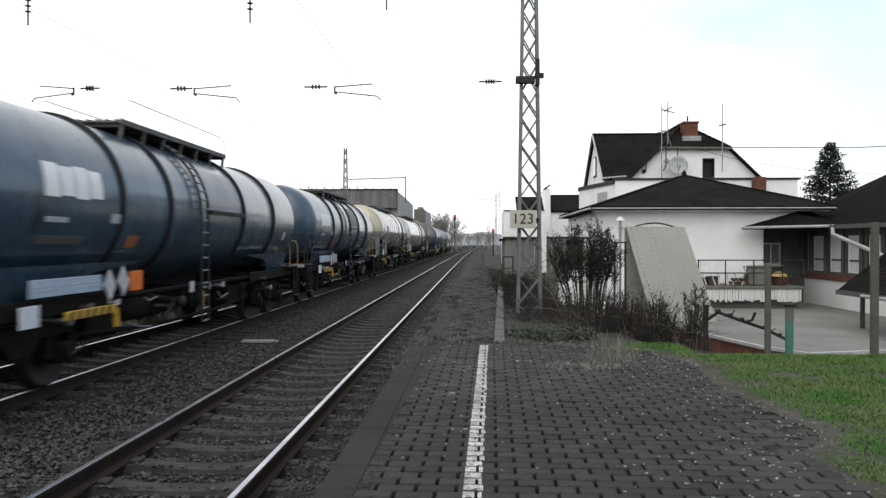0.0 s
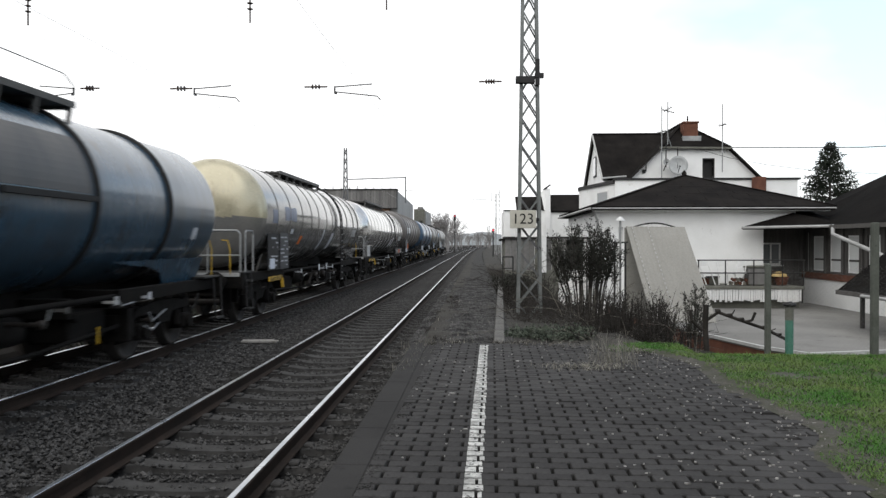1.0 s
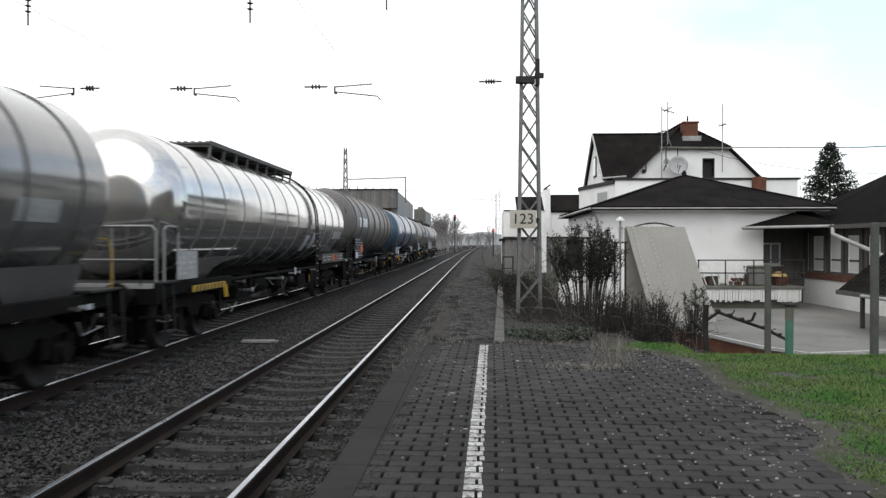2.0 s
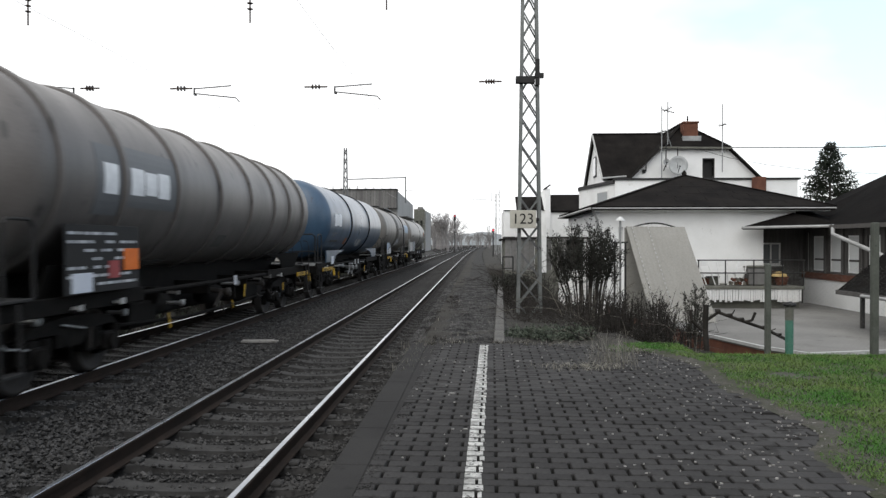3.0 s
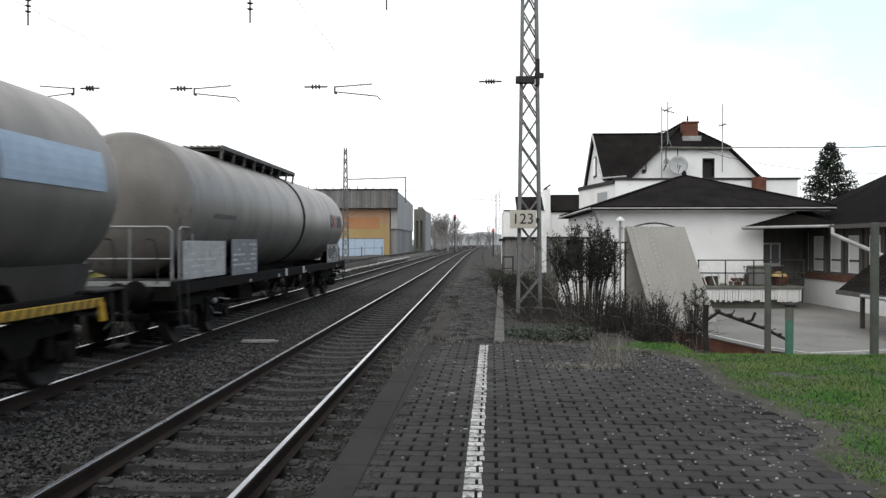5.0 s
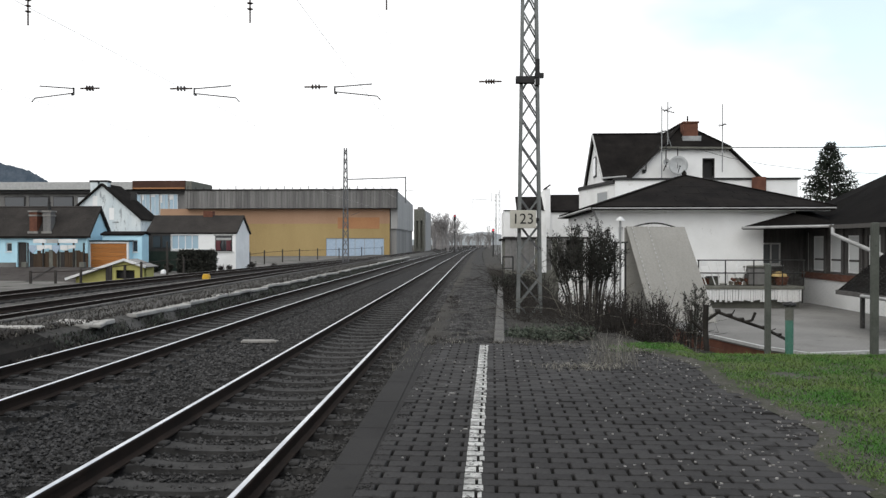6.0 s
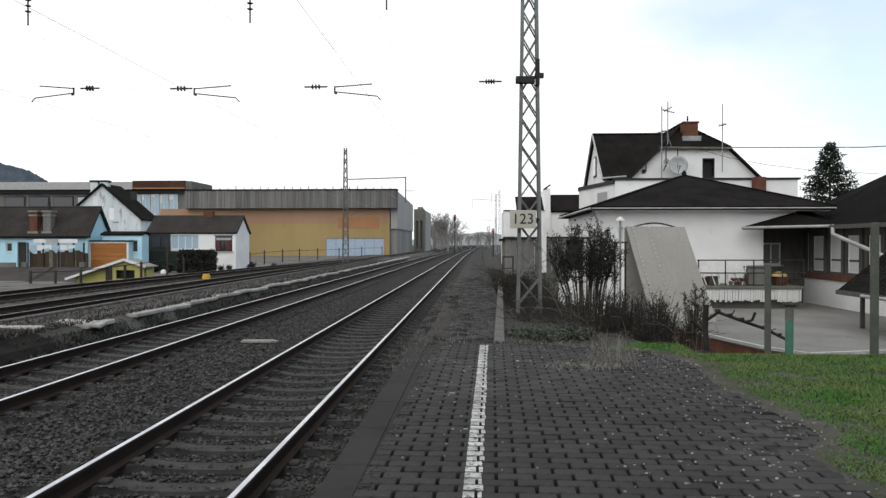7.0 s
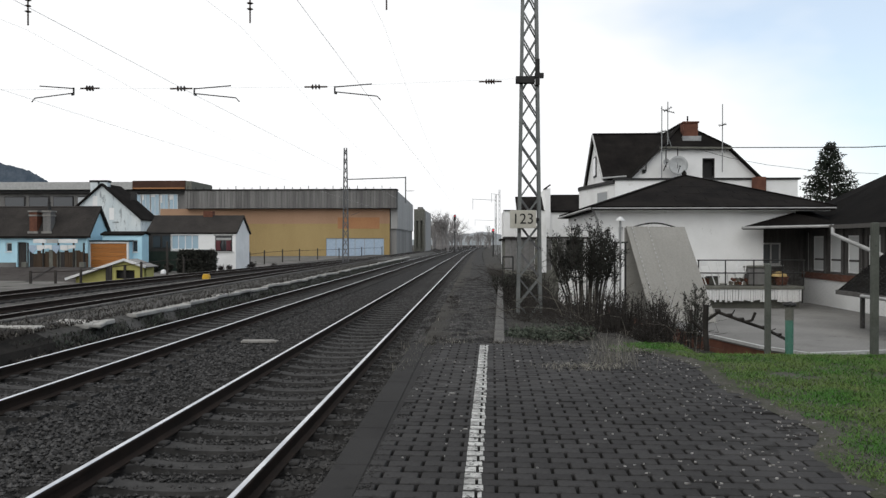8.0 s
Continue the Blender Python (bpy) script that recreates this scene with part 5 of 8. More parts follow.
def gabled(name, x0, x1, y0, y1, base, eave, ridge, ridge_axis, wall_mat, roof_mat, label, over=0.3, holes=()):
    """A simple gabled house; the front wall faces the line."""
    h = thing(name, (0, 0, 0), label, "house")
    part("wall", hole_wall("y", y0, 0.25, x0, x1, base, eave, list(holes)), wall_mat, h)
    part("rear_wall", box(x0 + 0.25, x1 - 0.25, y1 - 0.25, y1, base, eave), wall_mat, h)
    xm, ym, t = (x0 + x1) / 2, (y0 + y1) / 2, 0.14
    r = Shape()
    if ridge_axis == "x":
        for x in (x0, x1 - 0.25):
            part("side_wall", Shape().prism([(y0 + 0.25, base), (y1, base), (y1, eave), (ym, ridge - 0.12), (y0, eave + 0.001), (y0 + 0.25, eave)], "x", x, x + 0.25), wall_mat, h)
        k = over * (ridge - eave) / (ym - y0)
        r.slab((x0 - over, y0 - over, eave - k + 0.1), (x1 + over, y0 - over, eave - k + 0.1), (x1 + over, ym, ridge + 0.1), (x0 - over, ym, ridge + 0.1), t)
        r.slab((x1 + over, y1 + over, eave - k + 0.1), (x0 - over, y1 + over, eave - k + 0.1), (x0 - over, ym, ridge + 0.1), (x1 + over, ym, ridge + 0.1), t)
    else:
        for x in (x0, x1 - 0.25):
            part("side_wall", box(x, x + 0.25, y0 + 0.25, y1, base, eave), wall_mat, h)
        for y in (y0, y1 - 0.25):
            part("gable", Shape().prism([(x0, eave), (x1, eave), (xm, ridge - 0.12)], "y", y + 0.001, y + 0.249), wall_mat, h)
        k = over * (ridge - eave) / (xm - x0)
        r.slab((x0 - over, y1 + over, eave - k + 0.1), (x0 - over, y0 - over, eave - k + 0.1), (xm, y0 - over, ridge + 0.1), (xm, y1 + over, ridge + 0.1), t)
        r.slab((x1 + over, y0 - over, eave - k + 0.1), (x1 + over, y1 + over, eave - k + 0.1), (xm, y1 + over, ridge + 0.1), (xm, y0 - over, ridge + 0.1), t)
    part("roof", r, roof_mat, h)
    return h


def build_left_houses():
    B = -0.7
    h = gabled("white_cottage", -27.4, -19.95, 60, 63.6, B, 2.75, 4.15, "x", WALL_WHITE, ROOF_BROWN, "low white cottage with a brown tiled roof", 0.14,
               [(-21.7, -20.25, 1.2, 2.5), (-25.4, -23.1, 1.35, 2.55)])
    window(h, "y", 60, -21.7, -20.25, 1.2, 2.5, 2, frame_mat=WOOD_DARK)
    part("shutter_box", box(-21.8, -20.15, 59.93, 59.99, 2.5, 2.62, 0.01), PALE_RIM, h)
    part("sill_board", box(-21.8, -20.15, 59.9, 59.99, 1.1, 1.18, 0.01), PALE_RIM, h)
    ch = part("chimney", box(-23.3, -22.5, 61.6, 62.2, 3.9, 4.6, 0.02), BRICK_RED, h)
    window(h, "y", 60, -25.4, -23.1, 1.35, 2.55, 4, pane_mat=GLASS_SKY)
    for x in (-26.9, -26.1):
        part("bay_window", box(x, x + 0.62, 59.88, 59.92, 1.5, 2.5, 0.01), GLASS, h, "dark bay window")
    part("green_panel", box(-27.4, -22.9, 59.9, 59.97, -0.6, 1.2, 0.01), GREEN_DARK, h, "dark green lower cladding")
    for x0, x1 in ((-21.62, -21.2), (-20.75, -20.33)):
        part("curtain", Shape().prism([(x0, 1.28), (x1, 1.28), (x1 - 0.1, 1.7), (x1, 2.1), (x0, 2.1)], "y", 60.0, 60.02), RED_CURTAIN, h, "dull red curtain in the window")
    part("roller_blind", box(-21.62, -20.33, 59.985, 60.0, 2.12, 2.3, 0.004), PALE_RIM, h, "pale roller blind")
    part("dark_cladding", box(-27.55, -25.45, 59.93, 59.99, 0.9, 2.7, 0.01), WOOD_DARK, h, "dark boarded wall bay")
    h = gabled("blue_cottage", -39.5, -30.35, 56, 59.3, B, 2.62, 4.75, "x", WALL_BLUE, ROOF_BROWN, "pale blue cottage with a dark tiled roof", 0.25,
               [(-36.0, -35.25, -0.3, 1.95), (-36.95, -36.45, 1.2, 1.9)])
    part("door", box(-35.98, -35.27, 56.1, 56.15, -0.3, 1.93, 0.01), WOOD_DARK, h, "dark door")
    window(h, "y", 56, -36.95, -36.45, 1.2, 1.9, 1)
    for x, m in ((-35.0, BRICK_RED), (-33.9, FASCIA)):
        ch = part("chimney", box(x, x + 0.62, 55.95, 56.6, 2.45, 4.3, 0.02), m, h, "red brick chimney" if m is BRICK_RED else "grey rendered chimney")
        part("cap", box(x - 0.08, x + 0.70, 55.88, 56.68, 4.3, 4.42, 0.01), PALE_CONCRETE, ch)
        part("flashing", box(x - 0.1, x + 0.72, 55.86, 55.97, 2.62, 2.8, 0.01), PALE_CONCRETE, ch)
        part("collar", box(x - 0.04, x + 0.66, 55.91, 56.64, 3.98, 4.1, 0.01), PALE_CONCRETE, ch)
    part("flue", Shape().tube((-33.6, 56.3, 4.3), (-33.6, 56.3, 5.1), 0.12, seg=8), DARK_STEEL, h)
    part("eave_board", box(-39.6, -29.95, 55.66, 55.72, 2.26, 2.42, 0.01), ROOF_DARK, h, "dark eave board")
    for x, w, m in ((-34.05, 1.0, FRAME_WHITE), (-33.0, 0.9, PALE_RIM), (-32.05, 1.5, FRAME_WHITE)):
        part("shade_board", box(x, x + w, 54.9, 54.95, 1.88, 2.18, 0.01), m, h, "pale board under the eave")
    for k in range(6):
        x = -34.4 + 0.62 * k
        part("valance", Shape().prism([(x, 1.72), (x + 0.58, 1.72), (x + 0.58, 1.35 + 0.12 * (k % 2)), (x + 0.3, 1.08 + 0.2 * (k % 3)), (x, 1.4)], "y", 54.9, 54.94), FRAME_WHITE if k % 3 else MARK_SKY, h)
    for x in (-34.5, -33.3, -32.1, -30.9, -30.1):
        part("veranda_post", box(x - 0.05, x + 0.05, 54.92, 55.02, -0.6, 1.9, 0.01), WOOD_DARK, h)
    rng = random.Random(2)
    x = -34.45
    while x < -30.1:
        part("screen_board", box(x, x + 0.3, 55.05, 55.09, -0.5, 1.1 + rng.uniform(-0.08, 0.25), 0.01), rng.choice((WOOD_DARK, VERANDA, VERANDA, POST_GREY)), h)
        x += 0.31
    part("plinth_tiles", box(-37.6, -36.1, 55.94, 55.99, -0.6, 0.35, 0.01), FASCIA, h, "grey tiled plinth")
    h = gabled("blue_lean_to", -29.7, -26.5, 57, 58.2, B, 2.55, 2.72, "x", WALL_BLUE, ROOF_DARK, "pale blue flat-roofed extension", 0.12, [(-27.3, -26.85, 1.15, 2.1)])
    window(h, "y", 57, -27.3, -26.85, 1.15, 2.1, 1)
    g = thing("garage", (0, 0, 0), "garage with an orange-brown wooden door", "garage")
    part("wall", hole_wall("y", 56.3, 0.15, -30.45, -27.25, B, 1.98, [(-30.3, -27.4, -0.5, 1.86)]), FRAME_WHITE, g)
    part("body", box(-30.45, -27.25, 56.46, 56.95, B, 1.96), WALL_BLUE, g)
    part("roof", box(-30.55, -27.15, 56.2, 56.97, 2.0, 2.1, 0.02), ROOF_DARK, g)
    for k in range(7):
        part("door_board", box(-30.3, -27.4, 56.36, 56.4, -0.5 + 0.335 * k, -0.5 + 0.335 * k + 0.325, 0.008), WOOD_ORANGE, g)
    part("door_post", box(-30.62, -30.48, 56.15, 56.28, -0.6, 1.95, 0.01), FRAME_WHITE, g)
    h = gabled("white_gable_house", -41.4, -33.6, 72, 75.6, B, 4.4, 7.75, "y", WALL_PALE, ROOF_DARK, "tall white house with a steep dark roof", 0.3)
    window(h, "y", 72, -36.4, -35.9, 4.0, 4.9, 1, frame_mat=WOOD_DARK)
    for x, z in ((-38.5, 5.4), (-36.8, 4.2)):
        part("stain", box(x, x + 0.5, 71.985, 71.998, z, z + 1.2, 0.003), WALL_WHITE, h, "newer patch of render")
    for x in (-38.9, -37.9):
        ch = part("chimney", box(x, x + 0.75, 72.3, 73.0, 5.6, 8.0, 0.02), WALL_PALE, h, "dirty rendered chimney")
        part("cap", box(x - 0.08, x + 0.83, 72.25, 73.05, 8.0, 8.2, 0.03), DARK_STEEL, ch)
    part("vent_stub", box(-34.9, -34.4, 72.5, 73.0, 6.2, 7.0, 0.02), DARK_STEEL, h)
    # yellow garden hut and dark fences below the line
    y = thing("yellow_hut", (0, 0, 0), "small pale yellow hut with a white-edged felt roof", "shed")
    part("wall", hole_wall("y", 42, 0.1, -21.3, -19.43, -1.2, 0.55, [(-21.08, -19.97, -0.2, 0.3)]), YELLOW, y)
    part("gable", Shape().prism([(-21.3, 0.55), (-19.43, 0.55), (-20.5, 0.88)], "y", 42.0, 42.1), YELLOW, y)
    part("body", box(-21.3, -19.43, 42.35, 43.35, -1.2, 0.5), YELLOW, y)
    # black panel behind the hatch stands in for the unlit interior
    part("opening", box(-21.2, -19.6, 42.25, 42.34, -0.3, 0.4), BLACK, y, "black panel standing for the unlit hut interior")
    part("post", box(-20.6, -20.46, 41.93, 41.99, -0.9, 0.6), WOOD_DARK, y)
    part("corner_post", box(-21.65, -21.35, 41.9, 42.0, -1.2, 0.6), WOOD_DARK, y)
    r = Shape().slab((-24.0, 41.8, -0.2), (-20.5, 41.8, 0.92), (-20.5, 43.5, 0.95), (-24.0, 43.5, -0.17), 0.05)
    r.slab((-20.5, 41.8, 0.92), (-19.2, 41.8, 0.5), (-19.2, 43.5, 0.5), (-20.5, 43.5, 0.95), 0.05)
    part("roof", r, FASCIA, y, "grey felt roof")
    e = Shape().bar((-24.0, 41.76, -0.22), (-20.5, 41.76, 0.92), 0.05, 0.14).bar((-20.5, 41.76, 0.92), (-19.2, 41.76, 0.5), 0.05, 0.14)
    part("verge_board", e, FRAME_WHITE, y, "white verge boards")
    part("wing", Shape().prism([(-23.6, -1.2), (-21.32, -1.2), (-21.32, 0.55), (-23.6, -0.16)], "y", 42.2, 42.3), YELLOW, y)
    d = thing("low_shed", (0, 0, 0), "low garden shed with a wide brown-grey felt roof", "shed")
    part("roof", Shape().slab((-29.6, 42.6, -0.62), (-24.1, 42.6, -0.5), (-25.4, 50.0, 0.2), (-34.0, 50.0, 0.2), 0.08), FELT, d)
    part("wall", box(-29.5, -24.2, 42.75, 42.85, -1.3, -0.72), YELLOW, d)
    part("edge", Shape().bar((-29.6, 42.56, -0.66), (-24.1, 42.56, -0.54), 0.05, 0.1), PALE_RIM, d)
    part("ridge_seam", Shape().bar((-27.0, 42.6, -0.49), (-29.5, 50.0, 0.26), 0.08, 0.03), WOOD_DARK, d)
    for x, yy, z in ((-31.5, 49.4, 0.25), (-27.5, 49.6, 0.25)):
        part("vent", box(x, x + 0.35, yy, yy + 0.3, z - 0.05, z + 0.3, 0.02), POST_GREY, d)


def build_warehouse():
    h = thing("warehouse", (0, 0, 0), "long ochre warehouse with a grey ribbed fascia", "warehouse")
    yw = 130.0
    part("wall", hole_wall("y", yw, 0.4, -57, -15.5, -0.7, 5.3, [(-26.9, -16.5, -0.7, 2.7)]), WALL_OCHRE, h, "weathered ochre front wall")
    part("upper_wall", box(-57, -15.5, yw, yw + 0.4, 5.3, 8.0), WALL_ORANGE, h, "salmon band under the fascia")
    n = 74
    for k in range(n):
        x0 = -52 + (52 - 14.1) * k / n
        x1 = -52 + (52 - 14.1) * (k + 1) / n
        part("fascia_panel", box(x0 + 0.02, x1 - 0.02, yw - 1.3, yw - 1.15 - 0.06 * (k % 2), 8.0, 11.2, 0.02), FASCIA, h)
    part("fascia_core", box(-52, -14.1, yw - 1.15, yw + 0.4, 7.95, 11.15), DARK_STEEL, h)
    part("roof_edge", box(-52.2, -14.0, yw - 1.45, yw + 1, 11.2, 11.4, 0.02), ROOF_DARK, h)
    side = Shape().prism([(yw, 4.4), (yw, 11.1), (yw + 32, 10.2), (yw + 32, 4.4)], "x", -15.3, -14.1)
    part("side_wall", side, WALL_GREY, h, "grey sheet-clad end wall")
    part("side_plinth", box(-15.45, -14.3, yw + 0.41, yw + 32, -0.7, 4.4), FASCIA, h, "darker lower end wall")
    part("body", Shape().box(-51.8, -15.5, yw + 0.6, yw + 32, -0.7, 10.9).box(-57, -51.85, yw + 0.6, yw + 18, -0.7, 7.9), WALL_GREY, h)
    for k in range(26):
        x = -51.5 + 1.45 * k
        part("roof_post", box(x - 0.05, x + 0.05, yw - 1.2, yw - 1.1, 11.4, 11.75 + 0.25 * (k % 3 == 0)), DARK_STEEL, h)
    door = part("gate", box(-26.85, -16.55, yw + 0.1, yw + 0.2, -0.6, 2.65, 0.02), MARK_SKY, h, "pale blue sliding gate")
    for k in range(1, 6):
        x = -26.85 + 10.3 * k / 6
        part("gate_seam", box(x - 0.05, x + 0.05, yw + 0.07, yw + 0.1, -0.5, 2.6), GALV, door)
    part("sign_field", box(-24.8, -17.3, yw - 0.03, yw, 4.4, 6.4), BRICK_FADED, h, "faded reddish painted field")
    g = thing("grey_hall", (0, 0, 0), "long grey hall with glazed bays behind the cottages", "warehouse")
    part("wall", box(-110, -57.5, 150, 170, -0.7, 12.3), FASCIA, g)
    part("roof_band", box(-112, -71.02, 148.6, 170, 12.9, 14.5, 0.05), PALE_RIM, g, "pale roof band")
    part("dark_band", box(-112, -60, 149.2, 149.95, 12.2, 12.9), DARK_STEEL, g)
    part("rust_band", box(-71, -59.9, 148.5, 160, 12.9, 14.7, 0.05), RUST_DARK, g, "rust-red roof box")
    part("end_cap", box(-59.9, -58.6, 148.6, 160, 12.6, 14.6, 0.05), POST_GREY, g)
    # thin dull strip paints the warm reflection on the brown band
    part("warm_reflection_edge", box(-70.9, -60.0, 148.38, 148.49, 13.0, 13.25), BRICK_FADED, g, "warm reflection painted along the roof box's lower edge")
    for k in range(5):
        x = -71.6 + 1.95 * k
        w = part("window", box(x, x + 1.8, 149.8, 149.95, 7.6, 12.0, 0.02), FRAME_WHITE, g)
        part("mullion", box(x + 0.86, x + 0.94, 149.7, 149.78, 7.7, 11.9), FRAME_WHITE, w)
        part("blind", box(x + 0.12, x + (0.5 if k % 2 else 0.84), 149.71, 149.735, 10.2 + 0.6 * (k % 3), 11.85), FRAME_WHITE, w, "white blind")
        part("pane", box(x + 0.12, x + 1.68, 149.74, 149.79, 7.7, 11.9), GLASS_SKY, w)
    for k in range(5):
        x = -99 + 5.2 * k
        w = part("window", box(x, x + 4.4, 149.8, 149.95, 9.0, 11.6, 0.02), DARK_STEEL, g)
        part("pane", box(x + 0.15, x + 4.2, 149.74, 149.79, 9.15, 11.4), GLASS_PALE if k > 2 else GLASS, w)
    o = thing("old_brick_hall", (0, 0, 0), "dark old hall with tall openings behind the warehouse", "warehouse")
    part("wall", hole_wall("y", 170, 0.5, -14.6, -12.1, -0.7, 9.7, [(-14.1, -13.6, 0.5, 7.0), (-13.1, -12.6, 0.5, 7.0)]), POST_GREY, o)
    part("body", box(-14.6, -12.2, 171, 195, -0.7, 9.5), POST_GREY, o)
    part("side", box(-12.18, -11.9, 170.6, 190, -0.7, 9.4), WALL_GREY, o)
    part("roof_box", box(-13.9, -12.8, 172, 176, 9.5, 10.3), FASCIA, o)


DISH = mat("pale_grey_dish", (0.44, 0.45, 0.45), (0.36, 0.37, 0.37), 3, 30, 0.6, 0, 0.03)
FELT = mat("brown_felt", (0.036, 0.030, 0.027), (0.056, 0.05, 0.046), 0.8, 25, 0.9, bump=0.3, spot=(0.03, 0.026, 0.024), spots=0.55)
VERANDA = mat("brown_veranda_boards", (0.075, 0.052, 0.036), (0.05, 0.036, 0.026), 2, 40, 0.8, bump=0.2, streak=(6, 6, 0.5), vary=0.3)
WALL_PALE = mat("weathered_pale_render", (0.52, 0.58, 0.60), (0.66, 0.70, 0.70), 0.7, 30, 0.9, bump=0.15, streak=(1, 1, 0.3), spot=(0.30, 0.33, 0.34), spots=0.56)
PLANTER_TOP = mat("pale_yellow_cover", (0.50, 0.38, 0.18), (0.42, 0.27, 0.09), 5, 40, 0.7, 0, 0.05)
GLASS_DIM = glass("dim_window_glass", (0.14, 0.15, 0.155), 0.08)
RUST_DARK = mat("dark_rust_paint", (0.085, 0.045, 0.032), (0.06, 0.033, 0.025), 0.3, 8, 0.9, 0, 0.05)
GREEN_DARK = mat("dark_green_panel", (0.016, 0.024, 0.019), (0.022, 0.031, 0.025), 2, 40, 0.8, 0, 0.05)
RED_CURTAIN = mat("dull_red_cloth", (0.12, 0.045, 0.05), (0.09, 0.035, 0.04), 4, 40, 0.9, 0, 0)
PALE_RIM = mat("pale_rim_paint", (0.42, 0.42, 0.41), (0.34, 0.34, 0.33), 2, 40, 0.8, 0, 0.05)
BRICK_FADED = mat("faded_red_paint", (0.34, 0.165, 0.085), (0.37, 0.195, 0.095), 0.3, 8, 0.9, 0, 0.05, spread=0.5)
def build_sky_blocks():
    """Unseen plain masses, added behind the platform to shut out low sky light."""
    b = thing("unseen_sky_block", (0, 0, 0), "plain unseen brown block added behind the platform against low sky light", "building", kind="structure")
    part("wall", box(12.5, 22, -48, 1.5, -0.5, 7.4), SKY_BLOCK_WALL, b)
    part("roof", Shape().prism([(11.9, 7.3), (22.6, 7.3), (17.2, 11.4)], "y", -48.6, 2.1), ROOF_BROWN, b)
    e = thing("unseen_sky_wall", (0, 0, 0), "plain unseen wall added far behind the platform against low sky light", "wall", kind="structure")
    part("wall", box(-34, 12, -52.5, -52, -0.5, 5.5), SKY_BLOCK_WALL, e)


SKY_BLOCK_WALL = mat("dull_brown_render", (0.15, 0.135, 0.12), (0.11, 0.10, 0.09), 0.5, 20, 0.9, bump=0.1)
build_sky_blocks()
build_bungalow()
build_terrace()
build_annex()
build_big_house()
build_far_right()
build_left_houses()
build_warehouse()


# ---- line equipment ----
MAST_Y = 18.5


def lattice_mast(x, y, z0, z1, w0, w1, d0, d1, panels, label, material=None):
    m = thing("lattice_mast", (x, y, z0), label, "catenary mast")
    material, H = material or MAST_STEEL, z1 - z0

    def corner(sx, sy, z):
        t = z / H
        return (sx * (w0 + (w1 - w0) * t) / 2, sy * (d0 + (d1 - d0) * t) / 2, z)
    leg_w = max(0.05, 0.13 * w0)
    for sx in (-1, 1):
        for sy in (-1, 1):
            part("leg", Shape().bar(corner(sx, sy, 0), corner(sx, sy, H), leg_w, leg_w, (0, 1, 0)), material, m)
    for k in range(panels):
        a, b = H * k / panels, H * (k + 1) / panels
        for sy in (-1, 1):
            part("brace", Shape().bar(corner(-1, sy, a), corner(1, sy, b), 0.035, 0.03, (0, 1, 0)), material, m)
            # low braces of this diagonal get darker steel as their painted shadow side
            part("brace", Shape().bar(corner(1, sy, a), corner(-1, sy, b), 0.035, 0.03, (0, 1, 0)), material if b > 0.45 * H else DARK_AND_SHADE_GALV, m)
        for sx in (-1, 1):
            part("brace", Shape().bar(corner(sx, -1, a), corner(sx, 1, b), 0.035, 0.03, (1, 0, 0)), material, m)
    return m


def insulator(parent, p0, p1, sheds, r=0.075):
    p0, p1 = Vector(p0), Vector(p1)
    s = Shape().tube(p0, p1, 0.022, seg=8)
    for k in range(sheds):
        t = 0.28 + 0.44 * (k + 0.5) / sheds
        c, d = p0.lerp(p1, t), (p1 - p0).normalized()
        s.tube(c - d * 0.03, c, 0.03, r, seg=14)
        s.tube(c, c + d * 0.018, r, r * 0.6, seg=14)
    return part("insulator", s, INSULATOR, parent, "brown ribbed insulator")


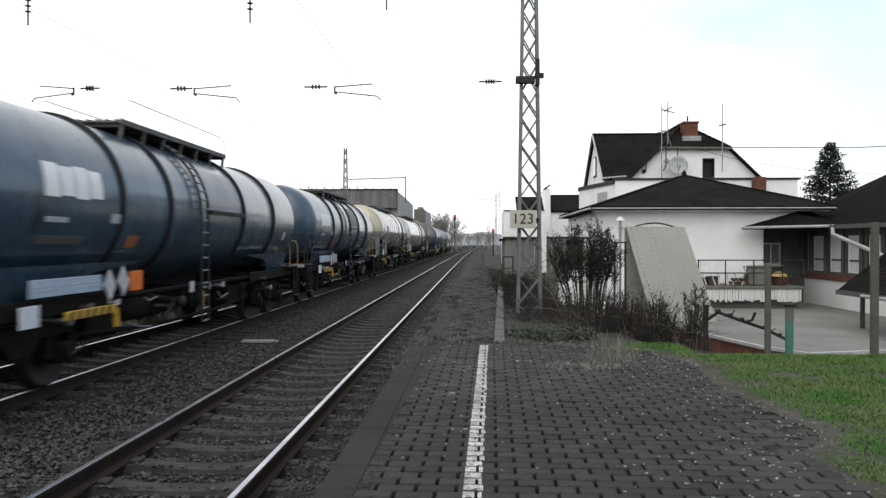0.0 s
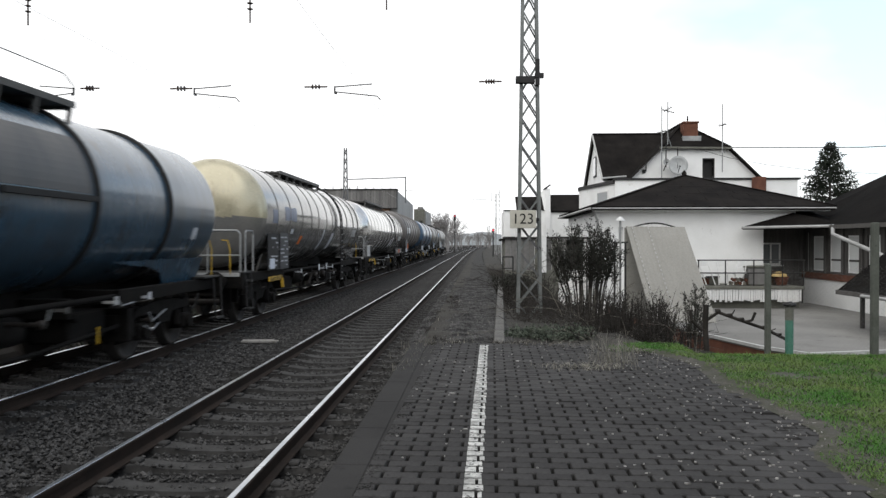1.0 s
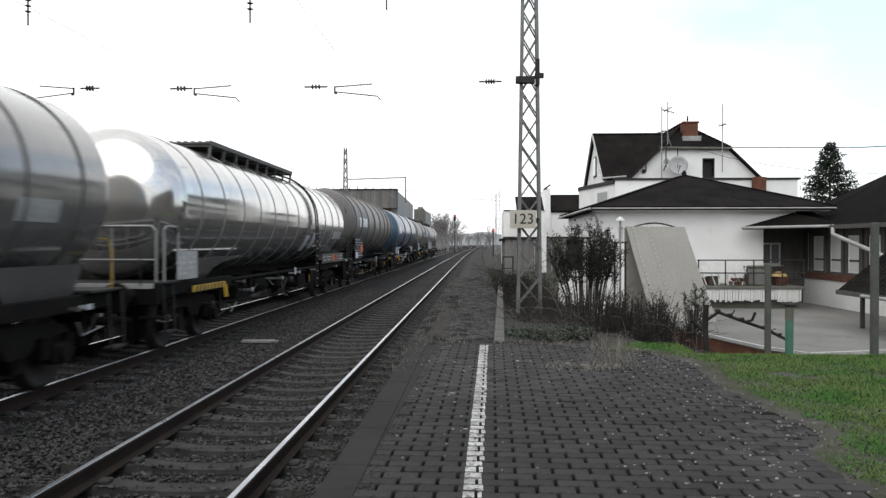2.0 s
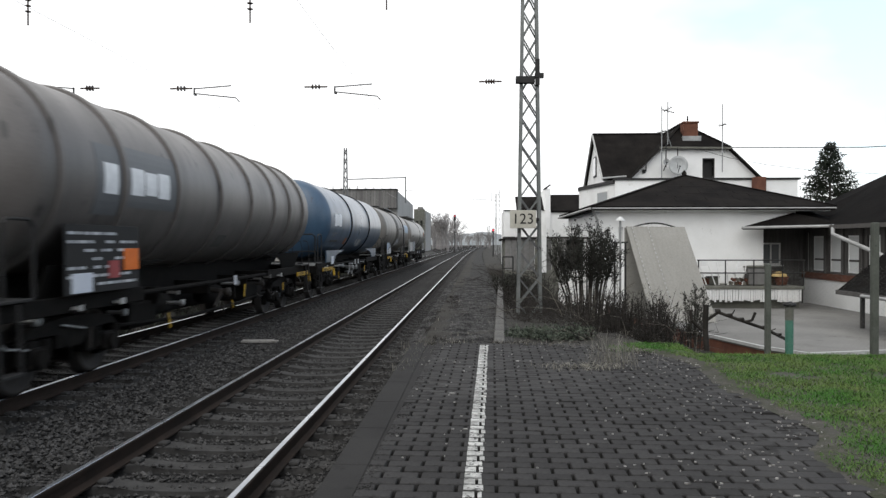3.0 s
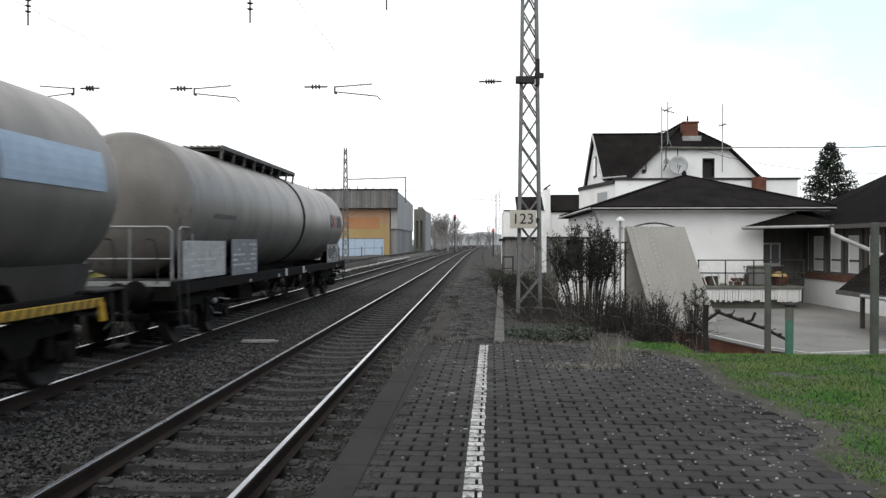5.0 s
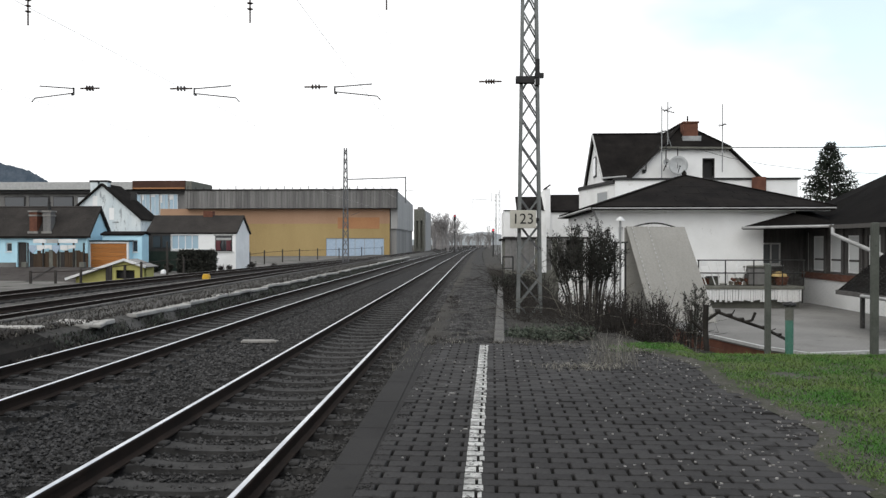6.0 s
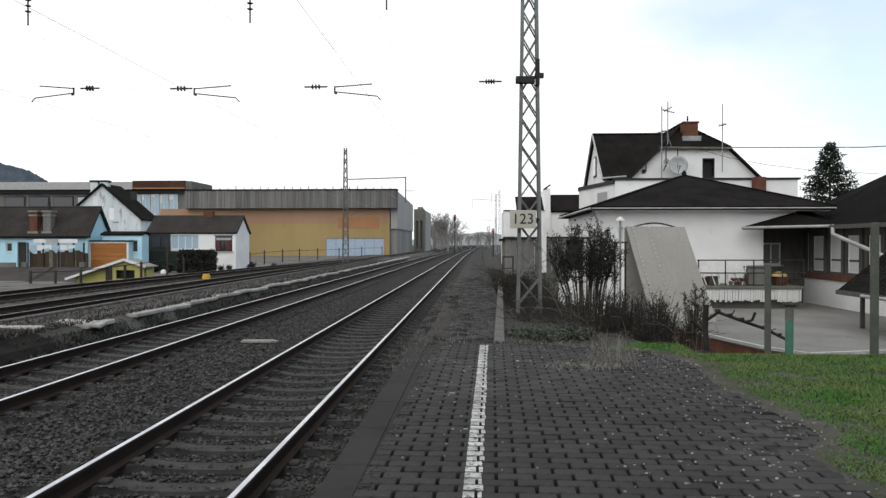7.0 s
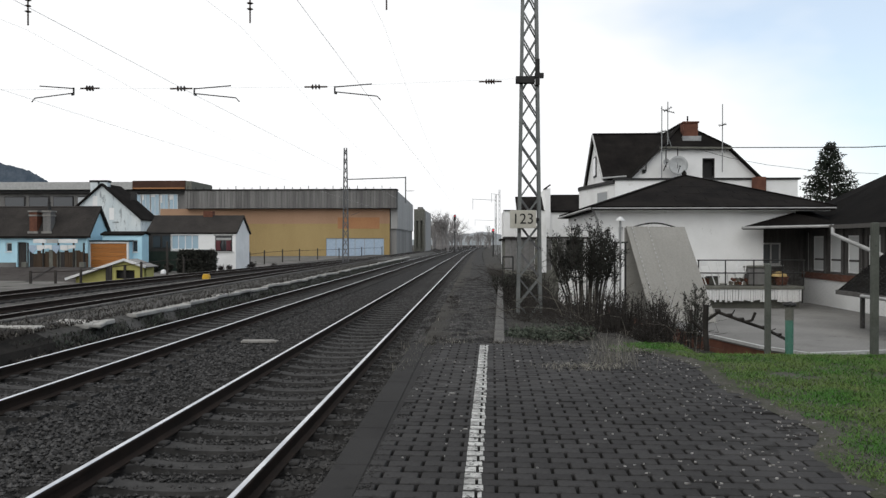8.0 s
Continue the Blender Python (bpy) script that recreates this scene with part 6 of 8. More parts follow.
def build_catenary():
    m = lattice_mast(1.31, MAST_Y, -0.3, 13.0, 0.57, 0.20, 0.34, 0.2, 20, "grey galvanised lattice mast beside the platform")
    part("foundation", box(-0.55, 0.55, -0.4, 0.4, -0.5, 0.12, 0.03), PALE_CONCRETE, m, "concrete foundation")
    clamp = Shape().box(-0.35, 0.12, -0.28, -0.12, 6.15, 6.32, 0.01)
    clamp.box(0.12, 0.34, -0.26, -0.14, 6.28, 6.4, 0.01)
    clamp.box(0.14, 0.24, -0.25, -0.15, 6.1, 6.75, 0.01)
    part("clamp", clamp, DARK_STEEL, m, "dark clamp bracket")
    sg = thing("number_board", (1.13, MAST_Y - 0.42, 2.48), "cream kilometre board with dark figures on the mast", "sign")
    part("board", box(-0.32, 0.32, -0.012, 0.012, -0.22, 0.22, 0.008), SIGN_CREAM, sg)
    part("bracket", box(-0.3, 0.4, 0.012, 0.3, -0.03, 0.03, 0.005), DARK_STEEL, sg)
    cu = bpy.data.curves.new("figures", "FONT")
    cu.body, cu.size, cu.align_x, cu.align_y, cu.extrude = "123", 0.36, "CENTER", "CENTER", 0.003
    tx = new("figures", cu)
    me = bpy.data.meshes.new_from_object(tx)
    bpy.data.objects.remove(tx)
    part("figures", me, BLACK, sg, "dark figures 123").matrix_basis = pose(0, -0.016, 0, 90, 0, 0)
    # cross-span with steady arms over each track
    sp = thing("cross_span", (0, MAST_Y, 0), "thin cross-span wires with insulators and steady arms", "catenary")
    part("span_wire", Shape().pipe([(1.15, 0, 6.02), (-4, 0, 5.86), (-14, 0, 5.86), (-22, 0, 6.0)], 0.002, 5), WIRE, sp)
    part("span_wire", Shape().pipe([(1.2, 0, 11.6), (-4, 0, 8.9), (-10, 0, 8.6), (-16, 0, 9.6), (-22, 0, 11.6)], 0.003, 5), WIRE, sp)
    for x0, x1, z in ((0.05, 0.62, 5.95), (-4.37, -3.79, 5.86), (-7.85, -7.27, 5.85), (-10.2, -9.7, 5.88)):
        insulator(sp, (x0, 0, z), (x1, 0, z), 3 if x0 < 0 else 4)
    for x, z, dx, flip in ((-3.6, 5.85, 1.0, 1), (-7.22, 5.84, 1.0, 1), (-10.38, 5.88, -0.95, -1)):
        a = Shape().pipe([(x, 0, z + 0.02), (x, 0, z - 0.16), (x + 0.06 * flip, 0, z - 0.16)], 0.022, 6)
        a.pipe([(x, 0, z), (x + 0.95 * dx, 0, z + 0.07)], 0.014, 6)
        a.pipe([(x, 0, z - 0.12), (x + 1.08 * dx, 0, z - 0.24), (x + 1.17 * dx, 0, z - 0.34)], 0.014, 6)
        part("steady_arm", a, DARK_STEEL, sp, "bent tubular steady arm")
    for x, z in ((-2.28, 7.78), (-5.77, 7.5), (-11.58, 7.52)):
        insulator(sp, (x, 0, z + 1.0), (x, 0, z), 3, 0.085)
    # contact and messenger wires of the three electrified tracks
    for x, xm in ((-2.72, -2.35), (-7.0, -6.0), (-11.4, -11.6)):
        wv = thing("overhead_line", (0, 0, 0), "thin copper overhead contact line", "overhead wire", "overhead lines")
        ys = [-40, MAST_Y, 72, 130, 190, 260, 400]
        xs = [x + (0.5 if k % 2 == 0 else 0) + bend(y) for k, y in enumerate(ys)]
        xs[0] = x
        part("contact_wire", Shape().pipe([(a, b, 5.58) for a, b in zip(xs, ys)], 0.0036, 5), WIRE, wv)
        pts = []
        for k in range(len(ys) - 1):
            for j in range(6):
                t = j / 6
                pts.append((xm + bend(ys[k] + (ys[k + 1] - ys[k]) * t), ys[k] + (ys[k + 1] - ys[k]) * t, 7.4 - 3.2 * t * (1 - t)))
        part("messenger_wire", Shape().pipe(pts, 0.0022, 5), WIRE, wv)
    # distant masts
    m2 = lattice_mast(-12.95, 72, -0.3, 11.25, 0.58, 0.24, 0.34, 0.2, 13, "dark grey lattice mast with a long bracket arm", DARK_AND_SHADE_GALV)
    arm = Shape().tube((0.2, 0, 8.45), (6.0, 0, 8.62), 0.05, seg=8)
    arm.tube((5.95, 0, 8.7), (5.95, 0, 6.1), 0.06, seg=8)
    arm.tube((0.3, 0, 7.3), (1.4, 0, 7.25), 0.03, seg=6)
    part("bracket_arm", arm, DARK_AND_SHADE_GALV, m2, "long horizontal steel arm")
    insulator(m2, (5.95, 0, 7.3), (6.8, 0, 7.3), 3, 0.06)
    insulator(m2, (0.5, 0, 4.9), (1.4, 0, 5.2), 3, 0.06)
    for x, y, zt, a in ((3.3, 128, 10.6, -4.0), (4.6, 150, 13.0, -1.6), (5.5, 210, 9.5, -6.0)):
        f = thing("far_mast", (x, y, -0.3), "distant slim catenary mast with bracket arm", "catenary mast", "distant masts")
        for sx in (-0.17, 0.17):
            part("leg", Shape().tube((sx, 0, 0), (sx * 0.7, 0, zt), 0.05, seg=6), GALV, f)
        br = Shape()
        for k in range(14):
            br.bar((-0.17 if k % 2 else 0.17, 0, zt * k / 14), (0.17 if k % 2 else -0.17, 0, zt * (k + 1) / 14), 0.04, 0.04, (0, 1, 0))
        part("bracing", br, GALV, f)
        part("arm", Shape().tube((0, 0, zt - 1), (a, 0, zt - 0.8), 0.04, seg=6).tube((a, 0, zt - 0.7), (a, 0, zt - 2.6), 0.04, seg=6), GALV, f)
    for x, y, z in ((-4.5, 150, 7.2), (2.3, 104, 3.8)):
        s = thing("light_signal", (x, y, -0.3), "railway colour-light signal showing red", "signal", "signals")
        part("post", Shape().tube((0, 0, 0), (0, 0, z), 0.09, seg=8), DARK_STEEL, s)
        part("head", box(-0.26, 0.26, -0.1, 0.15, z - 0.35, z + 0.75, 0.05) if x < 0 else box(-0.17, 0.17, -0.1, 0.15, z - 0.2, z + 0.4, 0.05), BLACK, s)
        part("lamp", Shape().revolve([(-0.13, 0.01), (-0.13, 0.085), (-0.1, 0.095)], (0, 0, z + 0.45 if x < 0 else z + 0.15), "y", 16), RED_LAMP, s, "lit red lamp")


def build_trackside():
    b = thing("cable_lid", (-4.6, 15.3, -0.2), "pale concrete trough lid lying in the ballast", "slab")
    part("slab", box(-0.35, 0.3, -0.13, 0.13, 0, 0.05, 0.01, m=pose(0, 0, 0, 0, 0, 5)), PALE_CONCRETE, b)
    part("end", box(0.28, 0.4, -0.1, 0.12, 0, 0.04, 0.01), PALE_CONCRETE, b)
    y = thing("yellow_box", (-15.9, 42.5, -0.25), "small yellow trackside box", "box")
    part("body", box(-0.2, 0.2, -0.16, 0.16, 0, 0.24, 0.025), SAFETY_YELLOW, y)
    part("lid", box(-0.14, 0.14, -0.17, 0.17, 0.24, 0.31, 0.02), SAFETY_YELLOW, y)
    # post-and-rail fence before the warehouse
    f = thing("siding_fence", (0, 0, 0), "low rusty post-and-rail fence beyond the sidings", "fence")
    line = [(-25.59, 41.0, -0.6), (-24.24, 41.2, -0.57), (-22.8, 41.3, -0.51), (-21.08, 41.4, -0.31), (-19.29, 41.4, -0.08), (-19.74, 46.0, -0.01), (-21.11, 52.0, -0.14), (-22.11, 60.0, -0.21), (-22.49, 66.0, -0.11), (-21.91, 70.0, -0.01), (-21.65, 74.0, 0.11), (-21.12, 79.0, 0.18), (-20.72, 85.0, 0.18), (-20.11, 92.0, 0.18), (-19.08, 101.0, 0.17), (-17.66, 112.0, 0.25), (-15.82, 122.0, 0.29)]
    for k, (x, y, z) in enumerate(line):
        part("post", box(-0.06, 0.06, -0.05, 0.05, -0.4, 0.9 if k < 5 else 1.02 if k > 5 else 2.0, 0.012), POST_DARK, f).location = (x, y, z)
    for (a, b, c), (d, e, g) in zip(line, line[1:]):
        part("rail", Shape().tube((a, b, c + 0.8), (d, e, g + 0.8), 0.022, seg=6), RAIL_SIDE, f)
    for x, y, r, m, lb in ((-23.9, 55.0, 0.22, FRAME_WHITE, "white upturned bucket beside the fence"), (-26.0, 56.0, 0.3, DARK_STEEL, "dark barrel beside the cottage")):
        c = thing("bucket", (x, y, -0.6), lb, "bucket")
        part("body", Shape().revolve([(0, r), (1.6 * r, 0.85 * r), (2.0 * r, 0.5 * r), (2.1 * r, 0.01)], (0, 0, 0), "z", 14), m, c)
        part("band", Shape().revolve([(0.3 * r, 1.03 * r), (0.42 * r, 1.02 * r)], (0, 0, 0), "z", 14), GALV, c)
    for x, yy, r in ((-24.2, 56.6, 0.4), (-25.4, 57, 0.45)):
        shrub("hedge", x, yy, -0.7, 0.9, r, 2600, LEAF, TWIG, "dark clipped evergreen hedge bush", 300 + int(-10 * x), 0.11, 26, 0.0)
    clipped_hedge(-23.2, -20.5, 56.0, 56.9, -0.7, 1.22)
    for x, yy, r in ((-20.2, 57.2, 0.3), (-19.6, 57.4, 0.25), (-26.6, 53.5, 0.4), (-18.9, 60.5, 0.35), (-17.6, 63.0, 0.3), (-20.4, 66.0, 0.4)):
        shrub("weed_clump", x, yy, -0.65, 0.75, r, 500, TWIG, STEM, "dry brown weed clump beside the fence", 700 + int(-10 * x), 0.09, 18, 0.0, "weeds")


def clipped_hedge(x0, x1, y0, y1, z0, z1):
    """A trimmed block hedge: upright stems and small leaves that fill a rounded block, densest at its skin."""
    rng = np.random.default_rng(911)
    hd = thing("hedge", ((x0 + x1) / 2, (y0 + y1) / 2, z0), "dark evergreen hedge clipped to a block", "hedge")
    hx, hy, hz = (x1 - x0) / 2, (y1 - y0) / 2, z1 - z0
    s = Shape()
    for _ in range(30):
        x, y = rng.uniform(-hx, hx) * 0.85, rng.uniform(-hy, hy) * 0.7
        s.tube((x, y, 0), (x + rng.normal(0, 0.15), y + rng.normal(0, 0.1), 0.85 * hz), 0.025, 0.01, seg=5, cap=False)
    part("branchwork", s, TWIG, hd)
    n = 15000
    p = rng.uniform(-1, 1, (n, 3))
    face = rng.integers(0, 3, n)
    p[np.arange(n), face] = np.sign(p[np.arange(n), face]) * (1 - 0.18 * rng.random(n))
    p = p / np.maximum(1.0, (np.abs(p) ** 8).sum(1) ** 0.125 / 1.02)[:, None]
    p = p * (hx, hy, hz / 2) + (0, 0, hz / 2) + rng.normal(0, 0.05, (n, 3))
    d = rng.normal(size=(n, 3))
    d /= np.linalg.norm(d, axis=1)[:, None]
    u = np.cross(d, rng.normal(size=(n, 3)))
    u /= np.linalg.norm(u, axis=1)[:, None]
    sz = 0.17 * rng.uniform(0.6, 1.4, (n, 1))
    v = np.stack([p, p + sz * (0.5 * d + 0.35 * u), p + sz * d, p + sz * (0.5 * d - 0.35 * u)], 1).reshape(-1, 3)
    part("foliage", cloud_mesh("foliage", v, np.arange(4 * n).reshape(-1, 4), LEAF), LEAF, hd)


def shrub(name, x, y, z, height, radius, leaves, leaf_mat, twig_mat, label, seed, leaf=0.05, stems=14, bare=0.25, category="shrub"):
    """A bush: forked stems with small leaf blades gathered round their upper ends."""
    rng = np.random.default_rng(seed)
    b = thing(name, (x, y, z), label, category)
    s, tips = Shape(), []
    for _ in range(stems):
        a, sp = rng.uniform(0, 6.28), rng.uniform(0.1, 1.0) * radius
        foot = Vector((rng.normal(0, 0.12 * radius), rng.normal(0, 0.12 * radius), 0))
        knee = foot + Vector((0.45 * sp * math.cos(a), 0.45 * sp * math.sin(a), height * rng.uniform(0.35, 0.5)))
        tip = Vector((sp * math.cos(a), sp * math.sin(a), height * rng.uniform(0.7, 1.0)))
        r = 0.018 * max(0.6, height / 2)
        s.tube(foot, knee, r, 0.75 * r, seg=5, cap=False)
        s.tube(knee, tip, 0.75 * r, 0.3 * r, seg=5, cap=False)
        for _ in range(4):
            q = knee.lerp(tip, rng.uniform(0, 0.9))
            e = q + Vector((rng.normal(0, 0.25 * radius), rng.normal(0, 0.25 * radius), height * rng.uniform(0.08, 0.3)))
            s.tube(q, e, 0.4 * r, 0.15 * r, seg=4, cap=False)
            tips.append((q, e))
        tips.append((knee, tip))
    part("branchwork", s, twig_mat, b)
    v, f = [], []
    for _ in range(leaves):
        q, e = tips[rng.integers(len(tips))]
        t = bare + (1 - bare) * rng.random()
        p = np.array(q.lerp(e, t)) + rng.normal(0, 0.09 * radius, 3)
        d = rng.normal(size=3)
        d /= np.linalg.norm(d)
        u = np.cross(d, rng.normal(size=3))
        u /= np.linalg.norm(u)
        k, sz = len(v), leaf * rng.uniform(0.6, 1.4)
        v += [p, p + sz * (0.5 * d + 0.35 * u), p + sz * d, p + sz * (0.5 * d - 0.35 * u)]
        f.append((k, k + 1, k + 2, k + 3))
    if v:
        part("foliage", cloud_mesh("foliage", v, f, leaf_mat), leaf_mat, b)
    return b


def plume_bush(name, x, y, z, height, foot_r, top_r, stems, twigs, leaves, label, seed, leaf=0.05, clear=0.38, leaf_mat=None, stem_mats=None):
    """Upright stems that fan out, each with its own plume of short rising twigs and narrow leaves."""
    rng = np.random.default_rng(seed)
    b = thing(name, (x, y, z), label, "shrub")
    wood, pale, v, f = Shape(), Shape(), [], []
    for i in range(stems):
        a, k = rng.uniform(0, 6.28), math.sqrt(rng.random())
        foot = Vector((foot_r * k * math.cos(a), foot_r * k * math.sin(a), 0))
        top = Vector((top_r * k * math.cos(a) + rng.normal(0, 0.08), top_r * k * math.sin(a) + rng.normal(0, 0.08), height * (1.0 - 0.22 * k * k) * rng.uniform(0.8, 1.0)))
        mid = foot.lerp(top, 0.45) - Vector((0.2 * (top - foot).x, 0.2 * (top - foot).y, 0))
        r = 0.012 * rng.uniform(0.8, 1.6)
        s = pale if i % 3 == 0 else wood
        s.tube(foot, mid, r, 0.8 * r, seg=5, cap=False)
        wood.tube(mid, top, 0.8 * r, 0.3 * r, seg=5, cap=False)
        for _ in range(twigs):
            t = clear + (1 - clear) * rng.random()
            q = foot.lerp(mid, t / 0.45) if t < 0.45 else mid.lerp(top, (t - 0.45) / 0.55)
            out = Vector((rng.normal(0, 0.5), rng.normal(0, 0.5), rng.uniform(0.5, 1.3))).normalized() * rng.uniform(0.1, 0.34)
            wood.tube(q, q + out, 0.3 * r, 0.12 * r, seg=3, cap=False)
            for _ in range(leaves):
                p = np.array(q + out * rng.uniform(0.15, 1.05)) + rng.normal(0, 0.018, 3)
                d = np.array(out.normalized()) + rng.normal(0, 0.55, 3)
                d /= np.linalg.norm(d)
                u = np.cross(d, rng.normal(size=3))
                u /= np.linalg.norm(u)
                n, sz = len(v), leaf * rng.uniform(0.6, 1.5)
                v += [p, p + sz * (0.5 * d + 0.22 * u), p + sz * d, p + sz * (0.5 * d - 0.22 * u)]
                f.append((n, n + 1, n + 2, n + 3))
    part("branchwork", wood, TWIG, b)
    part("bare_stem", pale, STEM, b, "pale bare lower stems")
    part("foliage", cloud_mesh("foliage", v, f, leaf_mat or LEAF), leaf_mat or LEAF, b)
    return b


def bramble(name, x0, x1, y0, y1, z, height, canes, material, label, seed, thick=0.007):
    """Arching tangled canes."""
    rng = np.random.default_rng(seed)
    s = Shape()
    for _ in range(canes):
        p = Vector((rng.uniform(x0, x1), rng.uniform(y0, y1), z(0) if callable(z) else z))
        d = Vector((rng.normal(0, 0.5), rng.normal(0, 0.35), rng.uniform(0.5, 1.4)))
        h = height * rng.uniform(0.4, 1.1)
        r = thick * rng.uniform(0.6, 1.5)
        for _ in range(4):
            q = p + d * h * 0.28
            s.tube(p, q, r, r * 0.8, seg=4, cap=False)
            if rng.random() < 0.6:
                e = q + Vector((rng.normal(0, 0.3), rng.normal(0, 0.2), rng.normal(0.1, 0.2))) * h * 0.5
                s.tube(q, e, r * 0.6, r * 0.3, seg=4, cap=False)
            p, r = q, r * 0.8
            d = d + Vector((rng.normal(0, 0.4), rng.normal(0, 0.3), -rng.uniform(0.1, 0.7)))
    ob = solid(name, s, material, label, "bramble")
    return tagged(ob, kind="stuff")


def spruce(x, y, z, h, r, seed, label):
    rng = np.random.default_rng(seed)
    t = thing("spruce_tree", (x, y, z), label, "tree")
    part("trunk", Shape().tube((0, 0, 0), (0, 0, h), 0.2, 0.02, seg=8), TWIG, t)
    v, f, s = [], [], Shape()
    for k in range(240):
        u = (k + rng.random()) / 240
        zz = h * (0.12 + 0.87 * u)
        reach = r * (1 - u) ** 0.8 * rng.uniform(0.65, 1.12) + 0.1
        a = rng.uniform(0, 6.28)
        d = np.array([math.cos(a), math.sin(a), -0.12])
        e = np.array([0, 0, zz]) + d * reach + np.array([0, 0, 0.25 * reach * (0.3 + u)])
        s.tube((0, 0, zz), e, 0.03, 0.008, seg=4, cap=False)
        for _ in range(int(34 * reach) + 8):
            p = np.array([0, 0, zz]) + (e - np.array([0, 0, zz])) * rng.uniform(0.15, 1.0) + rng.normal(0, 0.06, 3)
            g = d * 0.5 + rng.normal(0, 0.6, 3) + np.array([0, 0, -0.4])
            g /= np.linalg.norm(g)
            w = np.cross(g, rng.normal(size=3))
            w /= np.linalg.norm(w)
            n, sz = len(v), rng.uniform(0.14, 0.34)
            v += [p - 0.1 * sz * w, p + g * sz * 0.5 + 0.16 * sz * w, p + g * sz, p + g * sz * 0.5 - 0.16 * sz * w]
            f.append((n, n + 1, n + 2, n + 3))
    tagged(part("branchwork", s, TWIG, t), kind="stuff")
    part("crown", cloud_mesh("crown", v, f, SPRUCE), SPRUCE, t)


def bare_tree(x, y, h, seed, material=None):
    rng = np.random.default_rng(seed)
    t = thing("bare_tree", (x, y, -0.6), "leafless grey tree in the distance", "tree", "bare trees along the line")
    s = Shape()

    def grow(p, d, length, r, depth):
        q = p + d * length
        s.tube(p, q, r, r * 0.7, seg=4 if depth > 1 else 6, cap=False)
        if depth == 5:
            return
        for _ in range(3 if depth < 4 else 2):
            e = (d + Vector(rng.normal(0, 0.42, 3)) + Vector((0, 0, 0.15))).normalized()
            grow(p + d * length * rng.uniform(0.6, 1.0), e, length * rng.uniform(0.6, 0.82), r * 0.6, depth + 1)
    grow(Vector((0, 0, 0)), Vector((0, 0, 1)), h * 0.3, h * 0.018, 0)
    part("branchwork", s, material or BARE, t)


def build_plants():
    plume_bush("evergreen_bush", 2.5, 16.9, -0.1, 2.42, 0.42, 0.88, 54, 22, 12, "tall leggy evergreen bush with bare lower stems", 61, 0.044, 0.58)
    bramble("bare_stems", 2.0, 3.1, 16.2, 17.0, -0.1, 1.5, 34, STEM, "upright bare grey stems under the bush", 63, 0.010)
    for x, y, h, r in ((2.35, 14.6, 0.95, 0.42), (2.8, 14.2, 1.05, 0.45), (3.25, 14.5, 1.1, 0.42), (3.6, 14.9, 0.95, 0.35), (2.6, 15.3, 1.15, 0.4), (3.3, 13.5, 0.7, 0.4)):
        plume_bush("thicket_bush", x, y, -0.25, h + 0.15, r, r + 0.12, 26, 8, 3, "dense dark low bush in the thicket", 400 + int(100 * x), 0.042, 0.2, TWIG)
    bramble("bramble_thicket", 1.9, 3.7, 12.6, 15.6, -0.2, 0.95, 480, TWIG, "dark tangled leafless bramble thicket", 64, 0.008)
    bramble("pale_brambles", 1.5, 3.8, 12.2, 15.0, -0.15, 0.8, 80, STEM, "pale dry bramble canes", 65, 0.006)
    bramble("mast_brambles", 0.7, 2.3, 15.4, 20.5, 0.0, 0.8, 420, TWIG, "dark brambles round the mast foot", 66, 0.008)
    bramble("path_scrub", 0.9, 2.7, 21, 36, -0.1, 1.3, 420, TWIG, "dark scrub along the path", 67, 0.012)
    for x, y, r in ((0.85, 12.9, 0.4), (1.25, 12.8, 0.45), (1.65, 12.9, 0.42), (1.1, 13.6, 0.5), (1.75, 13.7, 0.45)):
        shrub("ivy_patch", x, y, 0.05, 0.3, r, 900, IVY, TWIG, "low grey-green ivy ground cover", 68 + int(10 * x), 0.045, 26, 0.0, "ground cover")
    plume_bush("path_bush", 1.25, 27.5, -0.2, 0.95, 0.55, 0.75, 40, 8, 6, "dark low scrub bush beside the path", 69, 0.08, 0.1)
    plume_bush("path_bush", 1.75, 24.5, -0.2, 1.0, 0.4, 0.55, 30, 8, 6, "dark low scrub bush beside the path", 72, 0.07, 0.1)
    plume_bush("yard_bush", 4.55, 15.6, -0.5, 1.5, 0.12, 0.28, 14, 10, 9, "small dark upright bush beside the yard", 70, 0.05, 0.25)
    spruce(25.8, 55, -0.6, 9.9, 3.9, 80, "dark spruce tree behind the houses")
    rng = random.Random(9)
    for k in range(84):
        y = rng.uniform(200, 300) if k < 34 else rng.uniform(260, 460)
        u = rng.uniform(-78, -34) if k < 34 else rng.uniform(-60, 26)
        bare_tree(u * y / 1300, y, rng.uniform(10.5, 16.5) if k < 34 else rng.uniform(7.5, 11.5), 500 + k)
    # fallen branch at the yard's edge
    b = thing("fallen_branch", (0, 0, 0), "dark forked broken branch leaning at the yard", "branch")
    s = Shape()
    for x, z, r in ((3.62, 0.86, 0.04), (3.8, 0.8, 0.032), (3.97, 0.735, 0.036), (4.3, 0.62, 0.03), (4.52, 0.51, 0.026)):
        s.tube((x - 0.04, 11.2, z + 0.012), (x + 0.03, 11.19, z + 0.03), r, 0.6 * r, seg=7)
    s.tube((3.8, 11.2, 0.79), (3.86, 11.18, 0.9), 0.012, 0.007, seg=5).tube((4.38, 11.2, 0.58), (4.46, 11.18, 0.62), 0.012, 0.006, seg=5)
    s.pipe([(3.42, 11.1, 0.3), (3.40, 11.1, 0.62), (3.41, 11.1, 0.98)], 0.042, 7)
